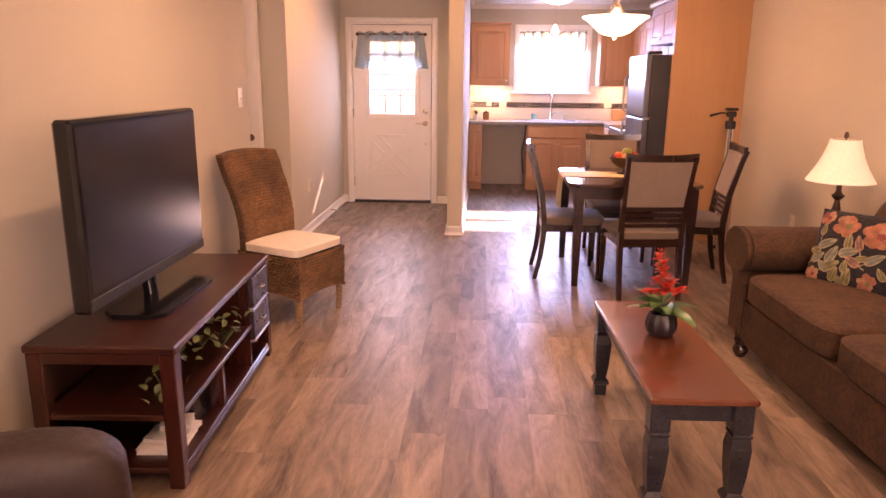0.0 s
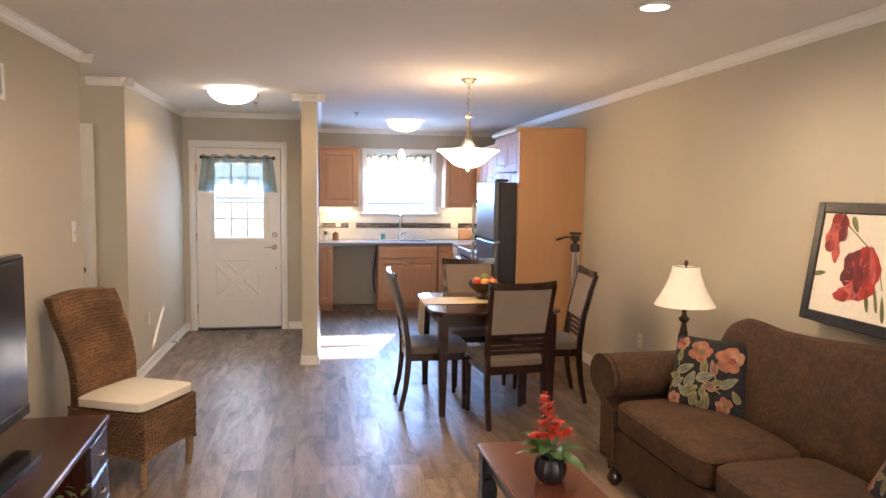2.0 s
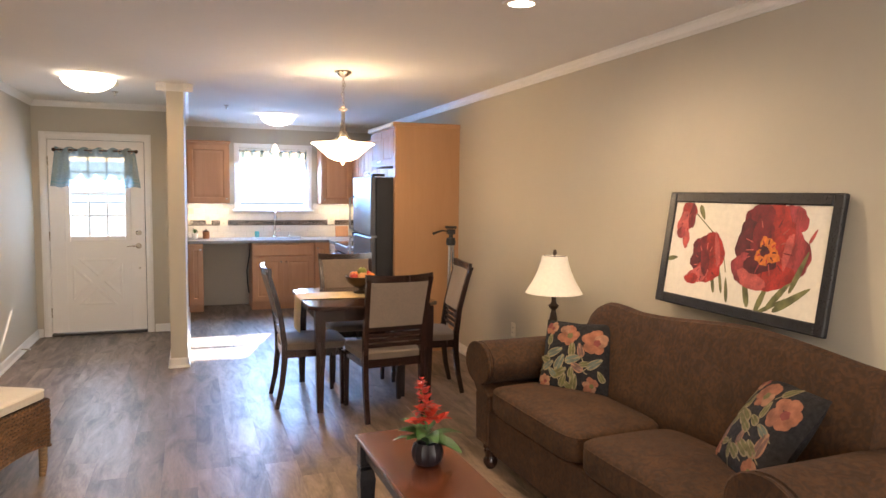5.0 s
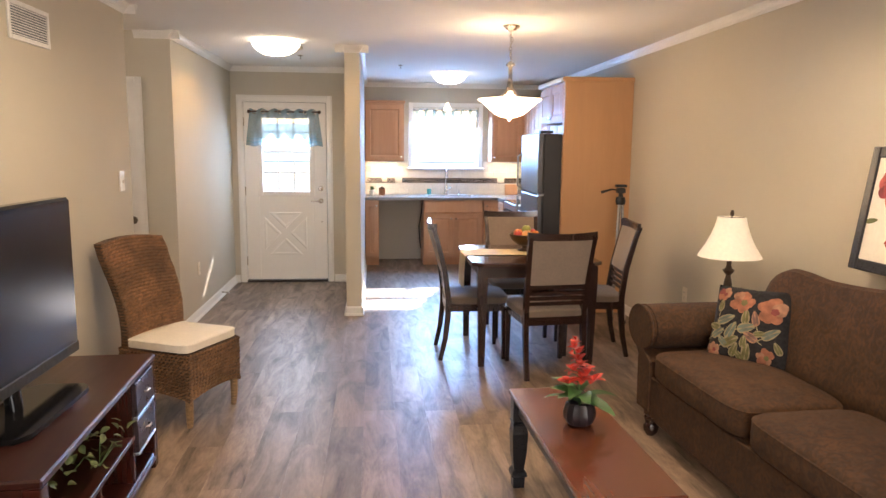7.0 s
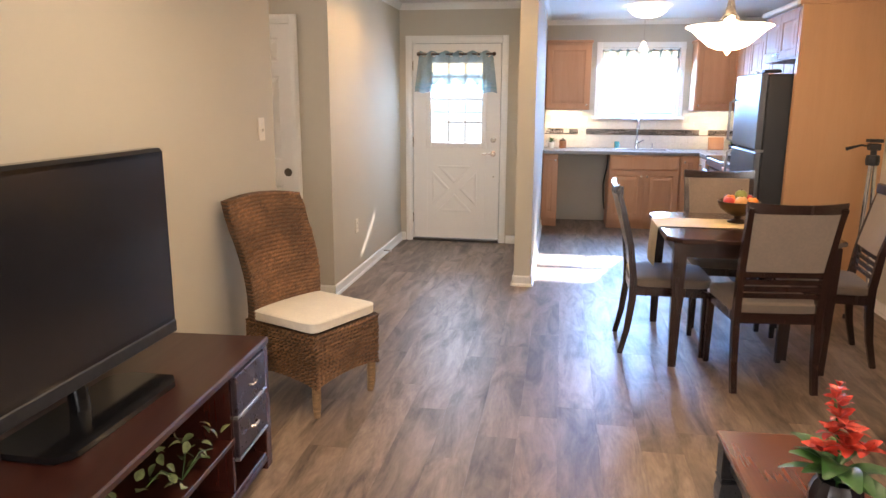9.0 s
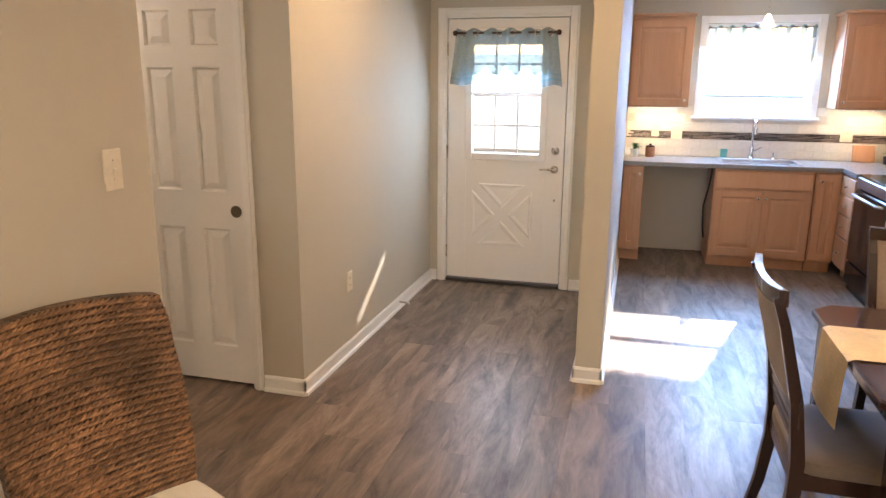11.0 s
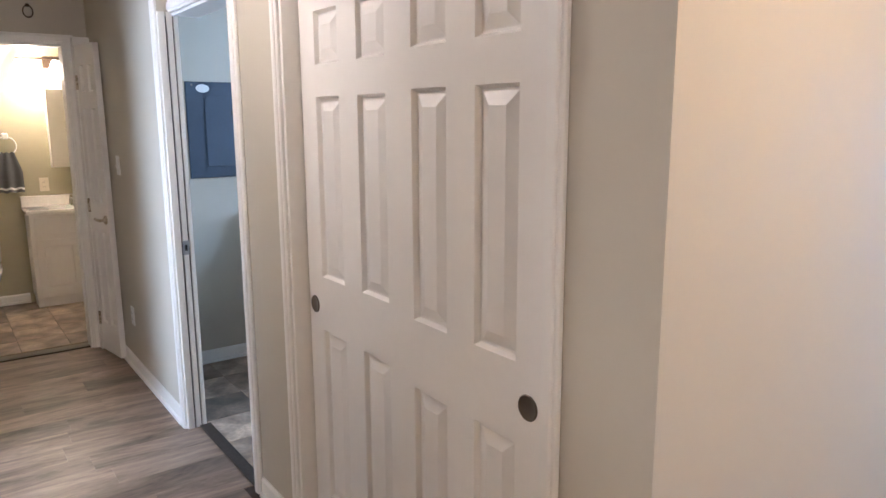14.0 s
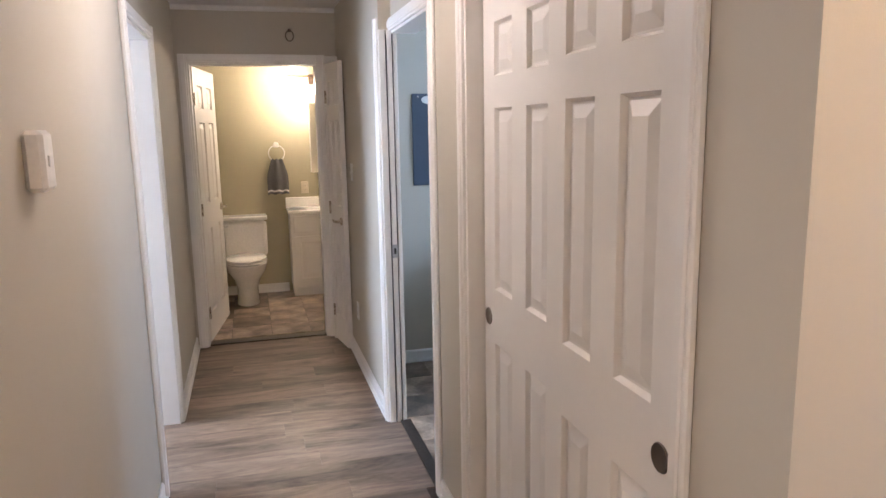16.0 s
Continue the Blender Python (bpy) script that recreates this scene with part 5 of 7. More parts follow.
def throw_pillow(m, seed):
    r = random.Random(seed)
    p = thing("throw_pillow", "black throw pillow with coral flowers and olive leaves", "pillow", m, "throw pillows")
    bm = B()
    for s in (1, -1):
        def fn(u, v):
            x, y = (u - 0.5) * 2, (v - 0.5) * 2
            q = max(0.0, 1 - abs(x) ** 2.4) * max(0.0, 1 - abs(y) ** 2.4)
            k = 1 - 0.05 * (1 - abs(x * y)) * max(abs(x), abs(y)) ** 4
            return Vector((x * 0.225 * k, y * 0.225 * k, s * 0.075 * q ** 0.55))
        sheet(bm, fn, 22, 22)
    part("cover", bm, M_PBLACK, p, "", True)
    placed = []
    I = Matrix.Identity(4)
    for k, (cx, cy, rr) in enumerate(((0.125, 0.095, 0.075), (-0.045, 0.125, 0.066), (-0.165, 0.165, 0.042), (0.125, -0.165, 0.046), (-0.170, -0.165, 0.040))):
        placed.append((cx, cy, rr))
        a0 = r.uniform(0, 6.28)
        for j in range(5):
            a = a0 + j * 1.257 + r.uniform(-0.18, 0.18)
            q = rr * r.uniform(0.50, 0.62)
            part("petal_print", flat_patch(flower_outline(cx + q * math.cos(a), cy + q * math.sin(a), rr * r.uniform(0.46, 0.60), 3, r.random() * 3), I, 0.075, 0.0022 + 0.0005 * j), r.choice((M_PCORAL, M_PCORAL, M_PPEACH, M_PROSE if k == 2 else M_PCORAL)), p, "coral petal print", True)
        part("flower_heart", flat_patch(flower_outline(cx + 0.2 * rr, cy - 0.1 * rr, rr * 0.30, 5, 0.3), I, 0.075, 0.0052), M_PROSE if k % 2 == 0 else M_POLIVE, p, "", True)
    n = 0
    for _ in range(900):
        cx, cy, ln = r.uniform(-0.195, 0.195), r.uniform(-0.195, 0.195), r.uniform(0.070, 0.120)
        if any((cx - a) ** 2 + (cy - b) ** 2 < (c + ln * 0.26) ** 2 for a, b, c in placed) or max(abs(cx), abs(cy)) + ln * 0.4 > 0.215:
            continue
        placed.append((cx, cy, ln * 0.22))
        ang, wd = r.choice((0.7, 2.4, 1.6)) + r.uniform(-0.5, 0.5), ln * r.uniform(0.42, 0.56)
        tone = r.choice((M_POLIVE, M_PSAGE, M_PMAUVE, M_POLIVE))
        lp_ = part("leaf_print", flat_patch(leaf_outline(cx, cy, ln, wd, ang), I, 0.075, 0.0016), M_PCREAM if tone != M_PMAUVE else M_PPEACH, p, "", True)
        for s_ in (1, -1):
            ox, oy = -math.sin(ang) * wd * 0.19 * s_, math.cos(ang) * wd * 0.19 * s_
            part("leaf_half", flat_patch(leaf_outline(cx + ox, cy + oy, ln * 0.82, wd * 0.34, ang), I, 0.075, 0.0026), tone, lp_, "", True)
        sx, sy = cx - math.cos(ang) * ln * 0.62, cy - math.sin(ang) * ln * 0.62
        if max(abs(sx), abs(sy)) < 0.20:
            part("stem_print", flat_patch(leaf_outline(sx, sy, ln * 0.5, 0.006, ang), I, 0.075, 0.0014), M_PCREAM, p, "", True)
        n += 1
        if n > 17:
            break
    return p


def facing(loc, normal, spin):
    """A pose whose +z looks along normal, spun about it."""
    q = Vector(normal).to_track_quat("Z", "Y").to_matrix().to_4x4()
    return Matrix.Translation(loc) @ q @ pose(0, 0, 0, 0, 0, spin)


throw_pillow(facing((2.012, 3.505, 0.650), (-0.74, -0.58, 0.40), 2) @ Matrix.Diagonal((0.90, 0.90, 0.95, 1)), 3)
throw_pillow(facing((2.085, 2.205, 0.650), (-0.80, 0.30, 0.58), 2) @ Matrix.Diagonal((0.96, 0.96, 1, 1)), 5)

# framed picture leaning on the sofa back against the wall
pic = thing("framed_picture", "red poppy painting in a wide black frame leaning on the wall", "picture", Matrix.Translation((2.366, 2.760, 0.992)) @ pose(0, 0, 0, 0, 8.2, 0))
PW, PH, FW = 0.535, 0.580, 0.052
bm = B()
for y0, y1, z0, z1 in ((-PW, -PW + FW, 0, PH), (PW - FW, PW, 0, PH), (-PW + FW, PW - FW, 0, FW), (-PW + FW, PW - FW, PH - FW, PH)):
    box(bm, -0.012, 0.016, y0, y1, z0, z1, b=0.005)
part("frame", bm, M_BLACKWOOD, pic, "wide black wooden frame")
M_CANVAS = material("cream_canvas", (0.78, 0.73, 0.64), 0.8, vary=0.04, scale=4, bump=0.3, bump_scale=300)
part("canvas", box(B(), -0.002, 0.010, -PW + FW - 0.004, PW - FW + 0.004, FW - 0.004, PH - FW + 0.004), M_CANVAS, pic, "cream canvas")
M_POPPY = material("poppy_red_paint", (0.34, 0.022, 0.016), 0.6, vary=0.55, scale=14, fine=0.25, bump=0.4, bump_scale=90)
M_POPPYDEEP = material("poppy_crimson_paint", (0.16, 0.010, 0.014), 0.6, vary=0.5, scale=18, fine=0.25)
M_POPPYPINK = material("poppy_pink_paint", (0.46, 0.085, 0.070), 0.6, vary=0.4, scale=18, fine=0.25)
M_STAMEN = material("orange_paint", (0.60, 0.16, 0.02), 0.6, vary=0.3, scale=60)
M_STEM = material("olive_paint", (0.15, 0.15, 0.055), 0.6, vary=0.5, scale=20)


def daub(outline, mat, lift, name):
    """A flat stroke of paint on the canvas; outline in (right, up) from the picture's lower left as seen from the room."""
    bm = B()
    vs = [bm.verts.new((-0.002 - lift, PW - u, w)) for u, w in outline]
    c = Vector((-0.002 - lift, PW - sum(u for u, _ in outline) / len(outline), sum(w for _, w in outline) / len(outline)))
    mid = bm.verts.new(c)
    for k in range(len(vs)):
        bm.faces.new([mid, vs[k], vs[(k + 1) % len(vs)]])
    part(name, bm, mat, pic)


def blob(cx, cy, rx, ry, n, seed, rough=0.16, ang=0.0):
    r = random.Random(seed)
    ph = [r.uniform(0, 6.28) for _ in range(3)]
    o = []
    for k in range(n):
        t = 2 * math.pi * k / n
        q = 1 + rough * (0.6 * math.sin(3 * t + ph[0]) + 0.4 * math.sin(5 * t + ph[1]) + 0.25 * math.sin(11 * t + ph[2]))
        x, y = rx * q * math.cos(t), ry * q * math.sin(t)
        o.append((min(2 * PW - FW, max(FW, cx + x * math.cos(ang) - y * math.sin(ang))), min(PH - FW, max(FW, cy + x * math.sin(ang) + y * math.cos(ang)))))
    return o


# poppies, each of overlapping petals that are edged with streaks
M_POPPYROSE = material("poppy_rose_paint", (0.30, 0.035, 0.040), 0.6, vary=0.5, scale=22, stretch=(1, 1, 0.35), fine=0.3)
M_POPPYWINE = material("poppy_wine_paint", (0.085, 0.008, 0.012), 0.6, vary=0.6, scale=16, fine=0.3)
SHADES = {"r": M_POPPY, "d": M_POPPYDEEP, "p": M_POPPYPINK, "o": M_POPPYROSE, "w": M_POPPYWINE}
PETALS = (
    ("o", 0.83, 0.455, 0.075, 0.075, 0.2), ("r", 0.74, 0.455, 0.085, 0.078, 0.0), ("d", 0.645, 0.455, 0.085, 0.085, 0.3), ("o", 0.855, 0.320, 0.085, 0.115, 0.3),
    ("w", 0.600, 0.345, 0.080, 0.110, 0.1), ("r", 0.720, 0.220, 0.150, 0.080, 0.1), ("o", 0.585, 0.230, 0.070, 0.075, 0.6), ("p", 0.640, 0.185, 0.090, 0.040, -0.3),
    ("d", 0.690, 0.365, 0.080, 0.090, 0.8), ("r", 0.790, 0.360, 0.065, 0.095, -0.3), ("p", 0.825, 0.330, 0.022, 0.080, -0.15), ("w", 0.675, 0.265, 0.095, 0.050, 0.1),
    ("d", 0.300, 0.305, 0.070, 0.060, 0.5), ("r", 0.390, 0.290, 0.058, 0.105, 0.35), ("w", 0.275, 0.235, 0.050, 0.050, 0.0), ("r", 0.350, 0.190, 0.085, 0.055, 0.2),
    ("p", 0.405, 0.300, 0.016, 0.085, 0.30), ("p", 0.290, 0.170, 0.080, 0.038, 0.35), ("r", 0.250, 0.145, 0.050, 0.026, 0.1), ("d", 0.330, 0.240, 0.030, 0.070, 0.2),
    ("r", 0.160, 0.480, 0.058, 0.050, 0.2), ("p", 0.135, 0.420, 0.048, 0.060, -0.2), ("p", 0.165, 0.345, 0.026, 0.050, 0.2), ("d", 0.190, 0.455, 0.026, 0.065, 0.0), ("o", 0.120, 0.370, 0.030, 0.030, 0.0))
for k, (c, x, y, rx, ry, an) in enumerate(PETALS):
    daub(blob(x, y, rx, ry, 36, 60 + k, 0.13, an), SHADES[c], 0.0008 + 0.00008 * k, "petal_stroke")
rs = random.Random(14)
for k, (cx, cy, spread) in enumerate(((0.71, 0.33, 0.155), (0.335, 0.235, 0.10), (0.155, 0.42, 0.055))):
    for j in range(16 if k == 0 else 11):
        an = j * 2 * math.pi / (16 if k == 0 else 11) + rs.uniform(-0.15, 0.15)
        q = spread * rs.uniform(0.62, 0.86)
        x, y = cx + q * math.cos(an), cy + q * math.sin(an)
        if FW + 0.03 < y < PH - FW - 0.03:
            daub(leaf_outline(x, y, spread * rs.uniform(0.22, 0.42), 0.006, an), SHADES[rs.choice("pdwpo")], 0.0032 + 0.00004 * j, "petal_streak")
daub(blob(0.715, 0.315, 0.062, 0.062, 34, 44, 0.28), M_STAMEN, 0.0040, "stamen_stroke")
daub(blob(0.700, 0.320, 0.026, 0.024, 20, 45, 0.3), M_POPPYWINE, 0.0046, "stamen_stroke")
for j in range(9):
    an = j * 0.7
    daub(leaf_outline(0.712 + 0.045 * math.cos(an), 0.316 + 0.045 * math.sin(an), 0.026, 0.008, an), M_POPPY if j % 2 else M_POPPYWINE, 0.0044, "stamen_stroke")
for k, (cx, cy, ln, wd, a) in enumerate(((0.26, 0.48, 0.085, 0.030, -1.0), (0.085, 0.235, 0.08, 0.024, 0.2), (0.62, 0.130, 0.15, 0.034, 1.9), (0.72, 0.115, 0.16, 0.030, 1.2), (0.82, 0.150, 0.24, 0.030, 0.9), (0.88, 0.125, 0.22, 0.034, 0.6), (0.90, 0.245, 0.20, 0.026, 1.2),
                                         (0.40, 0.155, 0.13, 0.022, 1.9), (0.45, 0.165, 0.14, 0.018, 1.9), (0.50, 0.120, 0.12, 0.022, 1.8), (0.78, 0.085, 0.22, 0.018, 0.5), (0.945, 0.40, 0.07, 0.016, 1.1))):
    daub(leaf_outline(cx, cy, ln, wd, a), M_STEM if k != 11 else M_POPPYPINK, 0.0007 + 0.0001 * k, "leaf_stroke")
for k, (p, q) in enumerate((((0.215, 0.475), (0.43, 0.335)), ((0.43, 0.335), (0.48, 0.20)))):
    d2 = Vector((q[0] - p[0], q[1] - p[1]))
    nn = Vector((-d2.y, d2.x)).normalized() * 0.003
    daub([(p[0] + nn.x, p[1] + nn.y), (p[0] - nn.x, p[1] - nn.y), (q[0] - nn.x, q[1] - nn.y), (q[0] + nn.x, q[1] + nn.y)], M_STEM, 0.0005, "stem_stroke")

# end table and lamp beyond the sofa arm
et = thing("end_table", "small dark wooden end table beside the sofa", "table", pose(2.20, 4.19, 0))
part("top", box(B(), -0.20, 0.20, -0.17, 0.19, 0.475, 0.50, b=0.005), M_ESPRESSO, et)
for x in (-0.17, 0.17):
    for y in (-0.14, 0.16):
        part("leg", box(B(), x - 0.018, x + 0.018, y - 0.018, y + 0.018, 0, 0.475, b=0.003), M_ESPRESSO, et)
lp = thing("table_lamp", "bronze candlestick table lamp with a cream bell shade, unlit", "lamp", pose(2.225, 4.17, 0.50))
part("base", lathe(B(), [(0.0, 0.0), (0.075, 0.0), (0.075, 0.012), (0.050, 0.030), (0.020, 0.045), (0.024, 0.060), (0.017, 0.075), (0.030, 0.12), (0.036, 0.17), (0.024, 0.25), (0.014, 0.30), (0.030, 0.318), (0.036, 0.330), (0.020, 0.342), (0.014, 0.36), (0.016, 0.41), (0.0, 0.41)], seg=24), M_BRONZE, lp, "turned bronze column", True)
bm = B()
shade = [(0.184, 0.412), (0.170, 0.436), (0.138, 0.488), (0.110, 0.548), (0.090, 0.610), (0.082, 0.650)]
lathe(bm, shade + [(r - 0.003, z) for r, z in reversed(shade)] + [shade[0]], seg=36)
part("shade", bm, M_SHADE_GLOW, lp, "cream fabric bell shade with a faint added glow", True)
part("finial", lathe(B(), [(0.0, 0.40), (0.004, 0.40), (0.004, 0.655), (0.010, 0.658), (0.013, 0.672), (0.008, 0.690), (0.0, 0.695)], seg=12), M_BRONZE, lp, "", True)
bm = B()
for a in range(3):
    tube(bm, [(0, 0, 0.648), (0.082 * math.cos(a * 2.094), 0.082 * math.sin(a * 2.094), 0.648)], 0.002, 5)
part("spider", bm, M_BRONZE, lp)

# brown armchair near the television
ac = thing("armchair", "brown leather-look armchair with a padded arm", "armchair", Matrix.Translation((-1.075, 1.345, -0.03)) @ pose(0, 0, 0, 0, 0, 24))
M_ACH = material("brown_leather", (0.022, 0.0105, 0.007), 0.62, vary=0.25, scale=6, bump=0.4, bump_scale=150)
part("arm", pad(B(), 0.02, 0.14, 0.415, 0.385, 0.110, 0.190, 4, crown=0.014), M_ACH, ac, "", True)
part("arm", pad(B(), 0.02, -0.58, 0.415, 0.38, 0.105, 0.185, 4, crown=0.012), M_ACH, ac, "", True)
part("seat", pad(B(), 0.04, -0.22, 0.33, 0.36, 0.27, 0.12, 5), M_ACH, ac, "", True)
part("backrest", pad(B(), -0.28, -0.22, 0.62, 0.12, 0.30, 0.33, 4), M_ACH, ac, "", True)
part("base", box(B(), -0.36, 0.36, -0.66, 0.22, 0.06, 0.27, b=0.02), M_ACH, ac)
for x in (-0.3, 0.3):
    for y in (-0.6, 0.16):
        part("foot", box(B(), x - 0.03, x + 0.03, y - 0.03, y + 0.03, 0.03, 0.06, b=0.004), M_ESPRESSO, ac)

# return air grille, wall switch, outlets
def grille(name, m, w, h, n, label):
    g = thing(name, label, "vent", m)
    bm = B()
    for x0, x1, z0, z1 in ((-w / 2, -w / 2 + 0.022, -h / 2, h / 2), (w / 2 - 0.022, w / 2, -h / 2, h / 2), (-w / 2 + 0.022, w / 2 - 0.022, -h / 2, -h / 2 + 0.022), (-w / 2 + 0.022, w / 2 - 0.022, h / 2 - 0.022, h / 2)):
        box(bm, x0, x1, -0.010, 0.0, z0, z1, b=0.002)
    part("frame", bm, M_WHITEP, g)
    part("backing", box(B(), -w / 2 + 0.02, w / 2 - 0.02, -0.003, -0.0005, -h / 2 + 0.02, h / 2 - 0.02), M_PANELGREY, g)
    sl = box(B(), -w / 2 + 0.022, w / 2 - 0.022, -0.009, -0.003, -0.0022, 0.0022)
    s = part("slat", sl, M_WHITEP, g)
    for k in range(n):
        o = s if k == 0 else s.copy()
        if k:
            scene.collection.objects.link(o)
        o.location = (0, 0, -h / 2 + 0.022 + (k + 0.5) * (h - 0.044) / n)


grille("return_vent", pose(WX, 3.710, 2.093, 0, 0, 90), 0.40, 0.175, 11, "white metal return air grille high on the wall")


def plate(name, m, label, kind="outlet", mat=M_OUTLET, w=0.072, h=0.116):
    p = thing(name, label, "outlet" if kind == "outlet" else "switch", m)
    part("plate", box(B(), -w / 2, w / 2, -0.007, 0.0, -h / 2, h / 2, b=0.003), mat, p)
    if kind == "outlet":
        for z in (-0.021, 0.021):
            bm = lathe(B(), [(0.0, 0.0), (0.017, 0.0), (0.016, -0.003), (0.0, -0.003)], m=pose(0, -0.006, z, -90, 0, 0), seg=16)
            s = part("socket", bm, mat, p)
            for x in (-0.006, 0.006):
                part("slot", box(B(), x - 0.001, x + 0.001, -0.0098, -0.0088, z - 0.005, z + 0.005), M_BLACK, s)
    else:
        part("toggle", box(B(), -0.005, 0.005, -0.018, -0.006, -0.012, 0.008, b=0.002, m=pose(0, 0, 0, 18, 0, 0)), mat, p)
        for z in (-0.03, 0.03):
            part("screw", lathe(B(), [(0.0, 0.0), (0.003, 0.0), (0.0, -0.001)], m=pose(0, -0.0068, z, -90, 0, 0), seg=8), M_NICKEL, p)
    return p


plate("wall_switch", pose(WX, 4.815, 1.322, 0, 0, 90), "ivory toggle light switch on the wall", "switch", w=0.078, h=0.128)
plate("wall_outlet", pose(WX, 6.668, 0.445, 0, 0, 90), "ivory wall outlet near the entry")
plate("wall_outlet", pose(EX, 5.30, 0.44, 0, 0, -90), "ivory wall outlet on the living room wall")
# thermostat-like sensor on the hall wall
th = thing("wall_sensor", "white plastic wall sensor box on the hall wall", "sensor", pose(-2.40, HALL_S, 1.535, 0, 0, 180))
part("case", box(B(), -0.042, 0.042, -0.042, 0.0, -0.065, 0.065, b=0.012), M_WHITEP, th)
part("button", box(B(), -0.016, 0.016, -0.046, -0.041, -0.012, 0.012, b=0.003), M_WHITEP, th)
# door stop on the entry baseboard
ds = thing("door_stop", "spring door stop on the baseboard", "door stop", pose(WX + 0.012, 7.545, 0.05))
part("spring", tube(B(), [(0.0, 0, 0), (0.065, -0.004, -0.004)], 0.006, 8), M_NICKEL, ds)
part("tip", tube(B(), [(0.064, -0.004, -0.004), (0.076, -0.0045, -0.0045)], 0.008, 8), M_WHITEP, ds, "white rubber tip")


# ---- dining ----
TB = (1.245, 5.420)
tb = thing("dining_table", "square dark espresso dining table with tapered legs and clipped corners", "table", pose(TB[0], TB[1], 0))
TW, TL_, TH = 0.470, 0.490, 0.755
cc = 0.075


def clipped(w, l, c):
    return [(-w + c, -l), (w - c, -l), (w, -l + c), (w, l - c), (w - c, l), (-w + c, l), (-w, l - c), (-w, -l + c)]


bm = B()
prev = None
for z, ins in ((TH - 0.030, 0.010), (TH - 0.024, 0.0), (TH - 0.006, 0.0), (TH, 0.006)):
    ring = [bm.verts.new((x, y, z)) for x, y in clipped(TW - ins, TL_ - ins, cc)]
    if prev:
        for k in range(8):
            bm.faces.new([prev[k], prev[(k + 1) % 8], ring[(k + 1) % 8], ring[k]])
    else:
        bm.faces.new(ring)
    prev = ring
bm.faces.new(prev)
part("tabletop", bm, M_TABLETOP, tb, "polished dark top with clipped corners")
for y in (-TL_ + 0.075, TL_ - 0.075):
    part("apron", box(B(), -TW + 0.09, TW - 0.09, y - 0.011, y + 0.011, TH - 0.115, TH - 0.030), M_ESPRESSO, tb)
for x in (-TW + 0.075, TW - 0.075):
    part("apron", box(B(), x - 0.011, x + 0.011, -TL_ + 0.09, TL_ - 0.09, TH - 0.115, TH - 0.030), M_ESPRESSO, tb)
    for y in (-TL_ + 0.065, TL_ - 0.065):
        part("leg", bar(B(), [(x, y, TH - 0.030), (x, y, TH - 0.14), (x, y, 0.0)], [0.070, 0.070, 0.042], [0.070, 0.070, 0.042]), M_ESPRESSO, tb, "tapered square leg")

rn = thing("table_runner", "gold damask runner laid across the dining table", "table runner", pose(TB[0], TB[1], 0))


def runner(u, v):
    s = (u - 0.5) * 1.44
    y = (v - 0.5) * 0.33 + 0.04
    wob = 0.004 * math.sin(9 * y + 14 * s)
    if abs(s) <= TW + 0.004:
        return Vector((s, y, TH + 0.004 + abs(wob) * 0.3))
    d = abs(s) - TW - 0.004
    return Vector((math.copysign(TW + 0.008 + 0.010 * math.sin(11 * y + 1) * min(1, d * 6) + 0.012 * min(1, d * 6), s), y * (1 - 0.15 * d), TH + 0.002 - d))


part("cloth", sheet(B(), runner, 72, 12), M_RUNNER, rn, "", True)

bw = thing("fruit_bowl", "dark footed bowl of artificial fruit on the dining table", "bowl", pose(1.265, 5.52, TH + 0.006) @ Matrix.Diagonal((1.05, 1.05, 1.05, 1)))
part("bowl", lathe(B(), [(0.0, 0.0), (0.055, 0.0), (0.058, 0.008), (0.020, 0.022), (0.018, 0.035), (0.06, 0.050), (0.105, 0.085), (0.120, 0.125), (0.116, 0.126), (0.098, 0.088), (0.05, 0.060), (0.0, 0.056)], seg=32), M_BRONZE, bw, "dark metal bowl on a foot", True)
fruit_mats = (material("red_fruit", (0.42, 0.035, 0.02), 0.35, vary=0.3), material("orange_fruit", (0.62, 0.19, 0.03), 0.4, vary=0.2), material("peach_fruit", (0.62, 0.30, 0.10), 0.45, vary=0.2), material("green_fruit", (0.20, 0.22, 0.05), 0.4, vary=0.2))
for k, (x, y, z, r) in enumerate(((0.05, 0.02, 0.125, 0.040), (-0.045, 0.03, 0.122, 0.038), (0.0, -0.055, 0.120, 0.040), (0.01, 0.01, 0.155, 0.036), (-0.06, -0.03, 0.118, 0.034), (0.065, -0.035, 0.118, 0.036))):
    fo = thing("fruit", "artificial fruit in the dark bowl", "fruit", pose(1.265 + 1.05 * x, 5.52 + 1.05 * y, TH + 0.006 + 1.05 * z) @ Matrix.Diagonal((1.05, 1.05, 1.05, 1)), "fruit in the bowl")
    part("flesh", lathe(B(), [(0.0, -r * 0.92), (r * 0.5, -r * 0.85), (r * 0.9, -r * 0.4), (r, 0.05 * r), (r * 0.85, r * 0.55), (r * 0.45, r * 0.88), (r * 0.1, r * 0.80), (0.0, r * 0.78)], seg=18), fruit_mats[k % 4], fo, "", True)
    part("stem", tube(B(), [(0, 0, r * 0.76), (0.003, 0.002, r * 1.05)], 0.0018, 5), M_BRONZE, fo)


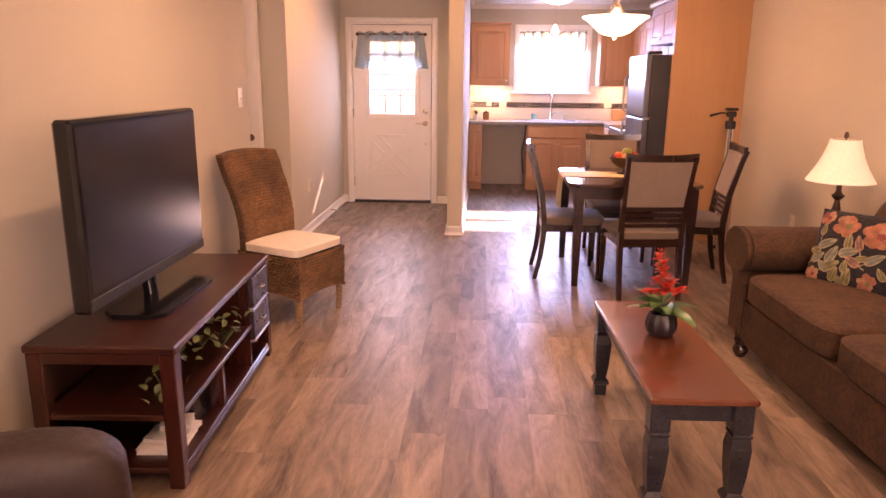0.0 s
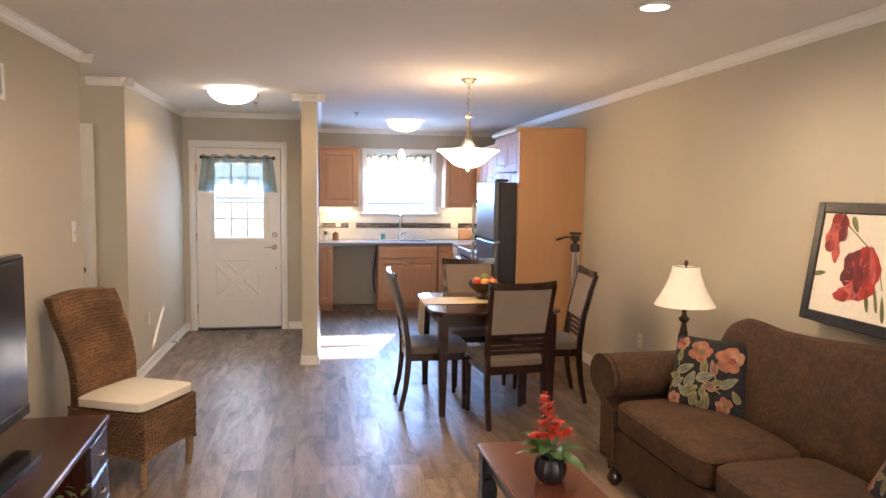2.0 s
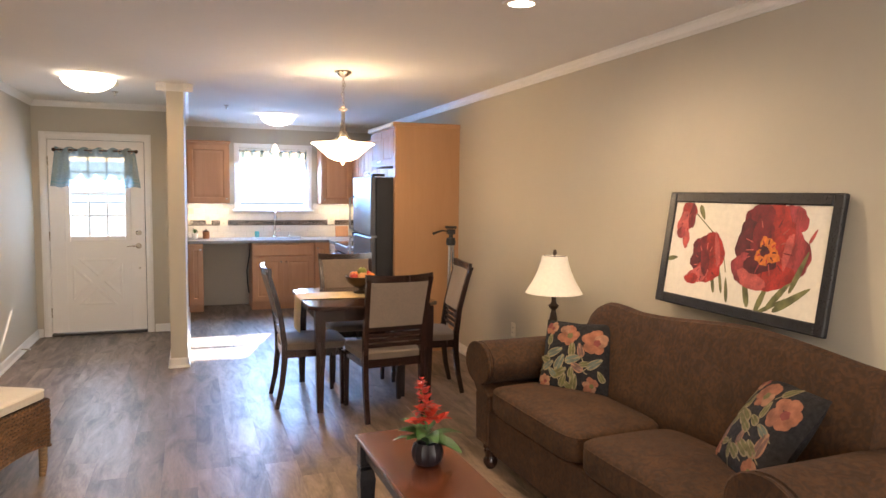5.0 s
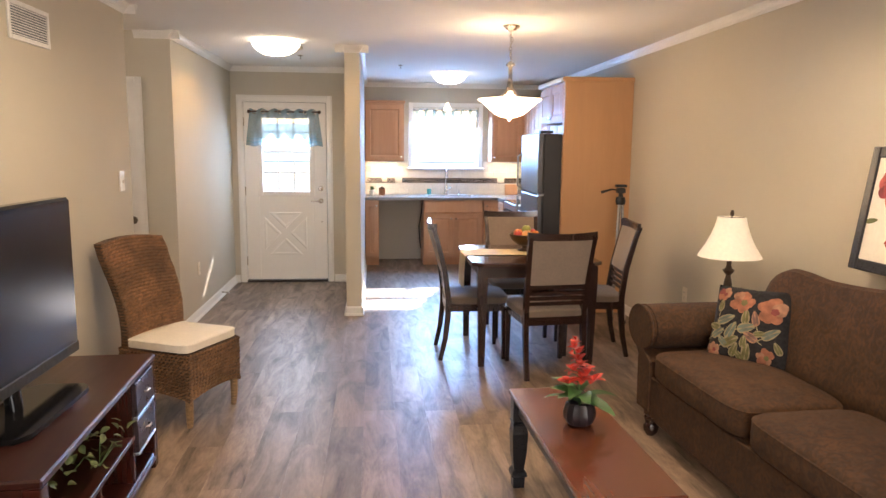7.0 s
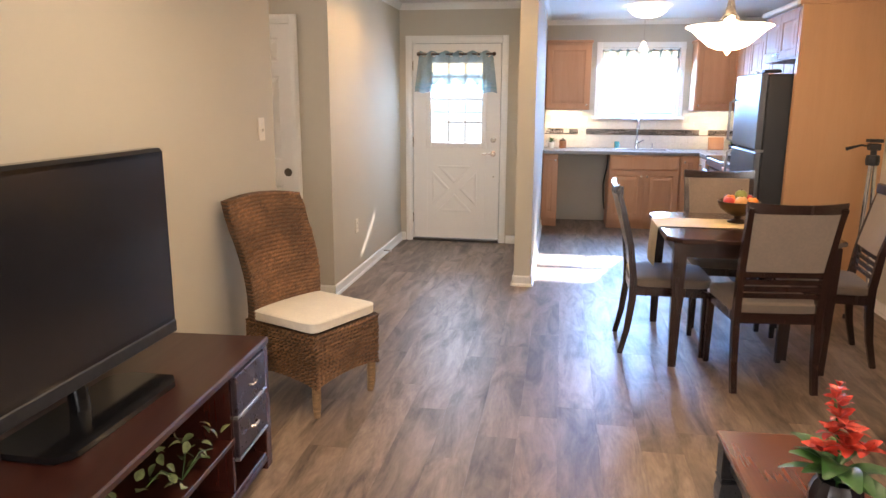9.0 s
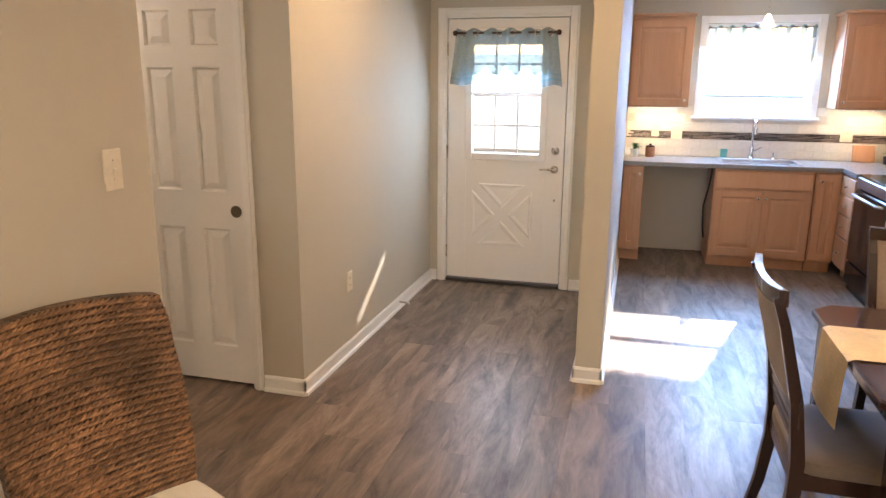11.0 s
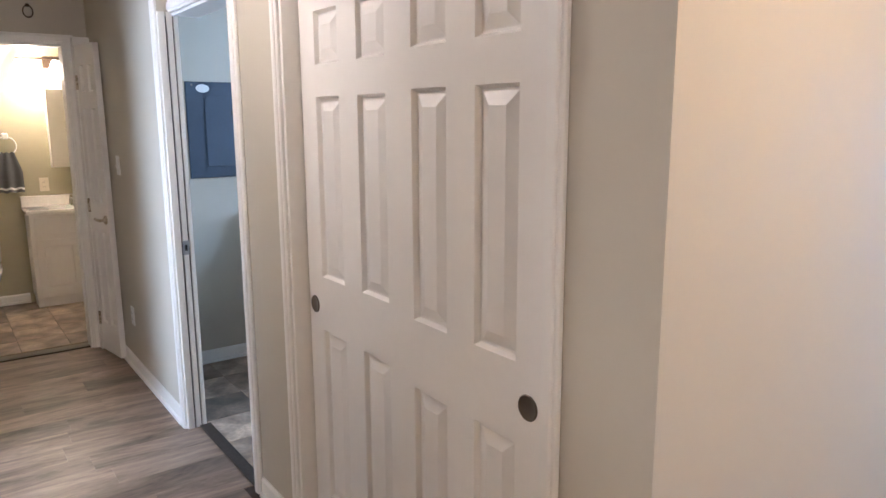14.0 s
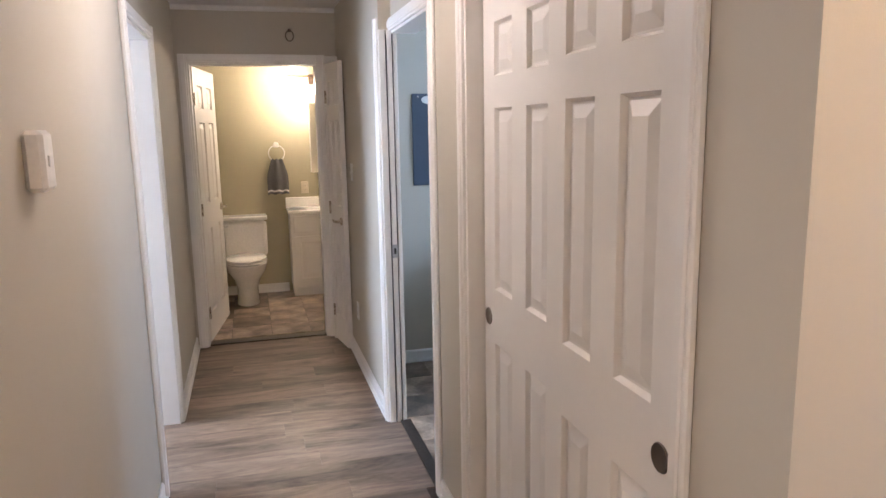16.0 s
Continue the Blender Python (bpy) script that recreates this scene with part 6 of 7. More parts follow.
def dining_chair(m):
    """Local: faces +y, back at -y."""
    c = thing("dining_chair", "dark wood dining chair with upholstered taupe seat and back", "chair", m, "chairs round the table")
    W, D = 0.205, 0.215
    for x in (-W, W):
        part("rear_leg", bar(B(), [(x, -D - 0.055, 0.0), (x, -D - 0.020, 0.16), (x, -D, 0.34), (x, -D, 0.46), (x * 1.02, -D - 0.025, 0.66), (x * 1.06, -D - 0.085, 0.90), (x * 1.08, -D - 0.115, 0.985)], [0.030, 0.032, 0.034, 0.034, 0.032, 0.030, 0.028], [0.030, 0.036, 0.042, 0.042, 0.036, 0.030, 0.026]), M_ESPRESSO, c, "curved rear leg and back post")
        part("front_leg", bar(B(), [(x, D - 0.015, 0.0), (x, D - 0.015, 0.40)], [0.028, 0.040], [0.028, 0.040]), M_ESPRESSO, c, "tapered front leg")
        part("side_rail", box(B(), x - 0.011, x + 0.011, -D + 0.01, D - 0.03, 0.365, 0.425, b=0.003), M_ESPRESSO, c)
    part("front_rail", box(B(), -W + 0.015, W - 0.015, D - 0.026, D - 0.004, 0.365, 0.425, b=0.003), M_ESPRESSO, c)
    part("rear_rail", box(B(), -W + 0.015, W - 0.015, -D - 0.010, -D + 0.012, 0.365, 0.425, b=0.003), M_ESPRESSO, c)
    part("seat", pad(B(), 0, 0.005, 0.445, W + 0.022, D + 0.018, 0.030, 7, crown=0.016, nu=40, nv=14), M_UPHOL_SHADED, c, "upholstered taupe seat", True)

    def lean(z):
        return -D - 0.025 - 0.060 * (z - 0.66) / 0.24 if z > 0.66 else -D - 0.025 * (z - 0.46) / 0.20
    for z in (0.515, 0.552, 0.589):
        part("slat", box(B(), -W, W, lean(z) - 0.009, lean(z) + 0.009, z - 0.012, z + 0.012, b=0.003), M_ESPRESSO, c)
    # curved top rail
    bm = B()
    pts = [(x / 10 * (W * 1.08 + 0.016), lean(0.985) - 0.002 - 0.022 * (1 - (x / 10) ** 2) + 0.010, 0.975 + 0.012 * (abs(x) / 10) ** 2) for x in range(-10, 11, 2)]
    prev = None
    for x, y, z in pts:
        ring = [bm.verts.new((x, y - 0.013, z - 0.026)), bm.verts.new((x, y + 0.013, z - 0.026)), bm.verts.new((x, y + 0.010, z + 0.024)), bm.verts.new((x, y - 0.016, z + 0.026))]
        if prev:
            for k in range(4):
                bm.faces.new([prev[k], prev[(k + 1) % 4], ring[(k + 1) % 4], ring[k]])
        else:
            bm.faces.new(ring)
        prev = ring
    bm.faces.new(prev)
    part("top_rail", bm, M_ESPRESSO, c, "curved top rail", True)
    part("lower_rail", box(B(), -W, W, lean(0.632) - 0.012, lean(0.632) + 0.012, 0.615, 0.650, b=0.004), M_ESPRESSO, c)

    def bk(u, v, off):
        z = 0.648 + (0.955 - 0.648) * v
        x = (u - 0.5) * 2
        return Vector((x * (W - 0.014 + 0.012 * v), lean(z) + off * (1 - 0.25 * x ** 8) - 0.018 * (1 - x * x) * v, z))
    bm = sheet(B(), lambda u, v: bk(u, v, 0.020), 14, 8)
    sheet(bm, lambda u, v: bk(u, v, -0.020), 14, 8)
    for e in (0.0, 1.0):
        sheet(bm, lambda u, v: bk(e, v, -0.020 + 0.040 * u), 2, 8)
        sheet(bm, lambda u, v: bk(u, e, -0.020 + 0.040 * v), 14, 2)
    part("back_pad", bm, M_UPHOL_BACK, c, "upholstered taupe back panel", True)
    return c


ch = dining_chair(Matrix.Translation((1.285, 4.935, 0)) @ pose(0, 0, 0, 0, 0, 6))
copy_thing(ch, Matrix.Translation((0.842, 5.365, 0)) @ pose(0, 0, 0, 0, 0, -90))
copy_thing(ch, Matrix.Translation((1.735, 5.390, 0)) @ pose(0, 0, 0, 0, 0, 84))
copy_thing(ch, Matrix.Translation((1.290, 5.935, 0)) @ pose(0, 0, 0, 0, 0, 180))

# tripod leaning by the cabinet end
tr = thing("camera_tripod", "folded silver camera tripod with a black pan head", "tripod", Matrix.Translation((2.26, 6.20, 0)))
for k, (dx, dy) in enumerate(((-0.07, -0.05), (0.07, -0.04), (0.0, 0.09))):
    lg = part("leg", tube(B(), [(dx, dy, 0.02), (dx * 0.45, dy * 0.45, 0.60)], 0.009, 8), M_CHROME, tr, "silver tube leg", True)
    part("upper_leg", tube(B(), [(dx * 0.45, dy * 0.45, 0.55), (dx * 0.22, dy * 0.22, 1.10)], 0.013, 8), M_CHROME, tr, "silver tube leg", True)
    part("rubber_foot", tube(B(), [(dx * 1.02, dy * 1.02, 0.0), (dx, dy, 0.03)], 0.013, 8), M_BLACK, lg)
part("collar", lathe(B(), [(0.0, 1.07), (0.040, 1.07), (0.044, 1.10), (0.040, 1.135), (0.020, 1.14), (0.018, 1.18), (0.0, 1.18)], seg=16), M_BLACK, tr)
part("head", boxes((-0.035, 0.035, -0.030, 0.030, 1.17, 1.215), (-0.045, 0.045, -0.035, 0.035, 1.222, 1.245), b=0.006), M_BLACK, tr, "black pan head")
part("pan_handle", tube(B(), [(-0.02, 0, 1.195), (-0.09, -0.02, 1.205), (-0.19, -0.05, 1.180)], [0.006, 0.007, 0.012], 8), M_BLACK, tr, "black pan handle", True)

# ---- kitchen ----
CF = 9.46       # face of the base cabinets


def cab_door(parent, x0, x1, z0, z1, m, knob=None, mat=M_MAPLE):
    """Raised-panel cabinet door on a face at local y=0, facing -y."""
    f = 0.055
    xs, zs = [x0, x0 + f, x1 - f, x1], [z0, z0 + f, z1 - f, z1]
    bm = panel_grid(xs, zs, [(1, 1)], -0.020)
    for a, b in (((x0, z0), (x1, z0)), ((x1, z0), (x1, z1)), ((x1, z1), (x0, z1)), ((x0, z1), (x0, z0))):
        face(bm, [(a[0], -0.020, a[1]), (b[0], -0.020, b[1]), (b[0], 0.0, b[1]), (a[0], 0.0, a[1])])
    bm.transform(m)
    d = part("door", bm, mat, parent)
    bm = raised_panel(xs[1], xs[2], zs[1], zs[2], -0.020, 1.2, 0.008, 0.030)
    bm.transform(m)
    part("door_panel", bm, mat, d)
    if knob:
        part("knob", lathe(B(), [(0.0, 0.0), (0.006, 0.0), (0.006, -0.012), (0.014, -0.018), (0.012, -0.026), (0.0, -0.028)], m=m @ pose(knob[0], -0.020, knob[1], -90, 0, 0), seg=14), M_NICKEL, d, "nickel knob", True)
    return d


def drawer_front(parent, x0, x1, z0, z1, m, knob=True):
    bm = box(B(), x0, x1, -0.020, 0.0, z0, z1, b=0.005)
    bm.transform(m)
    d = part("drawer", bm, M_MAPLE, parent)
    if knob:
        part("knob", lathe(B(), [(0.0, 0.0), (0.006, 0.0), (0.006, -0.012), (0.014, -0.018), (0.012, -0.026), (0.0, -0.028)], m=m @ pose((x0 + x1) / 2, -0.020, (z0 + z1) / 2, -90, 0, 0), seg=14), M_NICKEL, d, "nickel knob", True)


def cabinet(name, m, w, d, z0, z1, label, toe=True):
    """A carcass: local x 0..w, face at y=0, back at y=d."""
    c = thing(name, label, "cabinet")
    bm = box(B(), 0.001, w - 0.001, 0.0, d, z0 + (0.10 if toe else 0), z1, b=0.002)
    if toe:
        box(bm, 0.002, w - 0.002, 0.065, d, z0, z0 + 0.10)
    bm.transform(m)
    part("body", bm, M_MAPLE, c)
    return c


F = Matrix.Translation
m = F((-0.028, CF, 0))
c = cabinet("base_cabinet", m, 0.183, 0.585, 0, 0.872, "narrow maple base cabinet beside the dishwasher space")
cab_door(c, 0.010, 0.173, 0.125, 0.855, m, (0.150, 0.80))
m = F((0.745, CF, 0))
c = cabinet("sink_cabinet", m, 0.795, 0.585, 0, 0.872, "maple sink base cabinet with two raised-panel doors")
bm = box(B(), 0.015, 0.780, -0.020, 0.0, 0.710, 0.855, b=0.005)
bm.transform(m)
part("false_drawer", bm, M_MAPLE, c)
cab_door(c, 0.015, 0.393, 0.125, 0.690, m, (0.365, 0.630))
cab_door(c, 0.402, 0.780, 0.125, 0.690, m, (0.430, 0.630))
m = F((1.545, CF, 0))
c = cabinet("corner_cabinet", m, 0.20, 0.585, 0, 0.872, "narrow maple corner base cabinet")
cab_door(c, 0.012, 0.188, 0.125, 0.855, m, (0.04, 0.80))
# dishwasher space: bare wall behind with a hose
ds = thing("drain_hose", "black hose hanging in the empty dishwasher space", "hose")
part("hose", tube(B(), [(0.735, 9.60, 0.86), (0.730, 9.64, 0.72), (0.70, 9.72, 0.50), (0.715, 9.80, 0.30), (0.735, 9.85, 0.18)], 0.008, 8), M_BLACK, ds, "", True)
# east run: faces -x
RX = 1.760
mr = F((RX, CF - 0.002, 0)) @ pose(0, 0, 0, 0, 0, -90)
c = cabinet("drawer_cabinet", mr, 0.40, 0.680, 0, 0.872, "maple base cabinet with a stack of drawers")
for z0, z1 in ((0.125, 0.36), (0.372, 0.545), (0.557, 0.70), (0.712, 0.855)):
    drawer_front(c, 0.015, 0.385, z0, z1, mr)
# stove
SY_A, SY_B = 8.29, 9.05
st = thing("stove", "black and steel freestanding electric range", "stove")
part("body", box(B(), RX + 0.01, EX - 0.02, SY_A, SY_B, 0.0, 0.900, b=0.004), M_BLACK, st)
part("cooktop", box(B(), RX - 0.01, EX - 0.06, SY_A, SY_B, 0.900, 0.915, b=0.004), M_BLACKGLOSS, st, "black glass cooktop")
od = part("oven_door", box(B(), RX - 0.022, RX + 0.008, SY_A + 0.01, SY_B - 0.01, 0.24, 0.80, b=0.006), M_BLACKGLOSS, st, "black glass oven door")
bm = tube(B(), [(RX - 0.022, SY_A + 0.07, 0.765), (RX - 0.060, SY_A + 0.08, 0.765), (RX - 0.060, SY_B - 0.08, 0.765), (RX - 0.022, SY_B - 0.07, 0.765)], 0.011, 10)
part("handle", bm, M_STEEL, od, "steel bar handle", True)
part("fascia", box(B(), RX - 0.018, RX + 0.008, SY_A + 0.01, SY_B - 0.01, 0.815, 0.895, b=0.004), M_STEEL, st, "steel front strip")
part("bottom_drawer", box(B(), RX - 0.020, RX + 0.008, SY_A + 0.01, SY_B - 0.01, 0.06, 0.225, b=0.005), M_BLACKGLOSS, st)
part("control_panel", box(B(), EX - 0.07, EX - 0.02, SY_A, SY_B, 0.900, 1.08, b=0.006), M_STEEL, st, "steel control panel")
mr2 = F((RX, SY_A - 0.002, 0)) @ pose(0, 0, 0, 0, 0, -90)
c = cabinet("base_cabinet", mr2, 0.74, 0.680, 0, 0.872, "maple base cabinet between the fridge and the range")
cab_door(c, 0.010, 0.365, 0.125, 0.690, mr2, (0.34, 0.63))
cab_door(c, 0.375, 0.730, 0.125, 0.690, mr2, (0.40, 0.63))
drawer_front(c, 0.010, 0.365, 0.705, 0.855, mr2)
drawer_front(c, 0.375, 0.730, 0.705, 0.855, mr2)
# worktop in one piece round the corner, with a hole for the sink
SK0, SK1, SKF, SKB = 0.800, 1.440, 9.56, 9.90
bm = B()
for r in ((-0.028, SK0, 9.435, KIT_Y - 0.001), (SK1, EX - 0.001, 9.435, KIT_Y - 0.001), (SK0, SK1, 9.435, SKF), (SK0, SK1, SKB, KIT_Y - 0.001), (RX - 0.025, EX - 0.001, SY_B + 0.002, 9.435), (RX - 0.025, EX - 0.001, 7.55, SY_A - 0.002)):
    box(bm, *r, 0.874, 0.912, b=0.003)
solid("worktop", bm, M_COUNTER, "grey laminate worktop round the kitchen corner", "worktop")
sk = thing("kitchen_sink", "stainless drop-in kitchen sink in the worktop", "sink")
bm = B()
for r in ((SK0 - 0.012, SK1 + 0.012, SKF - 0.012, SKF + 0.020), (SK0 - 0.012, SK1 + 0.012, SKB - 0.03, SKB + 0.04), (SK0 - 0.012, SK0 + 0.020, SKF, SKB), (SK1 - 0.020, SK1 + 0.012, SKF, SKB)):
    box(bm, *r, 0.913, 0.920, b=0.003)
part("rim", bm, M_STEEL, sk)
bm = B()
for x0, x1, y0, y1, z0, z1 in ((SK0 + 0.018, SK1 - 0.018, SKF + 0.018, SKB - 0.03, 0.745, 0.750), (SK0 + 0.016, SK0 + 0.020, SKF + 0.018, SKB - 0.03, 0.75, 0.914), (SK1 - 0.020, SK1 - 0.016, SKF + 0.018, SKB - 0.03, 0.75, 0.914), (SK0 + 0.02, SK1 - 0.02, SKF + 0.016, SKF + 0.020, 0.75, 0.914), (SK0 + 0.02, SK1 - 0.02, SKB - 0.032, SKB - 0.028, 0.75, 0.914)):
    box(bm, x0, x1, y0, y1, z0, z1)
part("basin", bm, M_STEEL, sk)
fa = thing("kitchen_faucet", "tall chrome gooseneck kitchen faucet", "faucet", pose(1.085, 9.915, 0.921))
part("body", lathe(B(), [(0.0, 0.0), (0.030, 0.0), (0.028, 0.010), (0.020, 0.016), (0.018, 0.10), (0.016, 0.12), (0.0, 0.12)], seg=16), M_CHROME, fa, "", True)
part("spout", tube(B(), [(0, 0, 0.10), (0, 0, 0.25), (0, -0.015, 0.31), (0, -0.06, 0.345), (0, -0.115, 0.335), (0, -0.145, 0.285), (0, -0.148, 0.23)], [0.012, 0.012, 0.012, 0.012, 0.012, 0.013, 0.015], 12), M_CHROME, fa, "arched chrome spout", True)
part("handle", tube(B(), [(0.015, 0, 0.07), (0.045, 0, 0.085), (0.085, 0, 0.105)], [0.010, 0.008, 0.006], 8), M_CHROME, fa, "", True)
sp = thing("soap_pump", "small chrome soap pump by the sink", "soap pump", pose(1.27, 9.92, 0.921))
part("pump", lathe(B(), [(0.0, 0.0), (0.016, 0.0), (0.012, 0.010), (0.006, 0.014), (0.006, 0.05), (0.012, 0.055), (0.0, 0.06)], seg=12), M_CHROME, sp, "", True)
gb = thing("teal_cup", "small teal glass cup on the worktop", "cup", pose(0.855, 9.955, 0.913))
part("cup", lathe(B(), [(0.0, 0.0), (0.026, 0.0), (0.032, 0.06), (0.030, 0.085), (0.027, 0.085), (0.025, 0.01), (0.0, 0.01)], seg=16), material("teal_glass", (0.12, 0.42, 0.42), 0.15), gb, "", True)

# upper cabinets
UB, UT = 1.378, 2.150
m = F((-0.028, 9.73, 0))
c = cabinet("wall_cabinet", m, 0.525, 0.318, UB, UT, "maple wall cabinet with one raised-panel door by the window", False)
cab_door(c, 0.015, 0.510, UB + 0.012, UT - 0.030, m, (0.485, UB + 0.06))
part("cornice", boxes((-0.026, 0.512, 9.700, 10.048, UT - 0.002, UT + 0.030), b=0.008), M_MAPLE, c)
m = F((1.680, 9.73, 0))
c = cabinet("wall_cabinet", m, 0.44, 0.318, UB, UT, "maple wall cabinet near the kitchen corner", False)
cab_door(c, 0.015, 0.425, UB + 0.012, UT - 0.030, m, (0.045, UB + 0.06))
part("cornice", boxes((1.665, 2.12, 9.700, 10.048, UT - 0.002, UT + 0.030), b=0.008), M_MAPLE, c)
UX = 2.122
for y1, w, z0, lab in ((9.728, 0.66, UB, "maple wall cabinet in the kitchen corner"), (9.064, 0.76, 1.72, "short maple wall cabinet over the range"), (8.300, 0.72, UB, "maple wall cabinet beside the fridge")):
    mm = F((UX, y1, 0)) @ pose(0, 0, 0, 0, 0, -90)
    c = cabinet("wall_cabinet", mm, w, 0.318, z0, UT, lab, False)
    cab_door(c, 0.012, w / 2 - 0.004, z0 + 0.012, UT - 0.030, mm, (w / 2 - 0.03, z0 + 0.05))
    cab_door(c, w / 2 + 0.004, w - 0.012, z0 + 0.012, UT - 0.030, mm, (w / 2 + 0.03, z0 + 0.05))
    part("cornice", boxes((UX - 0.030, EX - 0.002, y1 - w + 0.001, y1 - 0.001, UT - 0.002, UT + 0.030), b=0.008), M_MAPLE, c)
# fridge surround
FX = 1.835
sd = thing("fridge_end_panel", "tall oak veneer end panel beside the fridge", "cabinet panel")
part("panel", box(B(), FX, EX - 0.002, 6.590, 6.612, 0.0, 2.185, b=0.002), M_PANEL, sd)
part("face_strip", box(B(), FX - 0.002, FX + 0.018, 6.613, 6.640, 0.0, 2.185, b=0.002), M_PANEL, sd)
part("top_moulding", box(B(), FX - 0.025, EX - 0.002, 6.572, 6.589, 2.165, 2.205, b=0.006), M_PANEL, sd)
mm = F((FX + 0.020, 7.560, 0)) @ pose(0, 0, 0, 0, 0, -90)
c = cabinet("over_fridge_cabinet", mm, 0.915, 0.59, 1.800, 2.165, "maple cabinet over the fridge", False)
cab_door(c, 0.020, 0.452, 1.812, 2.140, mm, (0.425, 1.85))
cab_door(c, 0.462, 0.895, 1.812, 2.140, mm, (0.49, 1.85))
part("cornice", boxes((FX - 0.030, EX - 0.004, 6.642, 7.560, 2.166, 2.206), b=0.008), M_TRIM, c)
fg = thing("refrigerator", "stainless top-freezer refrigerator with dark sides", "refrigerator")
RF, RY0, RY1 = 1.620, 6.665, 7.430
part("body", box(B(), RF + 0.055, EX - 0.04, RY0, RY1, 0.02, 1.690, b=0.006), M_FRIDGESIDE, fg, "dark textured cabinet")
for z0, z1, hz0, hz1 in ((0.10, 1.115, 0.70, 1.085), (1.130, 1.695, 1.155, 1.50)):
    d = part("door", box(B(), RF, RF + 0.052, RY0 + 0.002, RY1 - 0.002, z0, z1, b=0.010), M_FRIDGE, fg, "stainless door")
    part("handle", tube(B(), [(RF, RY1 - 0.05, hz0), (RF - 0.045, RY1 - 0.05, hz0 + 0.02), (RF - 0.045, RY1 - 0.05, hz1 - 0.02), (RF, RY1 - 0.05, hz1)], 0.011, 10), M_STEEL, d, "steel bar handle", True)
    part("gasket", box(B(), RF + 0.052, RF + 0.056, RY0 + 0.008, RY1 - 0.008, z0 + 0.005, z1 - 0.005), M_BLACK, d)
part("hinge_cover", box(B(), RF + 0.02, RF + 0.14, RY0 + 0.01, RY0 + 0.09, 1.696, 1.720, b=0.006), M_BLACK, fg)
part("hinge_bracket", box(B(), RF + 0.005, RF + 0.06, RY0 - 0.006, RY0 + 0.03, 1.112, 1.133, b=0.002), M_STEEL, fg)
part("grille", box(B(), RF + 0.03, RF + 0.055, RY0 + 0.01, RY1 - 0.01, 0.0, 0.095, b=0.003), M_BLACK, fg)

# backsplash tiles and mosaic band
bs = structure("backsplash", boxes((-0.028, KW0 - 0.07, KIT_Y - 0.004, KIT_Y - 0.0005, 0.913, UB), (KW0 - 0.07, KW1 + 0.07, KIT_Y - 0.004, KIT_Y - 0.0005, 0.913, KWB - 0.04), (KW1 + 0.07, EX, KIT_Y - 0.004, KIT_Y - 0.0005, 0.913, UB)), M_SPLASHJOINT, "white tiled backsplash with a dark mosaic band", "backsplash")
tl = box(B(), -0.0735, 0.0735, -0.006, 0.0, -0.0365, 0.0365, b=0.002)
tile0 = mesh_object("tile", tl, M_SPLASH)
tile_me = tile0.data
bpy.data.objects.remove(tile0)
for row, z in enumerate((0.952, 1.028, 1.190, 1.266, 1.342)):
    for k in range(17):
        x = 0.046 + k * 0.150 + (0.075 if row % 2 else 0)
        if x > EX - 0.08 or (z > 1.25 and KW0 - 0.15 < x < KW1 + 0.15):
            continue
        o = new("tile", tile_me)
        o.parent, o.location = bs, (x, KIT_Y - 0.004, z)
mt = box(B(), -0.046, 0.046, -0.006, 0.0, -0.0058, 0.0058, b=0.0012)
mos0 = mesh_object("mosaic_tile", mt, M_MOSAIC)
mos_me = mos0.data
bpy.data.objects.remove(mos0)
for row in range(5):
    for k in range(27):
        x = 0.020 + k * 0.0950 + (0.0, 0.047, 0.018, 0.066, 0.033)[row]
        if x > EX - 0.05:
            continue
        o = new("mosaic_tile", mos_me)
        o.parent, o.location = bs, (x, KIT_Y - 0.004, 1.082 + row * 0.0138)
for x, z in ((0.431, 1.128), (1.875, 1.140), (0.238, 1.150)):
    plate("wall_outlet", pose(x, KIT_Y - 0.0105, z), "ivory outlet on the backsplash", w=0.10 if x > 0.3 else 0.07)
# plants and jar on the worktop
pl = thing("succulent_pot", "small green succulent in a white pot on the worktop", "plant", pose(0.060, 9.82, 0.913))
part("pot", lathe(B(), [(0.0, 0.0), (0.034, 0.0), (0.042, 0.075), (0.038, 0.075), (0.036, 0.06), (0.0, 0.06)], seg=18), M_PORCELAIN, pl, "white pot", True)
me = leaf_mesh(0.085, 0.022, 0.6)
for k in range(18):
    leaf(me, M_LEAF, pl, pose(0, 0, 0.065, 0, -rnd.uniform(15, 75), k * 47 + rnd.uniform(-10, 10)))
jr = thing("candle_jar", "brown candle jar with a lid on the worktop", "candle", pose(0.200, 9.86, 0.913))
part("jar", lathe(B(), [(0.0, 0.0), (0.042, 0.0), (0.044, 0.005), (0.044, 0.085), (0.038, 0.092), (0.0, 0.092)], seg=20), material("brown_candle", (0.36, 0.15, 0.07), 0.3), jr, "", True)
part("lid", lathe(B(), [(0.0, 0.093), (0.040, 0.093), (0.040, 0.103), (0.012, 0.108), (0.010, 0.122), (0.0, 0.124)], seg=20), M_BRONZE, jr, "", True)
cb = thing("cutting_board", "small wooden board leaning at the worktop corner", "board", pose(2.02, 9.985, 0.914, -12, 0, 0))
part("board", box(B(), -0.09, 0.09, -0.010, 0.010, 0.0, 0.15, b=0.006), M_MAPLE, cb)
pl = thing("leafy_pot", "small leafy plant at the end of the worktop", "plant", pose(2.18, 9.86, 0.913))
part("pot", lathe(B(), [(0.0, 0.0), (0.036, 0.0), (0.044, 0.07), (0.040, 0.07), (0.036, 0.055), (0.0, 0.055)], seg=18), M_POT, pl, "", True)
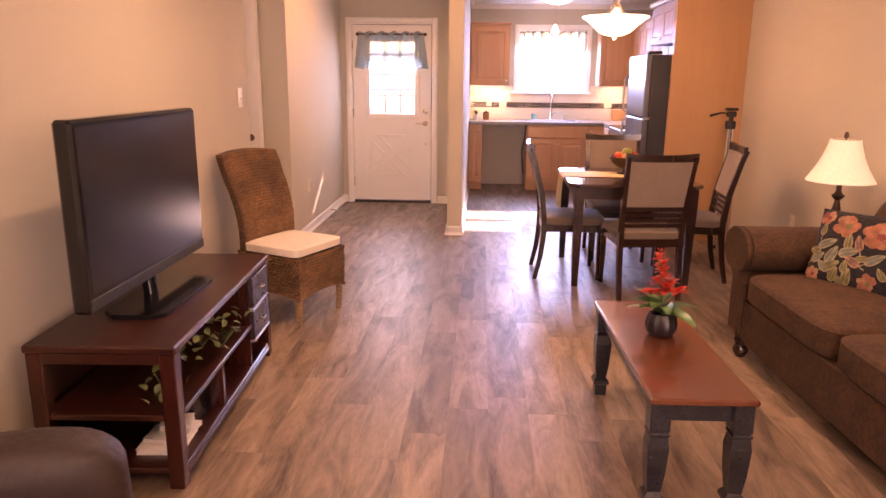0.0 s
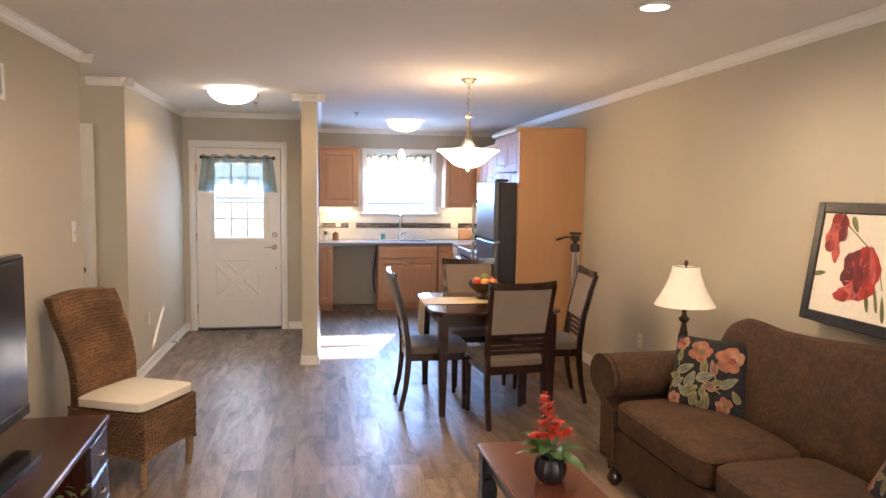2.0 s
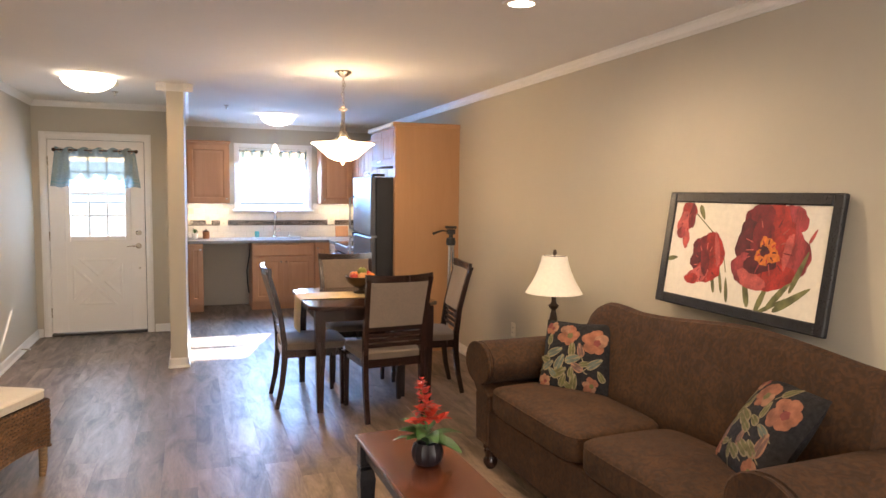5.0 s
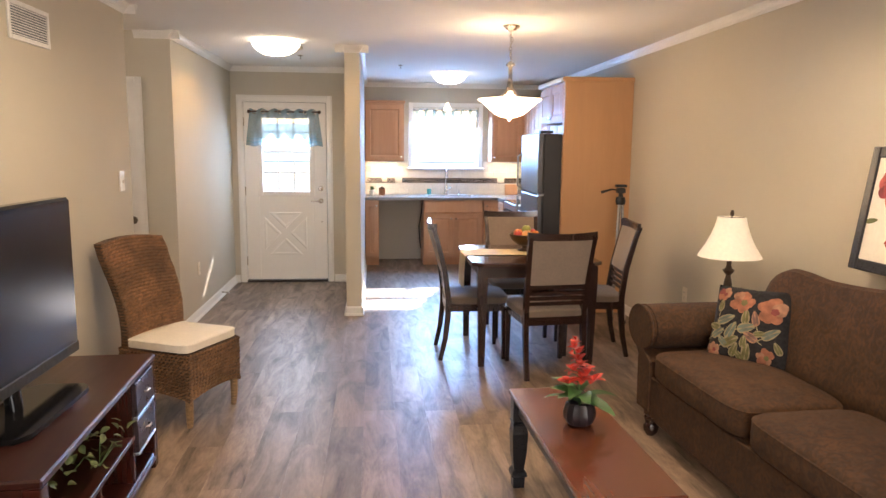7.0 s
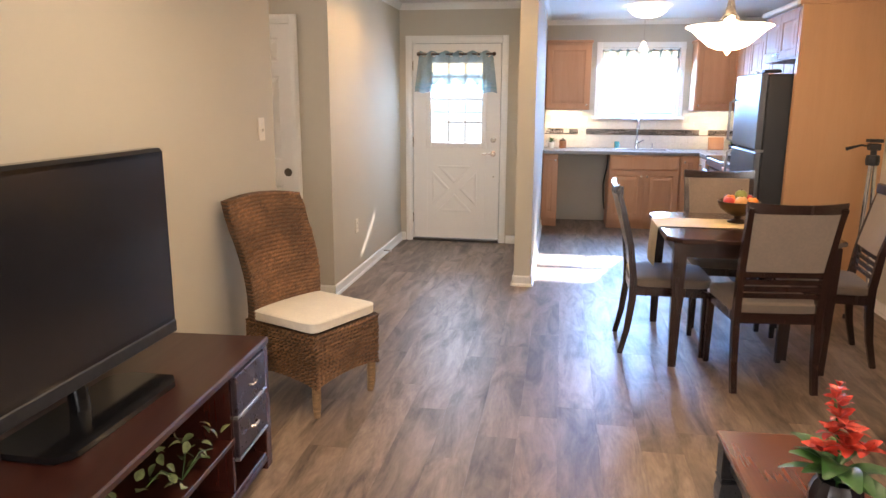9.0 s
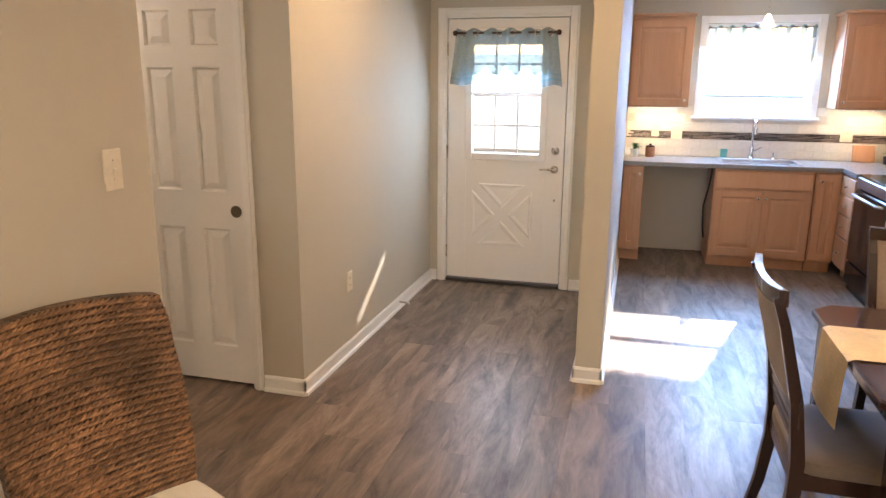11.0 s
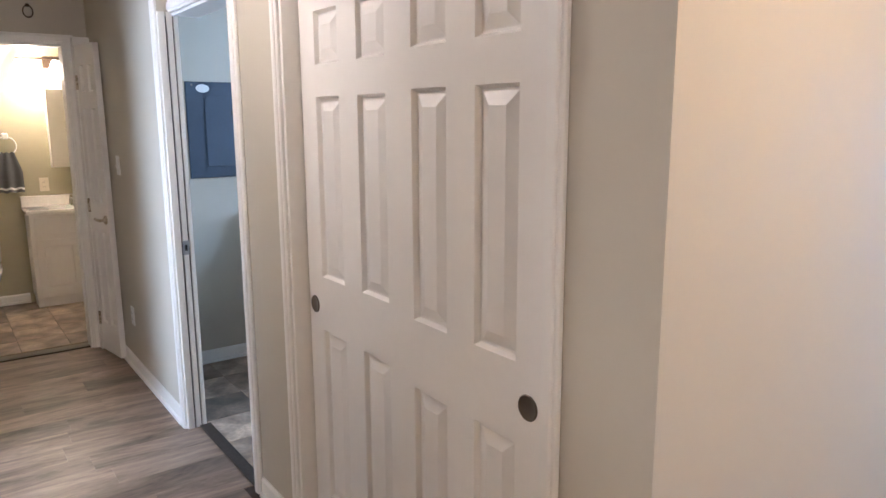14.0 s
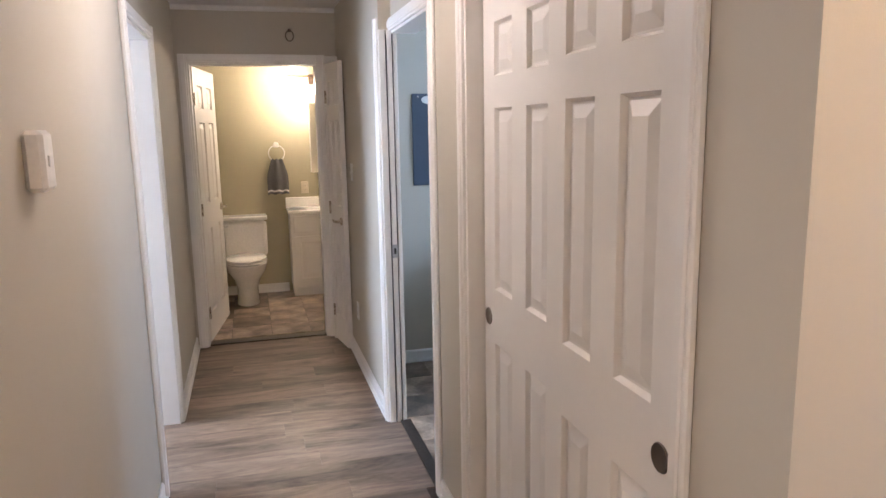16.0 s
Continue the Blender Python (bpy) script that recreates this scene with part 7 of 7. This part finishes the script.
me = leaf_mesh(0.075, 0.040, 0.5)
for k in range(16):
    leaf(me, M_LEAFDARK, pl, pose(0, 0, 0.065, 0, -rnd.uniform(10, 75), k * 53))
uc = material("lit_strip_diffuser", (0.8, 0.75, 0.6), 0.5, emit=(1.0, 0.80, 0.50), power=1.8)
for x in (0.05, 1.75):
    ul = thing("under_cabinet_light", "slim lit strip light under the wall cabinet", "light")
    part("housing", box(B(), x, x + 0.40, 9.83, 9.90, UB - 0.012, UB - 0.001, b=0.002), M_WHITEP, ul)
    part("diffuser", box(B(), x + 0.01, x + 0.39, 9.84, 9.89, UB - 0.0125, UB - 0.0118), uc, ul)

# ---- ceiling fixtures ----
pd = thing("pendant_light", "brushed nickel pendant with a frosted glass bowl and chain, lit", "pendant light", pose(1.100, 5.420, 0))
part("canopy", lathe(B(), [(0.0, 2.438), (0.065, 2.438), (0.062, 2.425), (0.030, 2.405), (0.012, 2.395), (0.0, 2.395)], seg=24), M_NICKEL, pd, "", True)
bm = B()
for k in range(9):
    z = 2.385 - k * 0.022
    ring = [(0.008 * math.cos(a) * (1 if k % 2 else 0), 0.008 * math.cos(a) * (0 if k % 2 else 1), z + 0.015 * math.sin(a)) for a in [2 * math.pi * q / 10 for q in range(11)]]
    tube(bm, ring, 0.0022, 5)
part("chain", bm, M_NICKEL, pd, "nickel chain")
part("cord", tube(B(), [(0.0, 0.0, 2.40), (0.018, 0.004, 2.34), (-0.014, 0.0, 2.27), (0.010, 0, 2.20), (0, 0, 2.175)], 0.003, 6), M_NICKEL, pd, "", True)
part("stem", lathe(B(), [(0.0, 2.185), (0.010, 2.185), (0.034, 2.165), (0.036, 2.155), (0.014, 2.145), (0.0155, 2.05), (0.020, 2.035), (0.030, 1.985), (0.055, 1.945), (0.095, 1.925), (0.0, 1.925)], seg=20), M_NICKEL, pd, "nickel stem flaring to the bowl", True)
bm = B()
bowl = [(0.240, 1.905), (0.205, 1.885), (0.160, 1.845), (0.110, 1.800), (0.060, 1.780), (0.012, 1.775)]
lathe(bm, bowl + [(max(r - 0.004, 0.008), z + 0.005) for r, z in reversed(bowl)], seg=40)
part("bowl", bm, M_GLOW, pd, "frosted alabaster glass bowl, lit", True)
part("finial", lathe(B(), [(0.0, 1.776), (0.018, 1.774), (0.020, 1.765), (0.009, 1.755), (0.0, 1.745)], seg=14), M_NICKEL, pd, "", True)
bm = B()
for a in range(3):
    t = a * 2.094 + 0.4
    tube(bm, [(0.08 * math.cos(t), 0.08 * math.sin(t), 1.927), (0.236 * math.cos(t), 0.236 * math.sin(t), 1.906)], 0.004, 6)
part("arm", bm, M_NICKEL, pd)


def dome(x, y, r):
    f = thing("flush_ceiling_light", "frosted dome flush ceiling light, lit", "ceiling light", pose(x, y, 0), "flush ceiling lights")
    part("base", lathe(B(), [(0.0, 2.438), (r * 0.72, 2.438), (r * 0.72, 2.415), (0.0, 2.415)], seg=28), M_NICKEL, f, "", True)
    prof = [(r, 2.418), (r * 0.97, 2.395), (r * 0.82, 2.360), (r * 0.55, 2.330), (r * 0.25, 2.316), (0.0, 2.313)]
    part("dome", lathe(B(), [(r * 0.74, 2.422)] + prof, seg=36), M_GLOWHOT, f, "lit frosted glass dome", True)
    part("finial", lathe(B(), [(0.0, 2.314), (0.010, 2.312), (0.008, 2.300), (0.0, 2.296)], seg=12), M_NICKEL, f)


dome(-0.73, 6.43, 0.20)
dome(1.00, 8.75, 0.20)
# This hall dome is out of view, added to hold the fill bulb.
dome(-3.10, 5.42, 0.17)
# Only the first can is in view; the other three house added fill lamps.
for x, y in ((1.49, 3.21), (1.48, 0.4), (-0.5, 0.4), (-0.5, 3.25)):
    cn = thing("recessed_light", "recessed can light with a white trim ring, lit", "ceiling light", pose(x, y, 0), "recessed lights")
    part("trim_ring", lathe(B(), [(0.062, 2.439), (0.088, 2.439), (0.086, 2.433), (0.064, 2.432), (0.062, 2.436)], seg=28), M_WHITEP, cn, "", True)
    part("lens", lathe(B(), [(0.0, 2.4350), (0.0635, 2.4350), (0.0635, 2.4340), (0.0, 2.4335)], seg=28), M_GLOWHOT, cn, "lit lens")
for x, y in ((0.385, 7.98), (-0.62, 7.35)):
    sp = thing("sprinkler_head", "small nickel ceiling sprinkler head", "sprinkler", pose(x, y, 0), "sprinklers")
    part("escutcheon", lathe(B(), [(0.0, 2.439), (0.030, 2.439), (0.024, 2.430), (0.0, 2.428)], seg=16), M_NICKEL, sp)
    part("deflector", lathe(B(), [(0.0, 2.428), (0.006, 2.428), (0.006, 2.405), (0.016, 2.402), (0.0, 2.400)], seg=12), M_NICKEL, sp)
sm = thing("smoke_alarm", "white ceiling smoke alarm near the entry light", "smoke alarm", pose(-0.60, 6.75, 0))
part("case", lathe(B(), [(0.0, 2.439), (0.065, 2.439), (0.062, 2.415), (0.045, 2.405), (0.0, 2.404)], seg=24), M_OUTLET, sm, "", True)
mp = thing("mini_pendant", "small glass pendant on a thin cord by the kitchen window", "pendant light", pose(1.075, 9.70, 0))
part("canopy", lathe(B(), [(0.0, 2.438), (0.050, 2.438), (0.046, 2.425), (0.0, 2.42)], seg=18), M_NICKEL, mp)
part("cord", tube(B(), [(0, 0, 2.42), (0, 0, 2.16)], 0.003, 6), M_NICKEL, mp)
part("shade", lathe(B(), [(0.012, 2.16), (0.022, 2.14), (0.045, 2.09), (0.060, 2.055), (0.057, 2.055), (0.042, 2.09), (0.018, 2.14)], seg=24), M_GLOW, mp, "small frosted glass shade", True)

# ---- hall, laundry, bathroom ----
rg = thing("hook_ring", "dark metal ring hook on the hall end wall", "hook", pose(BATH_X, 5.660, 2.255))
part("ring", tube(B(), [(0.014, 0.028 * math.cos(a), -0.010 + 0.036 * math.sin(a)) for a in [2 * math.pi * q / 18 for q in range(19)]], 0.004, 6), M_BRONZE, rg, "", True)
part("mount", box(B(), 0.0, 0.016, -0.010, 0.010, 0.018, 0.038, b=0.003), M_BRONZE, rg)
ep = thing("electrical_panel", "slate grey electrical breaker panel on the laundry wall", "breaker panel", pose(-5.25, 6.545, 1.505, 0, 0, 90))
part("cover", box(B(), -0.185, 0.185, -0.014, 0.0, -0.295, 0.295, b=0.004), M_PANELGREY, ep)
dr = part("door", box(B(), -0.075, 0.115, -0.020, -0.014, -0.225, 0.205, b=0.003), M_PANELGREY, ep)
part("latch", box(B(), 0.090, 0.104, -0.024, -0.020, 0.09, 0.12, b=0.002), M_BLACK, dr)
part("badge", lathe(B(), [(0.0, 0.0), (0.042, 0.0), (0.0, -0.002)], m=pose(-0.08, -0.0142, 0.255, -90, 0, 0) @ Matrix.Diagonal((1, 0.6, 1, 1)), seg=24), M_WHITEP, ep, "oval pale badge")
for x, z in ((-0.145, 0.275), (0.145, 0.275), (0.145, -0.275)):
    part("screw", lathe(B(), [(0.0, 0.0), (0.006, 0.0), (0.0, -0.003)], m=pose(x, -0.014, z, -90, 0, 0), seg=8), M_CHROME, ep)
wa = thing("washing_machine", "grey top-loading washing machine against the laundry wall", "washing machine", pose(-5.225, 6.690, 0))
part("body", box(B(), 0.0, 0.64, 0.0, 0.66, 0.03, 0.860, b=0.012), M_WASHER, wa, "grey enamelled body")
part("lid", box(B(), 0.10, 0.63, 0.03, 0.63, 0.862, 0.885, b=0.008), M_WHITEP, wa, "white lid")
part("console", box(B(), 0.0, 0.09, 0.01, 0.65, 0.862, 1.010, b=0.010), M_WHITEP, wa, "white control console")
for y in (0.16, 0.33, 0.50):
    part("dial", lathe(B(), [(0.0, 0.022), (0.022, 0.020), (0.026, 0.0)], m=pose(0.090, y, 0.945, 0, 90, 0), seg=16), M_STEEL, wa)
for x in (0.06, 0.58):
    for y in (0.06, 0.60):
        part("foot", lathe(B(), [(0.0, 0.0), (0.022, 0.0), (0.020, 0.030), (0.0, 0.030)], cx=x, cy=y, seg=10), M_BLACK, wa)
sf = thing("wall_shelf", "white shelf on brackets over the washing machine", "shelf", pose(-5.25, 7.20, 1.345))
part("board", box(B(), 0.0, 0.20, -0.37, 0.33, 0.0, 0.020, b=0.003), M_TRIM, sf)
for y in (-0.26, 0.22):
    part("bracket", box(B(), 0.0, 0.16, y - 0.010, y + 0.010, -0.10, -0.001, b=0.003), M_TRIM, sf)
gp = thing("laundry_picture", "dark framed picture of green foliage on the laundry wall", "picture", pose(-5.25, 6.96, 1.650))
part("frame", boxes((0.0, 0.020, -0.15, -0.125, -0.165, 0.165), (0.0, 0.020, 0.125, 0.15, -0.165, 0.165), (0.0, 0.020, -0.125, 0.125, -0.165, -0.140), (0.0, 0.020, -0.125, 0.125, 0.140, 0.165), b=0.003), M_BLACKWOOD, gp)
part("print", box(B(), 0.002, 0.010, -0.124, 0.124, -0.139, 0.139), M_LEAFDARK, gp, "dark green foliage print")
lt = thing("pocket_door", "edge of a white pocket door with a nickel latch", "door", pose(LD0 + 0.007, HALL_N2 + 0.050, 0))
part("edge", box(B(), 0.0, 0.010, -0.013, 0.013, 0.008, LDT - 0.03, b=0.001), M_DOOR, lt)
ltp = part("latch", box(B(), 0.009, 0.014, -0.015, 0.015, 0.915, 0.985, b=0.002), M_STEEL, lt, "nickel edge pull")
part("keyhole", box(B(), 0.0135, 0.0145, -0.006, 0.006, 0.935, 0.965), M_BLACK, ltp)
plate("hall_switch", pose(-5.42, HALL_N2 - 0.0005, 1.30), "white switch on the hall wall", "switch", M_WHITEP)
plate("hall_outlet", pose(-5.38, HALL_N2 - 0.0005, 0.36), "white outlet low on the hall wall", "outlet", M_WHITEP)

to = thing("toilet", "white two-piece porcelain toilet, lid closed", "toilet", pose(-7.74, 5.245, 0))
part("tank", box(B(), 0.015, 0.205, -0.205, 0.205, 0.395, 0.745, b=0.030), M_PORCELAIN, to, "", True)
part("tank_lid", box(B(), 0.008, 0.215, -0.215, 0.215, 0.747, 0.785, b=0.012), M_PORCELAIN, to, "", True)
part("flush_lever", tube(B(), [(0.205, -0.15, 0.70), (0.225, -0.15, 0.70), (0.228, -0.19, 0.695), (0.226, -0.22, 0.69)], 0.006, 8), M_CHROME, to, "chrome flush lever", True)


def bowl_ring(z, rx, ry, ox, n=28):
    return [Vector((0.40 + ox + rx * math.cos(2 * math.pi * k / n) * (1.0 if math.cos(2 * math.pi * k / n) > 0 else 0.8), ry * math.sin(2 * math.pi * k / n), z)) for k in range(n)]


bm = B()
prev = None
for z, rx, ry, ox in ((0.0, 0.20, 0.105, -0.06), (0.05, 0.19, 0.10, -0.06), (0.15, 0.17, 0.095, -0.05), (0.24, 0.20, 0.125, -0.02), (0.32, 0.27, 0.175, 0.0), (0.385, 0.29, 0.190, 0.0), (0.395, 0.285, 0.185, 0.0)):
    ring = [bm.verts.new(p) for p in bowl_ring(z, rx, ry, ox)]
    if prev:
        for k in range(28):
            bm.faces.new([prev[k], prev[(k + 1) % 28], ring[(k + 1) % 28], ring[k]])
    else:
        bm.faces.new(ring)
    prev = ring
bm.faces.new(prev)
part("bowl", bm, M_PORCELAIN, to, "", True)
for nm, z0, z1, sc in (("seat", 0.398, 0.415, 1.0), ("lid", 0.418, 0.440, 0.98)):
    bm = B()
    prev = None
    for z, ins in ((z0, 0.008), (z0 + 0.004, 0.0), (z1 - 0.006, 0.0), (z1, 0.012)):
        ring = [bm.verts.new(p) for p in bowl_ring(z, 0.285 * sc - ins, 0.190 * sc - ins, 0.0)]
        if prev:
            for k in range(28):
                bm.faces.new([prev[k], prev[(k + 1) % 28], ring[(k + 1) % 28], ring[k]])
        else:
            bm.faces.new(ring)
        prev = ring
    bm.faces.new(prev)
    part(nm, bm, M_PORCELAIN, to, "", True)

VX, VY0, VY1 = -7.43, 5.665, 6.45
vn = thing("bathroom_vanity", "white bathroom vanity cabinet with a raised-panel door", "vanity")
part("body", boxes((-7.735, VX, VY0, VY1, 0.09, 0.80), (-7.735, VX - 0.05, VY0 + 0.01, VY1, 0.0, 0.09), b=0.002), M_DOOR, vn)
mv = F((VX, VY0, 0)) @ pose(0, 0, 0, 0, 0, 90)
cab_door(vn, 0.03, 0.36, 0.125, 0.585, mv, None, M_DOOR)
cab_door(vn, 0.40, 0.73, 0.125, 0.585, mv, None, M_DOOR)
bm = box(B(), 0.03, 0.73, -0.015, 0.0, 0.625, 0.780, b=0.004)
bm.transform(mv)
part("false_drawer", bm, M_DOOR, vn)
vt = thing("marble_worktop", "white cultured marble vanity top with a low backsplash", "worktop")
part("top", box(B(), -7.738, VX + 0.030, VY0 - 0.020, VY1, 0.802, 0.835, b=0.006), M_PORCELAIN, vt)
part("backsplash", box(B(), -7.738, -7.715, VY0 - 0.020, VY1, 0.836, 0.930, b=0.004), M_PORCELAIN, vt)
tp = thing("vanity_faucet", "small chrome basin faucet", "faucet", pose(-7.66, 6.02, 0.836))
part("body", tube(B(), [(0, 0, 0), (0, 0, 0.06), (0.03, 0, 0.085), (0.10, 0, 0.07)], [0.020, 0.015, 0.012, 0.010], 10), M_CHROME, tp, "", True)
bk = thing("magazine", "dark magazine lying on the vanity top", "magazine", Matrix.Translation((-7.50, 5.735, 0.836)) @ pose(0, 0, 0, 0, 0, 8))
part("page_block", box(B(), -0.10, 0.10, -0.07, 0.07, 0.0, 0.006), M_PAPER, bk)
part("cover", box(B(), -0.10, 0.10, -0.07, 0.07, 0.0062, 0.008), M_BLACK, bk)
mc = thing("mirror_cabinet", "mirrored medicine cabinet over the vanity", "mirror cabinet")
part("case", box(B(), -7.738, -7.640, 5.905, 6.34, 1.17, 1.83, b=0.003), M_WHITEP, mc)
part("mirror", box(B(), -7.639, -7.634, 5.907, 6.338, 1.172, 1.828, b=0.001), M_MIRROR, mc, "bevelled mirror door")
vl = thing("vanity_light", "bronze bar light with lit glass shades", "wall light")
part("backplate", box(B(), -7.738, -7.715, 5.92, 6.10, 2.00, 2.10, b=0.006), M_BRONZE, vl)
part("bar", tube(B(), [(-7.66, 5.72, 2.075), (-7.66, 6.30, 2.075)], 0.010, 8), M_BRONZE, vl, "", True)
for y in (5.74, 6.01, 6.28):
    part("glass_shade", lathe(B(), [(0.022, 2.065), (0.040, 2.03), (0.055, 1.96), (0.060, 1.915), (0.057, 1.915), (0.050, 1.96), (0.036, 2.03), (0.018, 2.062)], cx=-7.66, cy=y, seg=20), M_GLOWHOT, vl, "lit frosted glass shade", True)
tw = thing("hand_towel", "grey hand towel with a pale band on a white ring", "towel", pose(-7.74, 5.585, 0))
part("ring", tube(B(), [(0.035, 0.075 * math.cos(a), 1.36 + 0.075 * math.sin(a)) for a in [2 * math.pi * q / 20 for q in range(21)]], 0.006, 8), M_WHITEP, tw, "white towel ring", True)
part("mount", box(B(), 0.0, 0.045, -0.025, 0.025, 1.415, 1.465, b=0.008), M_WHITEP, tw)


def towel(u, v, off):
    w = 0.055 + 0.045 * min(1, v * 2.2)
    s = (u - 0.5) * 2
    return Vector((0.040 + off + 0.010 * math.sin(7 * s + 2) * (0.4 + v), s * w, 1.305 - 0.335 * v + 0.006 * math.cos(9 * s)))


bm = sheet(B(), lambda u, v: towel(u, v, 0.012), 18, 14)
sheet(bm, lambda u, v: towel(u, v, -0.008), 18, 14)
part("cloth", bm, M_TOWEL, tw, "grey folded cloth", True)
part("band", sheet(B(), lambda u, v: towel(u, 0.88 + 0.05 * v, 0.0135), 18, 1), M_WHITEP, tw, "pale woven band", True)
plate("bath_outlet", pose(-7.7395, 5.838, 1.022, 0, 0, 90), "ivory outlet by the vanity")
structure("threshold_strip_bath", boxes((BATH_X - 0.06, BATH_X - 0.02, BD0 + 0.018, BD1 - 0.018, 0.0, 0.010), b=0.003), M_STRIP, "dark metal strip at the bathroom door", "threshold")
structure("threshold_strip_laundry", boxes((LD0 + 0.018, LD1 - 0.018, HALL_N - 0.012, HALL_N + 0.045, 0.0, 0.010), b=0.003), M_STRIP, "dark metal strip at the laundry door", "threshold")

# ---- floors, piece by piece ----
fl = structure("floor", boxes((-6.10, EX + 0.05, -2.1, KIT_Y + 0.1, -0.15, -0.006)), M_SUBFLOOR, "grey-brown wood-look vinyl plank floor", "floor")
PWD, PLN = 0.180, 1.220
pm_ = mesh_object("plank", box(B(), -PWD / 2 + 0.0002, PWD / 2 - 0.0002, -PLN / 2 + 0.0002, PLN / 2 - 0.0002, -0.006, 0.0, b=0.0003), M_FLOOR)
plank_me = pm_.data
bpy.data.objects.remove(pm_)
r2 = random.Random(11)


def lay(x0, x1, y0, y1):
    n = int(math.ceil((x1 - x0) / PWD))
    for i in range(n):
        y = y0 - r2.uniform(0, PLN)
        while y < y1:
            o = new("plank", plank_me)
            o.parent = fl
            o.matrix_basis = pose(x0 + (i + 0.5) * PWD, y + PLN / 2, 0, 0, 0, r2.choice((0, 180)))
            y += PLN


lay(WX - 0.09, EX + 0.02, -1.9, KIT_Y - 0.2)
lay(BATH_X - 0.03, WX - 0.09, 4.75, 5.95)
for nm, x0, x1, y0, y1, lab in (("floor_bath", -7.74, BATH_X - 0.05, 4.2, 6.9, "brown slate-look tile bathroom floor"), ("floor_laundry", -5.25, -3.42, HALL_N + 0.03, 8.2, "grey-brown slate-look tile laundry floor")):
    tf = structure(nm, boxes((x0, x1, y0, y1, -0.04, -0.003)), M_GROUT, lab, "floor")
    S = 0.305
    tmo = mesh_object("tile", box(B(), -S / 2 + 0.002, S / 2 - 0.002, -S / 2 + 0.002, S / 2 - 0.002, -0.004, 0.002, b=0.0015), M_TILE)
    t_me = tmo.data
    bpy.data.objects.remove(tmo)
    for i in range(int((x1 - x0) / S) + 1):
        for j in range(int((y1 - y0) / S) + 1):
            x, y = x0 + (i + 0.5) * S, y0 + (j + 0.5) * S
            if x + S / 2 > x1 + 0.1 or y + S / 2 > y1 + 0.15:
                continue
            o = new("tile", t_me)
            o.parent = tf
            o.matrix_basis = pose(x, y, 0, 0, 0, r2.choice((0, 90, 180, 270)))
structure("floor_bedroom", boxes((BATH_X, WX - T, 2.72, HALL_S - T + 0.02, -0.05, -0.001)), M_FLOOR, "wood-look floor of the bedroom", "floor")
